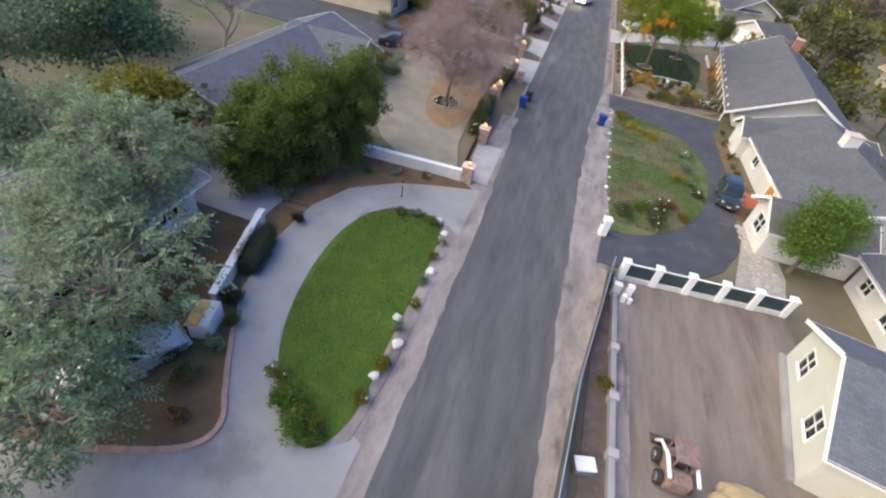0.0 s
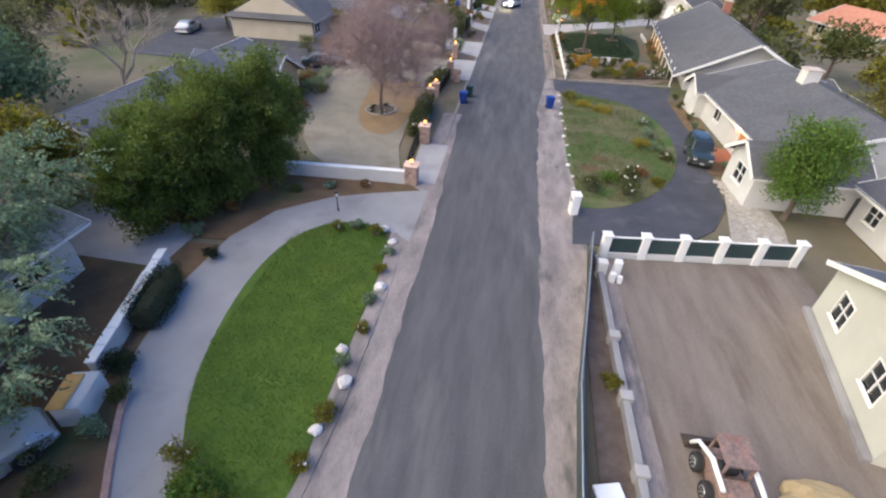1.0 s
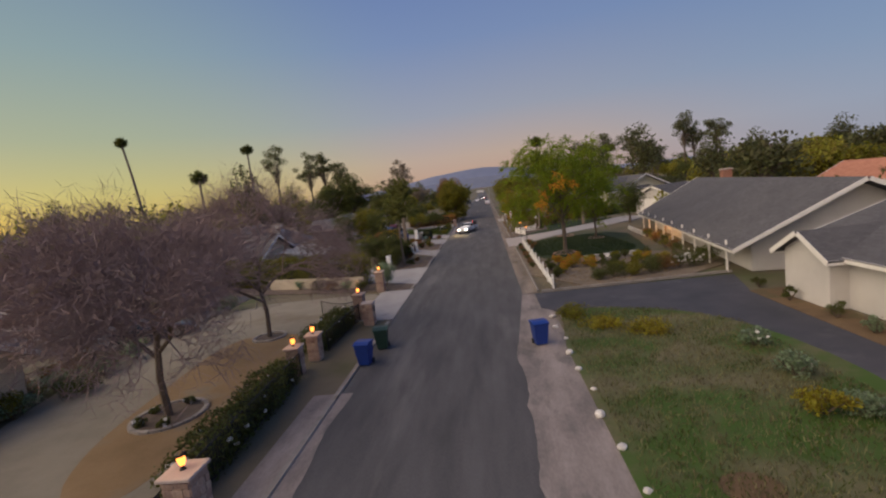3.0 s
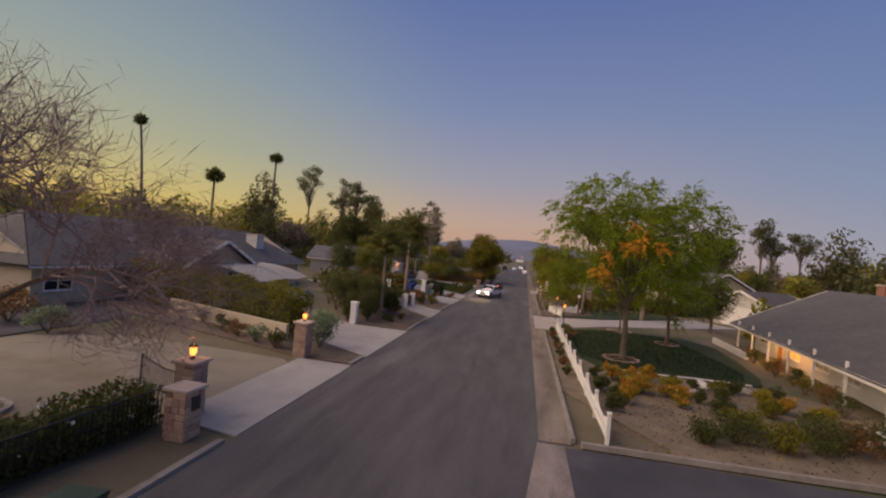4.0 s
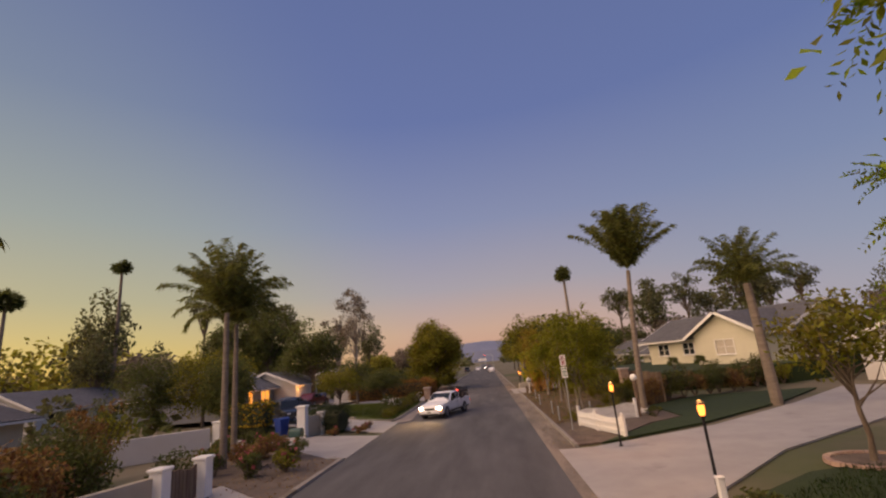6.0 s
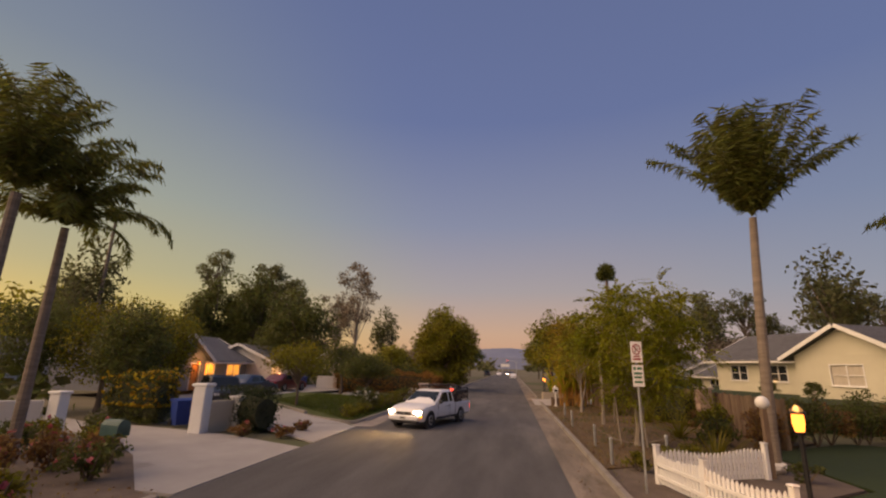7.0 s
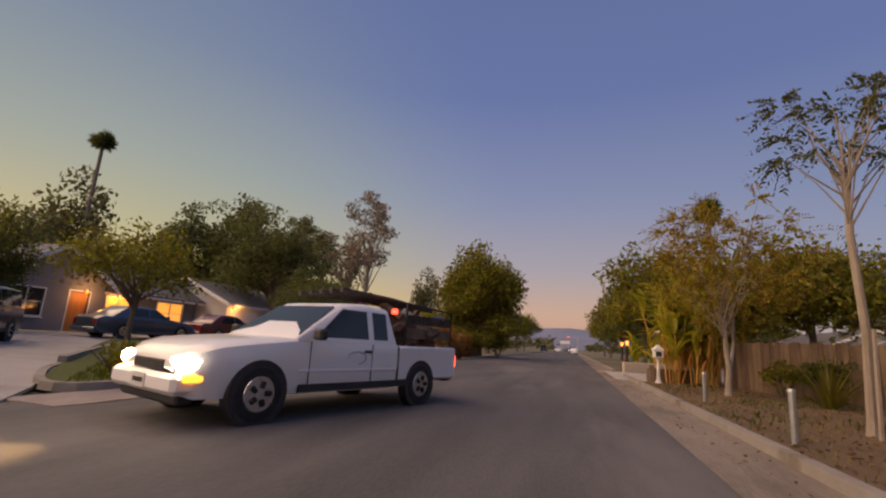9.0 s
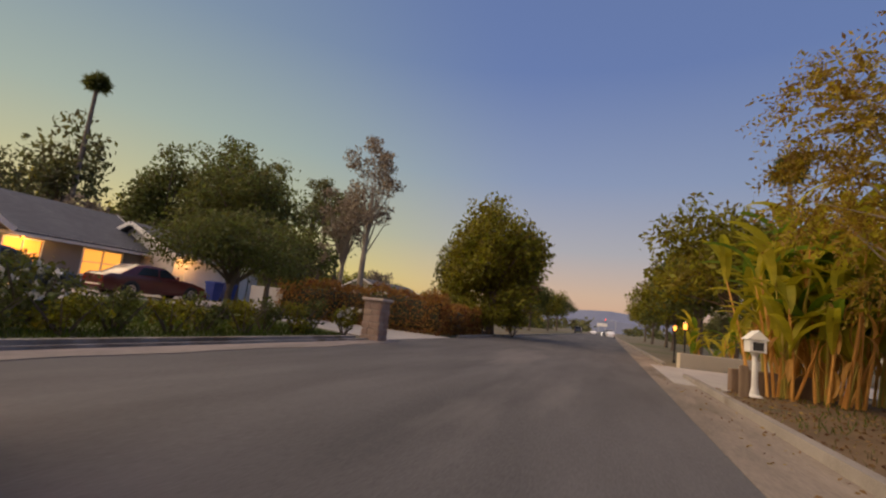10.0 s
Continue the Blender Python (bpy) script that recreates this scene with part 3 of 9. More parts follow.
def bare_tree(name, x, y, h, label, seed=1, trunk_r=0.16, mat=M_TWIG, spread=0.75, levels=5, z=0.0, trunk_mat=M_BARK, kids=3, haze=0):
    rng = np.random.default_rng(seed)
    t = thing(name, x, y, z, 0, label, "tree")
    bt, bb = bmesh.new(), bmesh.new()

    def grow(p, d, length, r, level):
        q = p + d * length + Vector(rng.normal(size=3) * length * 0.06)
        mid = (p + q) / 2 + Vector(rng.normal(size=3) * length * 0.05)
        tube(bt if level <= 1 else bb, [p, mid, q], [r, r * 0.85, r * 0.65], 6 if level < 2 else 3, cap=False)
        if level >= levels:
            return
        k = kids + (1 if level in (1, 2) else 0)
        for j in range(k):
            side = Vector(rng.normal(size=3))
            side = (side - side.dot(d) * d).normalized()
            nd = (d + side * (spread * (0.7 + 0.6 * rng.random())) + Vector((0, 0, 0.12))).normalized()
            grow(p.lerp(q, 0.6 + 0.4 * (j + 1) / k), nd, length * (0.62 + 0.2 * rng.random()), r * 0.6, level + 1)

    grow(Vector((0, 0, -0.1)), Vector((0.03, 0.02, 1)).normalized(), h * 0.30, trunk_r, 0)
    part("trunk", bt, trunk_mat, t)
    if haze:
        tips = np.array([v.co[:] for v in list(bb.verts)[::3]])
        tips = tips[rng.integers(0, len(tips), haze)]
        out = tips - np.array([0, 0, h * 0.4])
        out /= np.linalg.norm(out, axis=1)[:, None] + 1e-9
        leaf_object("twig_haze", rng, tips + out * 0.35 + rng.normal(size=tips.shape) * 0.3, 0.7, mat, t, 0.022, 0.0, out + rng.normal(size=tips.shape) * 0.6)
    part("crown", bb, mat, t)
    return t


def hedge(name, x0, y0, x1, y1, width, h, leaf, label, seed=1, density=240, size=0.12, z=0.0, flowers=None, n_flowers=0, category="hedge", fsize=0.14):
    """A clipped hedge between two points of the ground: leaves over a solid core, coloured dark for the shade inside.
    """
    rng = np.random.default_rng(seed)
    length = math.hypot(x1 - x0, y1 - y0)
    t = thing(name, (x0 + x1) / 2, (y0 + y1) / 2, z, math.degrees(math.atan2(y1 - y0, x1 - x0)), label, category)
    bm = bmesh.new()
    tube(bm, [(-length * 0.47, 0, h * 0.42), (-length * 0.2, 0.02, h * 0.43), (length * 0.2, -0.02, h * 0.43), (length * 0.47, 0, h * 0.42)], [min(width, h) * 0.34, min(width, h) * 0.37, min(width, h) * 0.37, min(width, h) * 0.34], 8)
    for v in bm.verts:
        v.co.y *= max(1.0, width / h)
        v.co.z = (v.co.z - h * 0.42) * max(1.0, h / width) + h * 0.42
    part("woody_core", bm, M_HEDGESHADE, t)
    n = int(density * (length * h * 2 + length * width + 2 * width * h))
    p = rng.random((n, 3)) * 2 - 1
    k = np.argmax(np.abs(p) ** 3 + rng.random((n, 3)) * 0.7, axis=1)
    p[np.arange(n), k] = np.sign(p[np.arange(n), k]) * (0.75 + 0.25 * rng.random(n))
    p[:, 0] *= length / 2
    p[:, 1] *= width / 2 * (1 + 0.12 * np.sin(p[:, 0] * 2.1 + seed))
    p[:, 2] = (p[:, 2] + 1) / 2 * h * (1 + 0.06 * np.sin(p[:, 0] * 1.7 + seed) + 0.05 * np.sin(p[:, 0] * 4.1))
    p += rng.normal(size=p.shape) * 0.05
    p[:, 2] = np.maximum(p[:, 2], 0.03)
    leaf_object("foliage", rng, p, size, leaf, t)
    if flowers:
        i = rng.integers(0, n, n_flowers)
        f = p[i] * 1.03
        f[:, 2] = np.maximum(f[:, 2], h * 0.35)
        leaf_object("bloom", rng, around(rng, f, 4, fsize * 0.3), fsize, flowers, t, 0.9, kind="stuff")
    return t


def shrub(name, x, y, r, h, leaf, label, seed=1, n=900, size=0.12, z=0.0, flowers=None, n_flowers=0, group="", category="shrub", fsize=0.13):
    rng = np.random.default_rng(seed)
    t = thing(name, x, y, z, 0, label, category, group)
    bm = bmesh.new()
    for k in range(6):
        a = k * 1.05 + seed
        tube(bm, [(0, 0, -0.03), (0.3 * r * math.cos(a), 0.3 * r * math.sin(a), h * 0.35), (0.65 * r * math.cos(a), 0.65 * r * math.sin(a), h * 0.7)], [0.03, 0.02, 0.008], 4)
    part("woody_base", bm, M_BARK, t)
    cl = clumps(rng, (0, 0, h * 0.5), (r * 0.8, r * 0.8, h * 0.45), max(8, n // 60))
    p = around(rng, cl, 60, r * 0.2)
    p[:, 2] = np.abs(p[:, 2]) + 0.02
    leaf_object("foliage", rng, p, size, leaf, t)
    if flowers:
        f = p[rng.integers(0, len(p), n_flowers)]
        f[:, 2] = np.maximum(f[:, 2] * 1.05, h * 0.4)
        leaf_object("bloom", rng, around(rng, f, 5, fsize * 0.25), fsize, flowers, t, 0.9, kind="stuff")
    return t


def feather_palm(name, x, y, trunk_h, frond, label, seed=1, n=22, r=0.2, leaf=L_PALM, z=0.0, lean=(0.0, 0.0), hang=0.7, group="palms", low_el=62):
    """A queen palm: a ringed trunk and arching feather fronds."""
    rng = np.random.default_rng(seed)
    t = thing(name, x, y, z, 0, label, "palm tree", group)
    bm = bmesh.new()
    pts = [(lean[0] * k ** 1.5, lean[1] * k ** 1.5, trunk_h * k - 0.1) for k in [i / 12 for i in range(13)]]
    tube(bm, pts, [r * (1.35 - 0.45 * i / 12 + 0.03 * (i % 2)) for i in range(13)], 10)
    part("trunk", bm, M_PALMTRUNK, t)
    top = Vector((lean[0], lean[1], trunk_h))
    ribs = bmesh.new()
    cs, ds = [], []
    for i in range(n):
        az, el = i * 2.4 + rng.random() * 0.4, radians(88 - low_el * (i / n) ** 1.3 + rng.normal() * 5)
        out = Vector((math.cos(az), math.sin(az), 0))
        L = frond * (0.85 + 0.3 * rng.random())
        pts, p, e = [], top.copy(), el
        for k in range(11):
            pts.append(p.copy())
            p = p + (out * math.cos(e) + Vector((0, 0, math.sin(e)))) * L / 10
            e -= hang * (0.45 + 0.75 * i / n) * (0.05 + 0.035 * k)
        tube(ribs, pts, [0.035 * (1 - 0.085 * k) for k in range(11)], 4)
        side = Vector((-out.y, out.x, 0))
        for k in range(1, 10):
            for q in range(8):
                c = pts[k].lerp(pts[min(k + 1, 10)], q / 8)
                for sgn in (-1, 1):
                    ln = 0.16 * frond * math.sin(math.pi * (k + q / 8 + 0.6) / 11.2) + 0.05
                    d = (side * sgn * 0.8 + (pts[min(k + 1, 10)] - pts[k]).normalized() * 0.55 + Vector((0, 0, -0.45 - 0.4 * rng.random()))).normalized()
                    cs.append(c + d * ln * 0.5)
                    ds.append(np.array(d) * (1.0 + 0 * ln))
    part("frond_frame", ribs, leaf, t)
    leaf_object("plume", rng, cs, 0.15 * frond, leaf, t, 0.11, 0.0, ds)
    return t


def fan_palm(name, x, y, trunk_h, label, seed=1, ball=1.7, r=0.25, z=0.0, lean=0.0):
    rng = np.random.default_rng(seed)
    t = thing(name, x, y, z, 0, label, "palm tree", "tall fan palms")
    bm = bmesh.new()
    tube(bm, [(lean * (k / 8) ** 2, 0, trunk_h * k / 8 - 0.1) for k in range(9)], [r * (1.3 - 0.06 * k) for k in range(9)], 8)
    part("trunk", bm, M_PALMTRUNK, t)
    cs, ds = [], []
    for i in range(95):
        v = rng.normal(size=3)
        v /= np.linalg.norm(v)
        v[2] = v[2] * 0.8 + 0.1
        hub = np.array([lean, 0, trunk_h]) + v * ball * (0.15 + 0.45 * rng.random())
        for k in range(9):
            d = v + rng.normal(size=3) * 0.45
            d /= np.linalg.norm(d)
            cs.append(hub + d * ball * 0.28)
            ds.append(d)
    leaf_object("crown", rng, cs, ball * 0.6, L_DARK, t, 0.14, 0.1, ds)
    return t


def rock(name, x, y, r, mat, label, seed=1, group="", z=0.0):
    rng = random.Random(seed)
    bm = bmesh.new()
    bmesh.ops.create_icosphere(bm, subdivisions=2, radius=r)
    for v in bm.verts:
        k = 1 + 0.35 * (noise.noise(v.co / r * 1.1 + Vector((seed, 0, 0)))) + rng.uniform(-0.05, 0.05)
        v.co = Vector((v.co.x * k * 1.15, v.co.y * k, v.co.z * k * 0.7))
    ob = tagged(part(name, bm, mat), label, "rock", group)
    ob.matrix_basis = pose(x, y, z + r * 0.42, 0, 0, seed * 47 % 360)
    return ob


def wall_cells(bm, length, h, thick, holes):
    """A wall along x, one connected shell, with openings (u0, z0, u1, z1) that go through it."""
    xs = sorted({0.0, length, *[v for o in holes for v in (o[0], o[2])]})
    zs = sorted({0.0, h, *[v for o in holes for v in (o[1], o[3])]})
    nx, nz = len(xs) - 1, len(zs) - 1

    def solid(i, k):
        if not (0 <= i < nx and 0 <= k < nz):
            return False
        cx, cz = (xs[i] + xs[i + 1]) / 2, (zs[k] + zs[k + 1]) / 2
        return not any(o[0] < cx < o[2] and o[1] < cz < o[3] for o in holes)

    pts = {}

    def v(i, s, k):
        if (i, s, k) not in pts:
            pts[i, s, k] = bm.verts.new((xs[i], s * thick, zs[k]))
        return pts[i, s, k]

    for i in range(nx):
        for k in range(nz):
            if not solid(i, k):
                continue
            bm.faces.new((v(i, 0, k), v(i + 1, 0, k), v(i + 1, 0, k + 1), v(i, 0, k + 1)))
            bm.faces.new((v(i, 1, k + 1), v(i + 1, 1, k + 1), v(i + 1, 1, k), v(i, 1, k)))
            if not solid(i - 1, k):
                bm.faces.new((v(i, 1, k), v(i, 0, k), v(i, 0, k + 1), v(i, 1, k + 1)))
            if not solid(i + 1, k):
                bm.faces.new((v(i + 1, 0, k), v(i + 1, 1, k), v(i + 1, 1, k + 1), v(i + 1, 0, k + 1)))
            if not solid(i, k - 1):
                bm.faces.new((v(i, 0, k), v(i, 1, k), v(i + 1, 1, k), v(i + 1, 0, k)))
            if not solid(i, k + 1):
                bm.faces.new((v(i, 0, k + 1), v(i + 1, 0, k + 1), v(i + 1, 1, k + 1), v(i, 1, k + 1)))


def opening(parent, kind, u0, z0, u1, z1, m, lit=False, trim=M_TRIM, door=M_DOOR):
    """A window, door or garage door set into a wall; m carries wall coordinates (along, out, up) to the house."""
    w = 0.07
    def place(ob):
        ob.matrix_basis = m
        return ob
    if kind == "w":
        mid = (u0 + u1) / 2
        bars = [(u0 - w, -0.03, z0 - w, u1 + w, 0.06, z0), (u0 - w, -0.03, z1, u1 + w, 0.06, z1 + w), (u0 - w, -0.03, z0, u0, 0.06, z1), (u1, -0.03, z0, u1 + w, 0.06, z1), (mid - 0.03, 0.0, z0, mid + 0.03, 0.05, z1)]
        if z1 - z0 > 1.0:
            bars.append((u0, 0.005, (z0 + z1) / 2 - 0.02, mid - 0.03, 0.045, (z0 + z1) / 2 + 0.02))
            bars.append((mid + 0.03, 0.005, (z0 + z1) / 2 - 0.02, u1, 0.045, (z0 + z1) / 2 + 0.02))
        f = place(part("window", boxes(*bars), trim, parent))
        part("sill", boxes((u0 - 0.12, -0.1, z0 - w - 0.05, u1 + 0.12, -0.032, z0 - w)), trim, f)
        for a, b in ((u0, mid - 0.03), (mid + 0.03, u1)):
            part("pane", boxes((a, 0.055, z0, b, 0.065, z1)), (M_CURTAIN if lit == 2 else G_ROOM) if lit else M_GLASS, f)
    elif kind == "d":
        f = place(part("door", boxes((u0 + 0.04, 0.06, z0 + 0.01, u1 - 0.04, 0.11, z1 - 0.04), bevel=0.006), door, parent))
        part("door_frame", boxes((u0 - w, -0.025, z0, u0, 0.1, z1), (u1, -0.025, z0, u1 + w, 0.1, z1), (u0 - w, -0.025, z1, u1 + w, 0.1, z1 + w)), trim, f)
        for a in (0.12, 0.56):
            part("door_panel", boxes((u0 + 0.18, 0.045, z0 + 0.2 + a * (z1 - z0) * 0.75, u1 - 0.18, 0.058, z0 + 0.2 + (a + 0.36) * (z1 - z0) * 0.75), bevel=0.005), door, f)
        part("door_handle", tube(bmesh.new(), [(u1 - 0.14, 0.045, z0 + 0.95), (u1 - 0.14, 0.0, z0 + 0.95), (u1 - 0.24, 0.0, z0 + 0.95)], 0.014, 6), M_STEEL, f)
    elif kind == "g":
        f = place(part("garage_door", boxes((u0, 0.09, z0 + 0.005, u1, 0.12, z1)), M_WHITE, parent))
        n = 4
        for k in range(n):
            za, zb = z0 + 0.02 + (z1 - z0 - 0.02) * k / n, z0 + 0.005 + (z1 - z0 - 0.02) * (k + 1) / n
            part("garage_panel", boxes((u0 + 0.015, 0.055, za, u1 - 0.015, 0.088, zb), bevel=0.008), M_WHITE, f)
        part("door_frame", boxes((u0 - w, -0.025, z0, u0, 0.1, z1), (u1, -0.025, z0, u1 + w, 0.1, z1), (u0 - w, -0.025, z1, u1 + w, 0.1, z1 + w)), trim, f)


def roof_slope(name, corners, thick, mat, parent):
    """A sloping slab from four corners: two at the eave, two at the ridge."""
    bm = bmesh.new()
    c = [Vector(p) for p in corners]
    nrm = (c[1] - c[0]).cross(c[3] - c[0]).normalized()
    if nrm.z < 0:
        nrm = -nrm
    hi, lo = [bm.verts.new(p + nrm * thick) for p in c], [bm.verts.new(p) for p in c]
    top = bm.faces.new(hi)
    rest = [bm.faces.new(lo[::-1])] + [bm.faces.new((lo[i], lo[(i + 1) % 4], hi[(i + 1) % 4], hi[i])) for i in range(4)]
    bmesh.ops.recalc_face_normals(bm, faces=bm.faces)
    uv = bm.loops.layers.uv.new("UVMap")
    ex, ey = (c[1] - c[0]).normalized(), (c[3] - c[0]).normalized()
    for f in bm.faces:
        for lp in f.loops:
            d = lp.vert.co - c[0]
            lp[uv].uv = (d.dot(ex), d.dot(ey))
    return part(name, bm, mat, parent)


def wing(house, ox, oy, w, d, h, rise, ridge="x", over=0.5, wall=M_STUCCO, roof=M_ROOF, front=(), left=(), right=(), back=(), base=0.0, hip=0.0, trim=M_TRIM):
    """A block of a house: walls with openings, gables, two roof slopes and fascia boards. Its front looks along -y."""
    th = 0.2
    faces = {"f": (front, w, pose(ox, oy, base)), "b": (back, w, pose(ox + w, oy + d, base, 0, 0, 180)),
             "l": (left, d - 2 * th, pose(ox, oy + d - th, base, 0, 0, -90)), "r": (right, d - 2 * th, pose(ox + w, oy + th, base, 0, 0, 90))}
    for key, (ops, length, m) in faces.items():
        bm = bmesh.new()
        wall_cells(bm, length, h, th, [o[1:5] for o in ops])
        ob = part("wall", bm, wall, house)
        ob.matrix_basis = m
        for o in ops:
            opening(house, o[0], *o[1:5], m, lit=len(o) > 5 and o[5], trim=trim)
    ext = w if ridge == "x" else d
    half = (d if ridge == "x" else w) / 2
    slope = rise / half
    for a, b in ((0.0, th), (ext - th, ext)):
        bm = bmesh.new()
        tri = [(-half, 0), (half, 0), (0, rise)]
        lo = [bm.verts.new((a, q, z)) for q, z in tri]
        hi = [bm.verts.new((b, q, z)) for q, z in tri]
        bm.faces.new(lo), bm.faces.new(hi[::-1])
        for i in range(3):
            bm.faces.new((lo[i], hi[i], hi[(i + 1) % 3], lo[(i + 1) % 3]))
        bmesh.ops.recalc_face_normals(bm, faces=bm.faces)
        g = part("gable", bm, wall, house)
        g.matrix_basis = pose(ox, oy + half, base + h) if ridge == "x" else pose(ox + half, oy, base + h, 0, 0, 90)
    for sgn in (-1, 1):
        e = half + over
        cs = [(-over, sgn * e, h - slope * over), (ext + over, sgn * e, h - slope * over), (ext + over, 0, h + rise), (-over, 0, h + rise)]
        if hip:
            cs[2], cs[3] = (ext + over - hip, 0, h + rise), (hip - over, 0, h + rise)
        m = pose(ox, oy + half, base + 0.01) if ridge == "x" else pose(ox + half, oy, base + 0.01, 0, 0, 90)
        s = roof_slope("roof", cs, 0.14, roof, house)
        s.matrix_basis = m
        z0 = h - slope * over
        fb = part("fascia", boxes((-over - 0.02, sgn * e, z0 - 0.08, ext + over + 0.02, sgn * (e + 0.03), z0 + 0.15)), trim, house)
        fb.matrix_basis = m
        if not hip:
            for xa in (-over - 0.035, ext + over + 0.003):
                rk = roof_slope("rake_board", [(xa, sgn * e, z0 - 0.07), (xa + 0.03, sgn * e, z0 - 0.07), (xa + 0.03, 0, h + rise - 0.07), (xa, 0, h + rise - 0.07)], 0.24, trim, house)
                rk.matrix_basis = m
    if hip:
        for k, xa in ((0, -over), (1, ext + over)):
            z0 = h - slope * over
            apex = (hip - over if k == 0 else ext + over - hip, 0, h + rise)
            s = roof_slope("roof", [(xa, -half - over, z0), (xa, half + over, z0), apex, (apex[0], apex[1] - 0.01, apex[2])], 0.14, roof, house)
            s.matrix_basis = pose(ox, oy + half, base + 0.012) if ridge == "x" else pose(ox + half, oy, base + 0.012, 0, 0, 90)


def chimney(house, x, y, z0, z1, mat=M_STUCCO, w=0.9):
    c = part("chimney", boxes((x - w / 2, y - w / 2, z0, x + w / 2, y + w / 2, z1), bevel=0.02), mat, house)
    part("chimney_cap", boxes((x - w / 2 - 0.08, y - w / 2 - 0.08, z1, x + w / 2 + 0.08, y + w / 2 + 0.08, z1 + 0.12), bevel=0.02), M_CAP, c)


def stone_mesh(seed):
    bm = boxes((-0.5, -0.5, -0.5, 0.5, 0.5, 0.5), bevel=0.09)
    for v in bm.verts:
        v.co += 0.05 * noise.noise_vector(v.co * 1.7 + Vector((seed, 0, 0)))
    me = bpy.data.meshes.new("stone")
    bm.to_mesh(me)
    bm.free()
    me.materials.append(M_STONE)
    return me


STONES = [stone_mesh(s) for s in (1, 5, 9)]


def lantern_pillar(name, x, y, h, label, w=0.6, lamp=True, watts=8.0, group="stone gate pillars", rz=0.0):
    """A square pillar faced with stone, with an overhanging cap and a lantern."""
    t = thing(name, x, y, 0, rz, label, "pillar", group)
    part("core", boxes((-w / 2 + 0.03, -w / 2 + 0.03, -0.05, w / 2 - 0.03, w / 2 - 0.03, h)), M_MORTAR, t)
    rng = random.Random(int(x * 31 + y * 7))
    z = 0.0
    while z < h - 0.06:
        hh = min(rng.uniform(0.14, 0.22), h - z)
        for side in range(4):
            u = -w / 2
            while u < w / 2 - 0.02:
                ww = rng.uniform(0.18, 0.34)
                ww = w / 2 - u if w / 2 - u - ww < 0.1 else ww
                dd = rng.uniform(0.0, 0.03)
                ob = new("stone", STONES[rng.randrange(3)])
                ob.parent = t
                ob.matrix_basis = pose(0, 0, 0, 0, 0, 90 * side) @ Matrix.LocRotScale((u + ww / 2, -w / 2 - dd / 2 + 0.02, z + hh / 2), None, (ww - 0.015, 0.06 + dd, hh - 0.015))
                u += ww
        z += hh
    part("cap", boxes((-w / 2 - 0.09, -w / 2 - 0.09, h, w / 2 + 0.09, w / 2 + 0.09, h + 0.09), bevel=0.02), M_CAP, t)
    if lamp:
        bm = bmesh.new()
        tube(bm, [(0, 0, h + 0.09), (0, 0, h + 0.13), (0, 0, h + 0.2)], [0.09, 0.05, 0.04], 8)
        tube(bm, [(0, 0, h + 0.45), (0, 0, h + 0.5), (0, 0, h + 0.58)], [0.13, 0.12, 0.02], 8)
        part("lantern_frame", bm, M_IRON, t)
        bm = bmesh.new()
        tube(bm, [(0, 0, h + 0.2), (0, 0, h + 0.32), (0, 0, h + 0.45)], [0.06, 0.1, 0.09], 8)
        part("lantern_glass", bm, G_WARM, t)
        point_light("lantern_light", x, y, h + 0.75, watts)
    return t


def path_lamp(name, x, y, h, label, watts=10.0, lit=True):
    t = thing(name, x, y, 0, 0, label, "lamp post", "garden lamp posts")
    part("post", tube(bmesh.new(), [(0, 0, -0.05), (0, 0, 0.06), (0, 0, 0.1), (0, 0, h)], [0.07, 0.07, 0.035, 0.03], 8), M_IRON, t)
    part("lantern_base", tube(bmesh.new(), [(0, 0, h), (0, 0, h + 0.04)], [0.06, 0.075], 8), M_IRON, t)
    part("lantern_roof", tube(bmesh.new(), [(0, 0, h + 0.27), (0, 0, h + 0.3), (0, 0, h + 0.38)], [0.105, 0.10, 0.015], 8), M_IRON, t)
    part("lantern_glass", tube(bmesh.new(), [(0, 0, h + 0.04), (0, 0, h + 0.15), (0, 0, h + 0.27)], [0.055, 0.075, 0.07], 8), G_WARM if lit else M_LAMPCLEAR, t)
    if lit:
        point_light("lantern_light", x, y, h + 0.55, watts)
    return t


def loft(bm, rings):
    rows = [[bm.verts.new(p) for p in r] for r in rings]
    n = len(rows[0])
    for u, v in zip(rows, rows[1:]):
        for k in range(n):
            bm.faces.new((u[k], u[(k + 1) % n], v[(k + 1) % n], v[k]))
    bm.faces.new(rows[0][::-1])
    bm.faces.new(rows[-1])
    bmesh.ops.recalc_face_normals(bm, faces=bm.faces)
    return bm


def ring(x, hw, z0, z1, c=0.08, tuck=0.06):
    """A rounded cross-section of a car's body at x."""
    zm = z0 + 0.55 * (z1 - z0)
    half = [(hw - tuck, z0), (hw - 0.012, z0 + c * 1.3), (hw + 0.008, zm), (hw - 0.004, z1 - c * 1.1), (hw - c * 0.25, z1 - c * 0.35), (hw - c, z1), (hw * 0.5, z1 + 0.012)]
    return [(x, y, z) for y, z in half] + [(x, -y, z) for y, z in half[::-1]]


def softened(ob, angle=32):
    ob.data.polygons.foreach_set("use_smooth", [True] * len(ob.data.polygons))
    ob.data.set_sharp_from_angle(angle=radians(angle))
    return ob


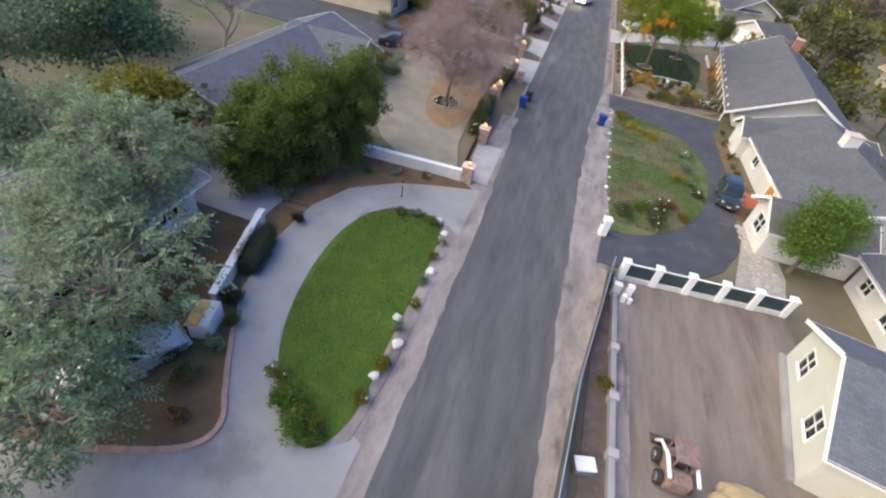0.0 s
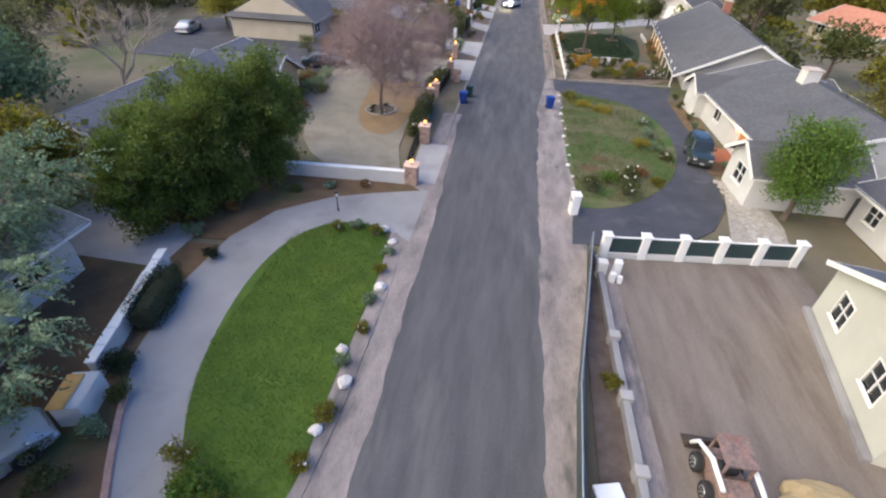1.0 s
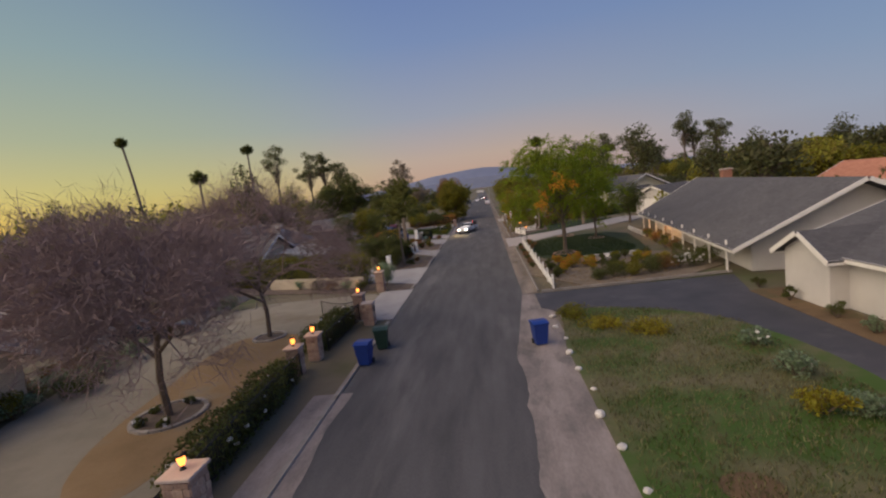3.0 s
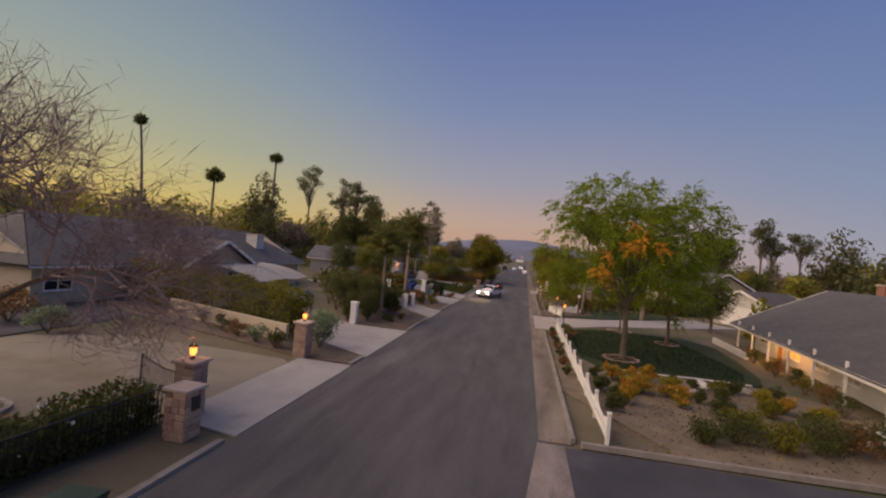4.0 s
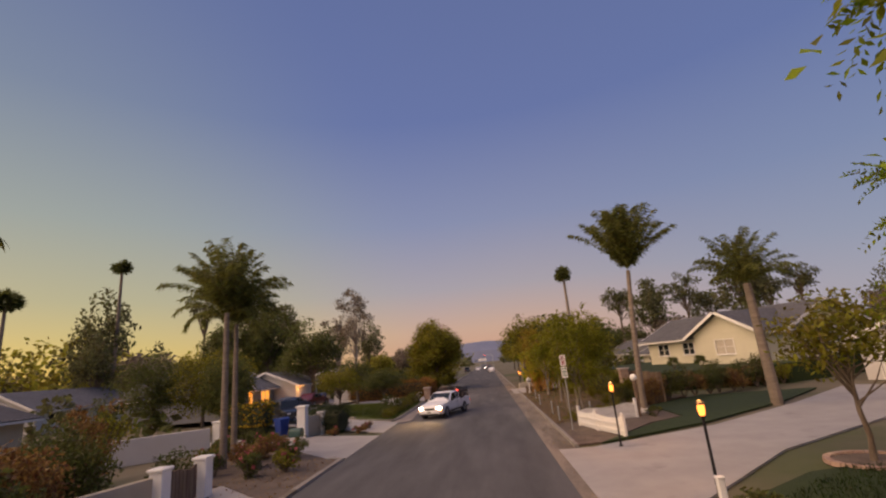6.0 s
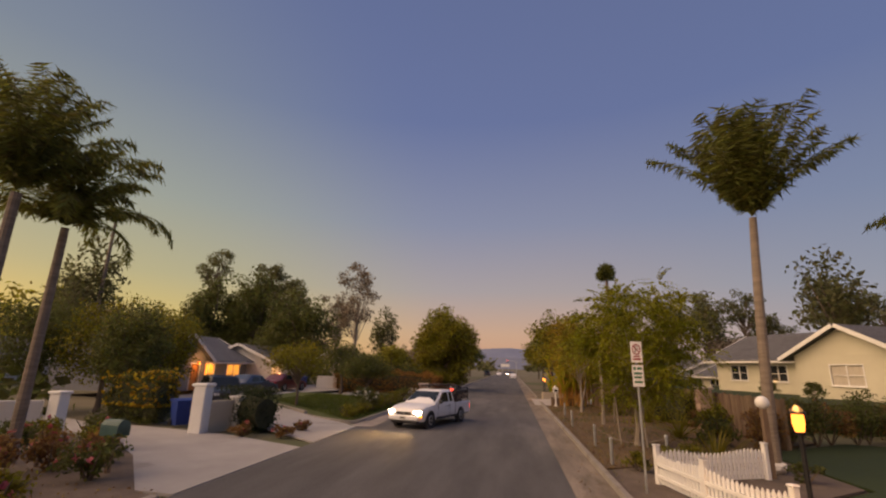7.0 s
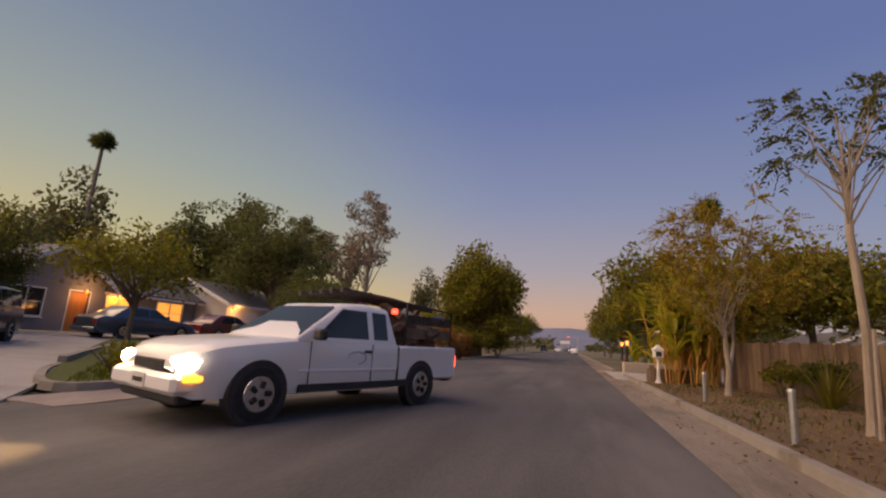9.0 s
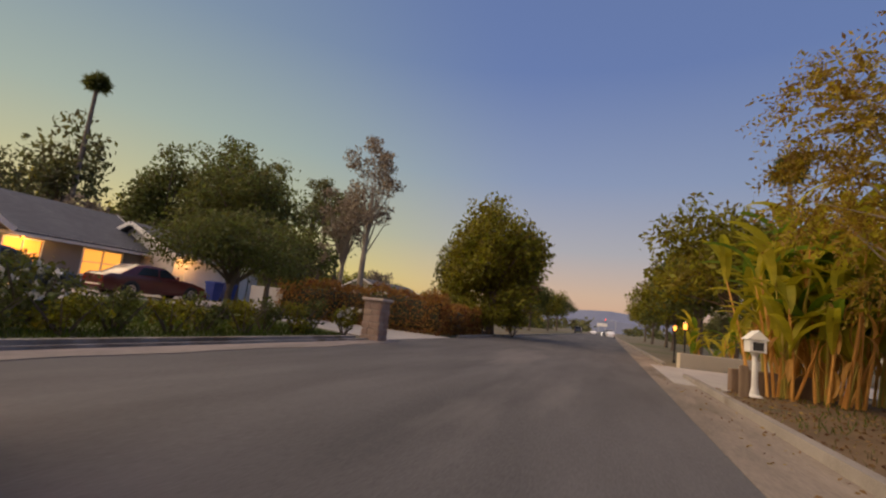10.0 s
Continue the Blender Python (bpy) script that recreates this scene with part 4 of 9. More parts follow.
def wheel(parent, x, y, r, w=0.22):
    s = 1 if y > 0 else -1
    bm = bmesh.new()
    tube(bm, [(x, y - w / 2, r), (x, y - w / 2 + 0.03, r), (x, y + w / 2 - 0.03, r), (x, y + w / 2, r)], [r * 0.88, r, r, r * 0.88], 20)
    ty = part("wheel", bm, M_TYRE, parent)
    bm = bmesh.new()
    tube(bm, [(x, y + s * (w / 2 - 0.01), r), (x, y + s * (w / 2 + 0.012), r)], [r * 0.62, r * 0.58], 16)
    part("rim", bm, M_RIM, ty)
    bm = bmesh.new()
    for k in range(5):
        a = k * 2 * math.pi / 5
        tube(bm, [(x + 0.2 * r * math.cos(a + 0.5), y + s * (w / 2 + 0.016), r + 0.2 * r * math.sin(a + 0.5)), (x + 0.42 * r * math.cos(a + 0.6), y + s * (w / 2 + 0.016), r + 0.42 * r * math.sin(a + 0.6))], 0.035, 5)
    part("rim_slot", bm, M_TYRE, ty)


def arch(parent, x, y, r):
    s = 1 if y > 0 else -1
    part("wheel_arch", tube(bmesh.new(), [(x, y - s * 0.15, r), (x, y + s * 0.012, r)], r * 1.14, 24), M_PLASTIC, parent)


def slab(parent, name, pts, thick, mat, label=""):
    """A thin panel from four or more corners in one plane, thickened along its normal."""
    bm = bmesh.new()
    c = [Vector(p) for p in pts]
    nrm = (c[1] - c[0]).cross(c[2] - c[0]).normalized() * thick
    lo, hi = [bm.verts.new(p) for p in c], [bm.verts.new(p + nrm) for p in c]
    bm.faces.new(hi), bm.faces.new(lo[::-1])
    for i in range(len(c)):
        bm.faces.new((lo[i], lo[(i + 1) % len(c)], hi[(i + 1) % len(c)], hi[i]))
    bmesh.ops.recalc_face_normals(bm, faces=bm.faces)
    return part(name, bm, mat, parent, label)


def car(name, x, y, rz, label, paint, kind="sedan", z=0.0, lights=False, category="car"):
    """A vehicle that looks along its own +x, wheels on the ground."""
    t = thing(name, x, y, z, rz, label, category)
    S = {"sedan": dict(L=4.7, W=1.78, wb=2.75, r=0.32, z0=0.2, bonnet=0.86, belt=0.92, roof=1.42, nose=0.68, cab=(0.85, 0.15, -1.05, -1.75), tail=0.92),
         "suv": dict(L=4.6, W=1.85, wb=2.6, r=0.38, z0=0.32, bonnet=1.12, belt=1.18, roof=1.86, nose=1.0, cab=(1.0, 0.5, -2.1, -2.22), tail=1.15),
         "pickup": dict(L=5.1, W=1.74, wb=3.12, r=0.345, z0=0.31, bonnet=0.99, belt=1.0, roof=1.58, nose=0.87, cab=(1.18, 0.36, -0.66, -0.8), tail=0.97)}[kind]
    L, hw, wb, r = S["L"], S["W"] / 2, S["wb"], S["r"]
    f, b = L / 2, -L / 2
    bm = bmesh.new()
    if kind == "pickup":
        loft(bm, [ring(f, hw * 0.72, S["z0"] + 0.14, S["nose"] - 0.2, 0.14), ring(f - 0.05, hw * 0.84, S["z0"] + 0.04, S["nose"] - 0.1, 0.16), ring(f - 0.16, hw * 0.93, S["z0"], S["nose"] - 0.02, 0.16), ring(f - 0.4, hw * 0.985, S["z0"], S["nose"] + 0.05, 0.15), ring(f - 0.8, hw, S["z0"], S["bonnet"] - 0.03, 0.12),
                  ring(S["cab"][0], hw, S["z0"], S["belt"]), ring(S["cab"][3], hw, S["z0"], S["belt"])])
        x0 = S["cab"][3]
        for s in (-1, 1):
            part("bed_side", boxes((b, s * hw, S["z0"] + 0.1, x0 - 0.03, s * (hw - 0.09), S["tail"]), bevel=0.035), paint, t)
        part("tailgate", boxes((b, -hw + 0.1, S["z0"] + 0.1, b + 0.06, hw - 0.1, S["tail"]), bevel=0.02), paint, t)
        part("bed_floor", boxes((b + 0.05, -hw + 0.1, S["z0"] + 0.12, x0 - 0.03, hw - 0.1, S["z0"] + 0.24)), paint, t)
    else:
        loft(bm, [ring(f, hw * 0.8, S["z0"] + 0.14, S["nose"] - 0.1), ring(f - 0.15, hw * 0.93, S["z0"], S["nose"]), ring(f - 0.8, hw, S["z0"], S["bonnet"] - 0.02), ring(S["cab"][0], hw, S["z0"], S["belt"]),
                  ring(S["cab"][3], hw, S["z0"], S["belt"]), ring(b + 0.2, hw * 0.96, S["z0"], S["tail"]), ring(b, hw * 0.86, S["z0"] + 0.14, S["tail"] - 0.12)])
    body = softened(part("body", bm, paint, t))
    a0, a1, a2, a3 = S["cab"]
    zb, zt, tw, bw = S["belt"] - 0.02, S["roof"], hw * 0.80, hw * 0.97
    bm = bmesh.new()
    def hoop(x, top, w):
        half = [(bw, zb), (w + 0.03, top - 0.11), (w - 0.01, top - 0.035), (w - 0.1, top), (w * 0.4, top + 0.012)]
        return [(x, y, z) for y, z in half] + [(x, -y, z) for y, z in half[::-1]]

    def foot(x):
        half = [(bw, zb), (bw - 0.02, zb + 0.01), (bw - 0.05, zb + 0.02), (bw - 0.1, zb + 0.025), (bw * 0.4, zb + 0.03)]
        return [(x, y, z) for y, z in half] + [(x, -y, z) for y, z in half[::-1]]

    loft(bm, [foot(a0), hoop(a1, zt - 0.05, tw), hoop((a1 + a2) / 2, zt, tw), hoop(a2, zt - 0.03, tw), foot(a3)])
    softened(part("cabin", bm, paint, t), 50)

    def side_at(z, s):
        k = (z - zb) / (zt - zb)
        return s * (bw + (tw - bw) * k + 0.004)

    za, zc = zb + 0.06, zt - 0.12
    cuts = {"sedan": [(a0 - 0.22, -0.1), (-0.2, a2 - 0.05)], "suv": [(a0 - 0.12, 0.0), (-0.1, -0.95), (-1.05, a2 + 0.12)], "pickup": [(a0 - 0.3, -0.14), (-0.26, a2 + 0.08)]}[kind]
    for s in (-1, 1):
        for i, (p, q) in enumerate(cuts):
            pt, qt = p - (0.45 * (a0 - a1) / 0.7 if i == 0 else 0), q + (0.25 if (i == len(cuts) - 1 and kind == "sedan") else 0.0)
            c = [(p, side_at(za, s), za), (q, side_at(za, s), za), (qt, side_at(zc, s), zc), (pt, side_at(zc, s), zc)]
            slab(t, "side_window", c if s < 0 else c[::-1], 0.012, M_CARGLASS)
        bm = boxes((a0 - 0.32, s * (hw + 0.01), zb + 0.02, a0 - 0.18, s * (hw + 0.19), zb + 0.17), bevel=0.03)
        part("wing_mirror", bm, paint if kind != "pickup" else M_PLASTIC, t)
        part("door_handle", boxes((-0.02, s * hw, zb - 0.14, -0.17, s * (hw + 0.025), zb - 0.10), bevel=0.008), M_PLASTIC, t)
        part("sill_trim", boxes((-wb / 2 + r * 1.3, s * (hw - 0.02), S["z0"] + 0.02, wb / 2 - r * 1.3, s * (hw + 0.008), S["z0"] + 0.12)), M_PLASTIC if kind != "sedan" else paint, t)
    dz = 0.06
    k0, k1 = (za - zb) / (zt - 0.05 - zb), (zc + 0.02 - zb) / (zt - 0.05 - zb)
    slab(t, "windscreen", [(a0 + (a1 - a0) * k0 + 0.012, -bw * 0.9, za), (a0 + (a1 - a0) * k0 + 0.012, bw * 0.9, za), (a0 + (a1 - a0) * k1 + 0.012, tw * 0.92, zc + 0.02), (a0 + (a1 - a0) * k1 + 0.012, -tw * 0.92, zc + 0.02)], 0.012, M_CARGLASS)
    slab(t, "rear_window", [(a3 + (a2 - a3) * k0 - 0.012, bw * 0.85, za), (a3 + (a2 - a3) * k0 - 0.012, -bw * 0.85, za), (a3 + (a2 - a3) * k1 - 0.012, -tw * 0.9, zc + 0.02), (a3 + (a2 - a3) * k1 - 0.012, tw * 0.9, zc + 0.02)], 0.012, M_CARGLASS)
    zn = S["nose"]
    for s in (-1, 1):
        if kind == "pickup":
            part("headlight", boxes((f - 0.24, s * hw * 0.5, zn - 0.28, f - 0.005, s * hw * 0.92, zn - 0.11), bevel=0.045), G_WHITE if lights else M_LAMPCLEAR, t)
        else:
            part("headlight", boxes((f - 0.12, s * hw * 0.5, zn - 0.27, f + 0.012, s * hw * 0.83, zn - 0.12), bevel=0.02), G_WHITE if lights else M_LAMPCLEAR, t)
        part("tail_light", boxes((b - 0.012, s * hw * (0.62 if kind != "pickup" else 0.82), S["tail"] - 0.36, b + 0.1, s * hw * (0.84 if kind != "pickup" else 0.995), S["tail"] - 0.14), bevel=0.015), G_RED if lights else M_TAILRED, t)
        for xx in (wb / 2, -wb / 2):
            xo = xx + (0.1 if kind != "pickup" else 0.12)
            arch(t, xo, s * hw, r)
            wheel(t, xo, s * (hw - 0.09), r)
    part("grille", boxes((f - 0.1, -hw * 0.42, zn - 0.29, f + 0.008, hw * 0.42, zn - 0.17), bevel=0.01), M_PLASTIC, t)
    part("front_bumper", boxes((f - 0.2, -hw * 0.88, S["z0"] + 0.04, f + 0.08, hw * 0.88, S["z0"] + 0.26), bevel=0.05), paint if kind == "sedan" else (P_WHITE if kind == "pickup" else M_PLASTIC), t)
    part("rear_bumper", boxes((b - 0.08, -hw * 0.88, S["z0"] + 0.04, b + 0.2, hw * 0.88, S["z0"] + 0.24), bevel=0.05), paint if kind == "sedan" else M_PLASTIC, t)
    if kind == "pickup":
        part("valance", boxes((f - 0.22, -hw * 0.78, S["z0"] - 0.07, f - 0.02, hw * 0.78, S["z0"] + 0.05), bevel=0.03), M_PLASTIC, t)
    pl = part("number_plate", boxes((f + 0.082, -0.16, S["z0"] + 0.08, f + 0.09, 0.16, S["z0"] + 0.23)), M_PLATE, t)
    part("plate_bar", boxes((f + 0.0905, -0.12, S["z0"] + 0.13, f + 0.093, 0.12, S["z0"] + 0.18)), M_PLASTIC, pl)
    if kind == "suv":
        for s in (-1, 1):
            part("roof_rail", tube(bmesh.new(), [(0.3, s * tw * 0.86, zt - 0.02), (0.2, s * tw * 0.86, zt + 0.06), (-1.8, s * tw * 0.86, zt + 0.06), (-1.9, s * tw * 0.86, zt - 0.02)], 0.018, 6), M_PLASTIC, t)
        part("sunroof", boxes((0.1, -0.4, zt - 0.01, -0.5, 0.4, zt + 0.012), bevel=0.005), M_CARGLASS, t)
    return t


def wheelie_bin(name, x, y, rz, mat, label):
    t = thing(name, x, y, 0, rz, label, "wheelie bin", "kerbside wheelie bins")
    bm = bmesh.new()
    loft(bm, [[(-0.24, -0.22, 0.05), (0.24, -0.22, 0.05), (0.24, 0.22, 0.05), (-0.24, 0.22, 0.05)], [(-0.3, -0.29, 0.6), (0.3, -0.29, 0.6), (0.3, 0.29, 0.6), (-0.3, 0.29, 0.6)],
              [(-0.33, -0.33, 1.0), (0.33, -0.33, 1.0), (0.33, 0.33, 1.0), (-0.33, 0.33, 1.0)]])
    part("body", bm, mat, t)
    part("rim", boxes((-0.36, -0.36, 0.96, 0.36, 0.36, 1.01), bevel=0.015), mat, t)
    bm = bmesh.new()
    loft(bm, [[(-0.36, -0.37, 1.012), (0.36, -0.37, 1.012), (0.36, -0.37, 1.03), (-0.36, -0.37, 1.03)], [(-0.36, -0.1, 1.012), (0.36, -0.1, 1.012), (0.36, -0.1, 1.1), (-0.36, -0.1, 1.1)], [(-0.36, 0.38, 1.012), (0.36, 0.38, 1.012), (0.36, 0.38, 1.07), (-0.36, 0.38, 1.07)]])
    part("lid", bm, mat, t)
    part("handle", tube(bmesh.new(), [(-0.28, 0.34, 0.98), (-0.28, 0.42, 1.0), (0.28, 0.42, 1.0), (0.28, 0.34, 0.98)], 0.018, 6), mat, t)
    for s in (-1, 1):
        part("wheel", tube(bmesh.new(), [(s * 0.25, 0.24, 0.12), (s * 0.31, 0.24, 0.12)], 0.12, 14), M_TYRE, t)
    return t


# ---- ground and road ----
bm = bmesh.new()
bmesh.ops.create_grid(bm, x_segments=24, y_segments=24, size=3500)
tagged(part("ground", bm, M_GROUND), "dry suburban ground with patches of weeds", "ground", kind="structure").location = (0, 400, -0.05)
sheet("road", [(-5.75, -60), (2.1, -60), (1.9, 20), (1.8, 44), (2.6, 56), (2.75, 90), (2.9, 130), (2.9, 700), (-5.75, 700)], 0.0, M_ASPHALT, "worn grey asphalt road with pale streaks", "road")
VERGE_R = [(3.3, 700), (3.3, 57.0), (3.6, 52.8), (4.0, 51.5), (4.0, 40), (4.0, 30.3), (3.0, 28), (3.7, 25.9), (3.05, 20), (2.4, 14), (2.25, -60)]
def ragged(x0, y0, x1, y1, amp, seed, step=0.7):
    """Points from one place to another along y, wandering sideways."""
    n = int(abs(y1 - y0) / step)
    return [(x0 + (x1 - x0) * k / n + amp * (noise.noise(Vector((k * step * 0.35, seed, 0))) + 0.5 * noise.noise(Vector((k * step * 1.3, seed, 4)))), y0 + (y1 - y0) * k / n) for k in range(n + 1)]


sheet("verge_east", [(0.8, -60)] + ragged(1.1, -10, 1.1, 30, 0.24, 3, 0.4) + ragged(1.1, 30.6, 1.35, 48, 0.24, 3, 0.4)[1:] + [(2.3, 57)] + VERGE_R[1:], 0.004, M_DIRT, "pale dusty dirt verge beside the road", "verge", thick=0.05)
sheet("verge_west", [(-6.9, -60), (-4.9, -60)] + ragged(-4.8, -10, -4.85, 30, 0.16, 8, 0.4) + ragged(-5.0, 31, -5.4, 44, 0.18, 8, 0.4) + [(-6.9, 44)], 0.005, M_DIRT, "narrow dusty verge beside the road", "verge", thick=0.05)
sheet("gutter", [(2.35, 57.2), (3.3, 57.2), (3.3, 420), (2.45, 420)], 0.006, M_GUTTER, "stained dusty concrete gutter along the road", "gutter", thick=0.05)
ribbon("kerb", [(3.38, 57.4), (3.38, 80.5)], 0.16, -0.02, 0.13, M_KERB, "low worn concrete kerb")
ribbon("kerb", [(3.38, 89.2), (3.38, 121)], 0.16, -0.02, 0.13, M_KERB, "low worn concrete kerb with fallen leaves")
ribbon("kerb", [(3.38, 127), (3.38, 300)], 0.16, -0.02, 0.13, M_KERB, "low worn concrete kerb")
ribbon("kerb", [(-5.9, 37.4), (-5.9, 53.6)], 0.22, -0.02, 0.07, M_KERB, "low rolled concrete kerb")
ribbon("kerb", [(-5.9, 62.5), (-5.9, 64)], 0.22, -0.02, 0.07, M_KERB, "low rolled concrete kerb")
ribbon("kerb", [(-5.9, 72.5), (-5.9, 79)], 0.22, -0.02, 0.07, M_KERB, "low rolled concrete kerb")
ribbon("kerb", [(-5.9, 84.3), (-5.9, 90.5)], 0.22, -0.02, 0.07, M_KERB, "low rolled concrete kerb")
sheet("verge_west", [(-6.1, 119.4), (-6.1, 102.2)] + ragged(-5.1, 102.2, -5.2, 119.4, 0.2, 5, 0.4), 0.012, M_DIRT, "dusty dirt verge between a lawn and the road", "verge", thick=0.05)
ribbon("kerb", [(-5.98, 104), (-5.98, 119.4)], 0.2, -0.02, 0.06, M_KERB, "low worn concrete kerb half buried in dirt")
ribbon("kerb", [(-5.95, 128), (-5.95, 300)], 0.24, -0.02, 0.1, M_KERB, "low rolled concrete kerb")

# ---- first plot on the west side: round drive, lawn, house behind trees ----
LAWN1 = [(-8.0, 8.9), (-9.9, 10.6), (-11.5, 13.6), (-12.3, 17.1), (-12.5, 20.7), (-11.9, 23.5), (-10.4, 25.2), (-8.3, 25.6), (-6.9, 24.6), (-6.6, 21.5), (-6.6, 18.0), (-6.6, 14.0), (-6.4, 11.2), (-7.0, 9.4)]
DRIVE1 = [(-5.76, 30.0), (-9.0, 28.9), (-11.3, 27.9), (-13.9, 25.7), (-15.1, 22.8), (-15.3, 18.8), (-14.6, 15.0), (-13.1, 12.0), (-11.9, 9.9), (-11.2, 9.0), (-11.2, 8.1), (-12.2, 7.3), (-15.5, 6.2), (-20, 5.0), (-20, -6), (-5.76, -6), (-5.76, 4.2), (-5.76, 10.0), (-6.9, 10.6), (-7.8, 10.4), (-9.3, 11.6), (-11.0, 13.8), (-12.1, 16.0), (-12.3, 20.4), (-11.7, 23.3), (-10.3, 25.0), (-8.3, 25.4), (-6.8, 24.9), (-5.76, 24.3)]
sheet("driveway", DRIVE1, 0.018, M_CONCRETE, "curved pale concrete driveway with faint stains", "driveway")
sheet("lawn", LAWN1, 0.05, M_LAWN, "oval bright green mown lawn", "lawn", rounds=2)
sheet("planting_bed", [(-6.95, 9.4), (-5.95, 10.2), (-5.85, 24.2), (-7.0, 25.3), (-6.7, 21), (-6.8, 15)], 0.035, M_DIRT, "pale dusty planting bed between lawn and road", "bed", rounds=1)
sheet("planting_bed", [(-6.2, 29.8), (-9.0, 28.7), (-11.2, 27.7), (-13.7, 25.5), (-14.9, 22.6), (-21, 22.0), (-22, 29.0), (-15.5, 30.6), (-7.0, 30.4)], 0.012, M_LEAFLITTER, "leaf-strewn bed along the drive", "bed")
sheet("planting_bed", [(-15.0, 22), (-15.2, 18.6), (-14.4, 15), (-12.9, 12.0), (-11.75, 10.0), (-11.05, 9.05), (-11.05, 8.0), (-12.1, 7.15), (-15.5, 6.1), (-22, 6.5), (-21, 22)], 0.011, M_LEAFLITTER, "mulched bed under the trees beside the drive", "bed")
sheet("driveway", [(-16.9, 23.2), (-17.0, 19.8), (-25, 20.0), (-25, 24.5)], 0.02, M_SLAB, "pale concrete parking pad by the house", "driveway")
bw = thing("garden_wall", -15.75, 16.4, 0, 105, "low white rendered wall with a worn coping beside the drive", "wall")
part("wall_body", boxes((-2.9, -0.13, -0.05, 3.9, 0.13, 0.85), bevel=0.02), M_STUCCO, bw)
for k in range(8):
    part("coping", boxes((-2.9 + k * 0.85, -0.19 - 0.02 * (k % 3), 0.85, -2.07 + k * 0.85, 0.19 + 0.015 * (k % 2), 0.92 + 0.012 * (k % 3)), bevel=0.02), M_WHITE, bw)
we = thing("wall_end_pier", -14.55, 12.5, 0, 105, "square white pier with an ochre cap at a drive entrance", "pier")
part("shaft", boxes((-0.75, -0.45, -0.05, 0.75, 0.45, 0.95), bevel=0.02), M_STUCCO, we)
part("cap", boxes((-0.8, -0.05, 0.95, 0.6, 0.5, 1.05), bevel=0.03), M_OCHRE, we)
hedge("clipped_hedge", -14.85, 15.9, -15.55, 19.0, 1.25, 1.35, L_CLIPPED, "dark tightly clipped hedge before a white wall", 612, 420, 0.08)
shrub("clipped_bush", -14.35, 14.1, 0.85, 1.15, L_CLIPPED, "dark clipped round bush beside the drive", 613, 2600, 0.08)
shrub("clipped_bush", -14.9, 20.9, 0.55, 0.8, L_CLIPPED, "dark clipped round bush beside the drive", 614, 1400, 0.08)
ribbon("brick_edging", smooth_line([(-13.6, 13.1), (-12.5, 11.1), (-11.6, 9.7), (-11.05, 8.9), (-11.1, 8.0), (-12.1, 7.2), (-15.4, 6.1)]), 0.24, 0.0, 0.13, M_BRICKEDGE, "pinkish brick edging round a bed")
H1 = thing("house", -20.2, 5.5, 0, 90, "low house with a pale grey roof behind trees", "house")
wing(H1, 0, 0, 13.5, 9, 2.5, 1.6, "x", 0.7, M_STUCCO, M_ROOFPALE, front=[("w", 1.5, 0.9, 3.2, 2.0), ("w", 5.0, 0.9, 6.8, 2.0), ("d", 8.4, 0.0, 9.4, 2.05), ("w", 10.6, 0.9, 12.2, 2.0)], right=[("w", 3, 0.9, 5, 2.0)])

car("parked_car", -16.1, 9.5, 62, "pale grey-blue saloon parked under an olive tree", P_SILVER, "sedan")
car("parked_car", -18.7, 10.4, 70, "slate-blue saloon parked under an olive tree", P_BLUE, "sedan")
# low wall and brick-lit gate pillars
lw = thing("garden_wall", -11.2, 30.4, 0, 3.5, "low white rendered garden wall", "wall")
part("wall_body", boxes((-4.1, -0.13, -0.05, 3.9, 0.13, 0.82), bevel=0.02), M_STUCCO, lw)
part("coping", boxes((-4.15, -0.19, 0.82, 3.9, 0.19, 0.9), bevel=0.02), M_WHITE, lw)
lantern_pillar("gate_pillar", -7.0, 30.75, 1.25, "stone-faced gate pillar with a flat cap and lit lantern", 0.75)
lantern_pillar("gate_pillar", -7.35, 37.2, 1.35, "stone-faced gate pillar with a flat cap and lit lantern", 0.7)
lantern_pillar("gate_pillar", -8.35, 48.2, 1.2, "stone-faced pillar with a glowing lantern beside a walk gate", 0.55)
lantern_pillar("gate_pillar", -8.6, 46.5, 1.2, "stone-faced pillar with a glowing lantern beside a walk gate", 0.55)
lantern_pillar("gate_pillar", -7.9, 54.8, 1.55, "stone-faced drive pillar with a lit lantern", 0.6)
lantern_pillar("gate_pillar", -8.4, 62.7, 1.55, "stone-faced drive pillar with a lit lantern", 0.6)
mp_ = lantern_pillar("mailbox_pillar", -7.0, 53.5, 1.25, "stone-faced pillar with a black letter box set in it", 0.6, lamp=False)
part("letter_box", boxes((0.3, -0.16, 0.75, 0.36, 0.16, 1.1), bevel=0.01), M_PLASTIC, mp_)
sheet("driveway_apron", [(-5.5, 30.9), (-5.5, 37.0), (-7.6, 37.2), (-7.3, 30.9)], 0.024, M_SLAB, "pale concrete apron before the gate", "driveway")
sheet("driveway_apron", [(-5.75, 54.0), (-5.75, 62.3), (-8.3, 62.3), (-8.2, 54.4)], 0.024, M_SLAB, "pale concrete apron before the gate", "driveway")


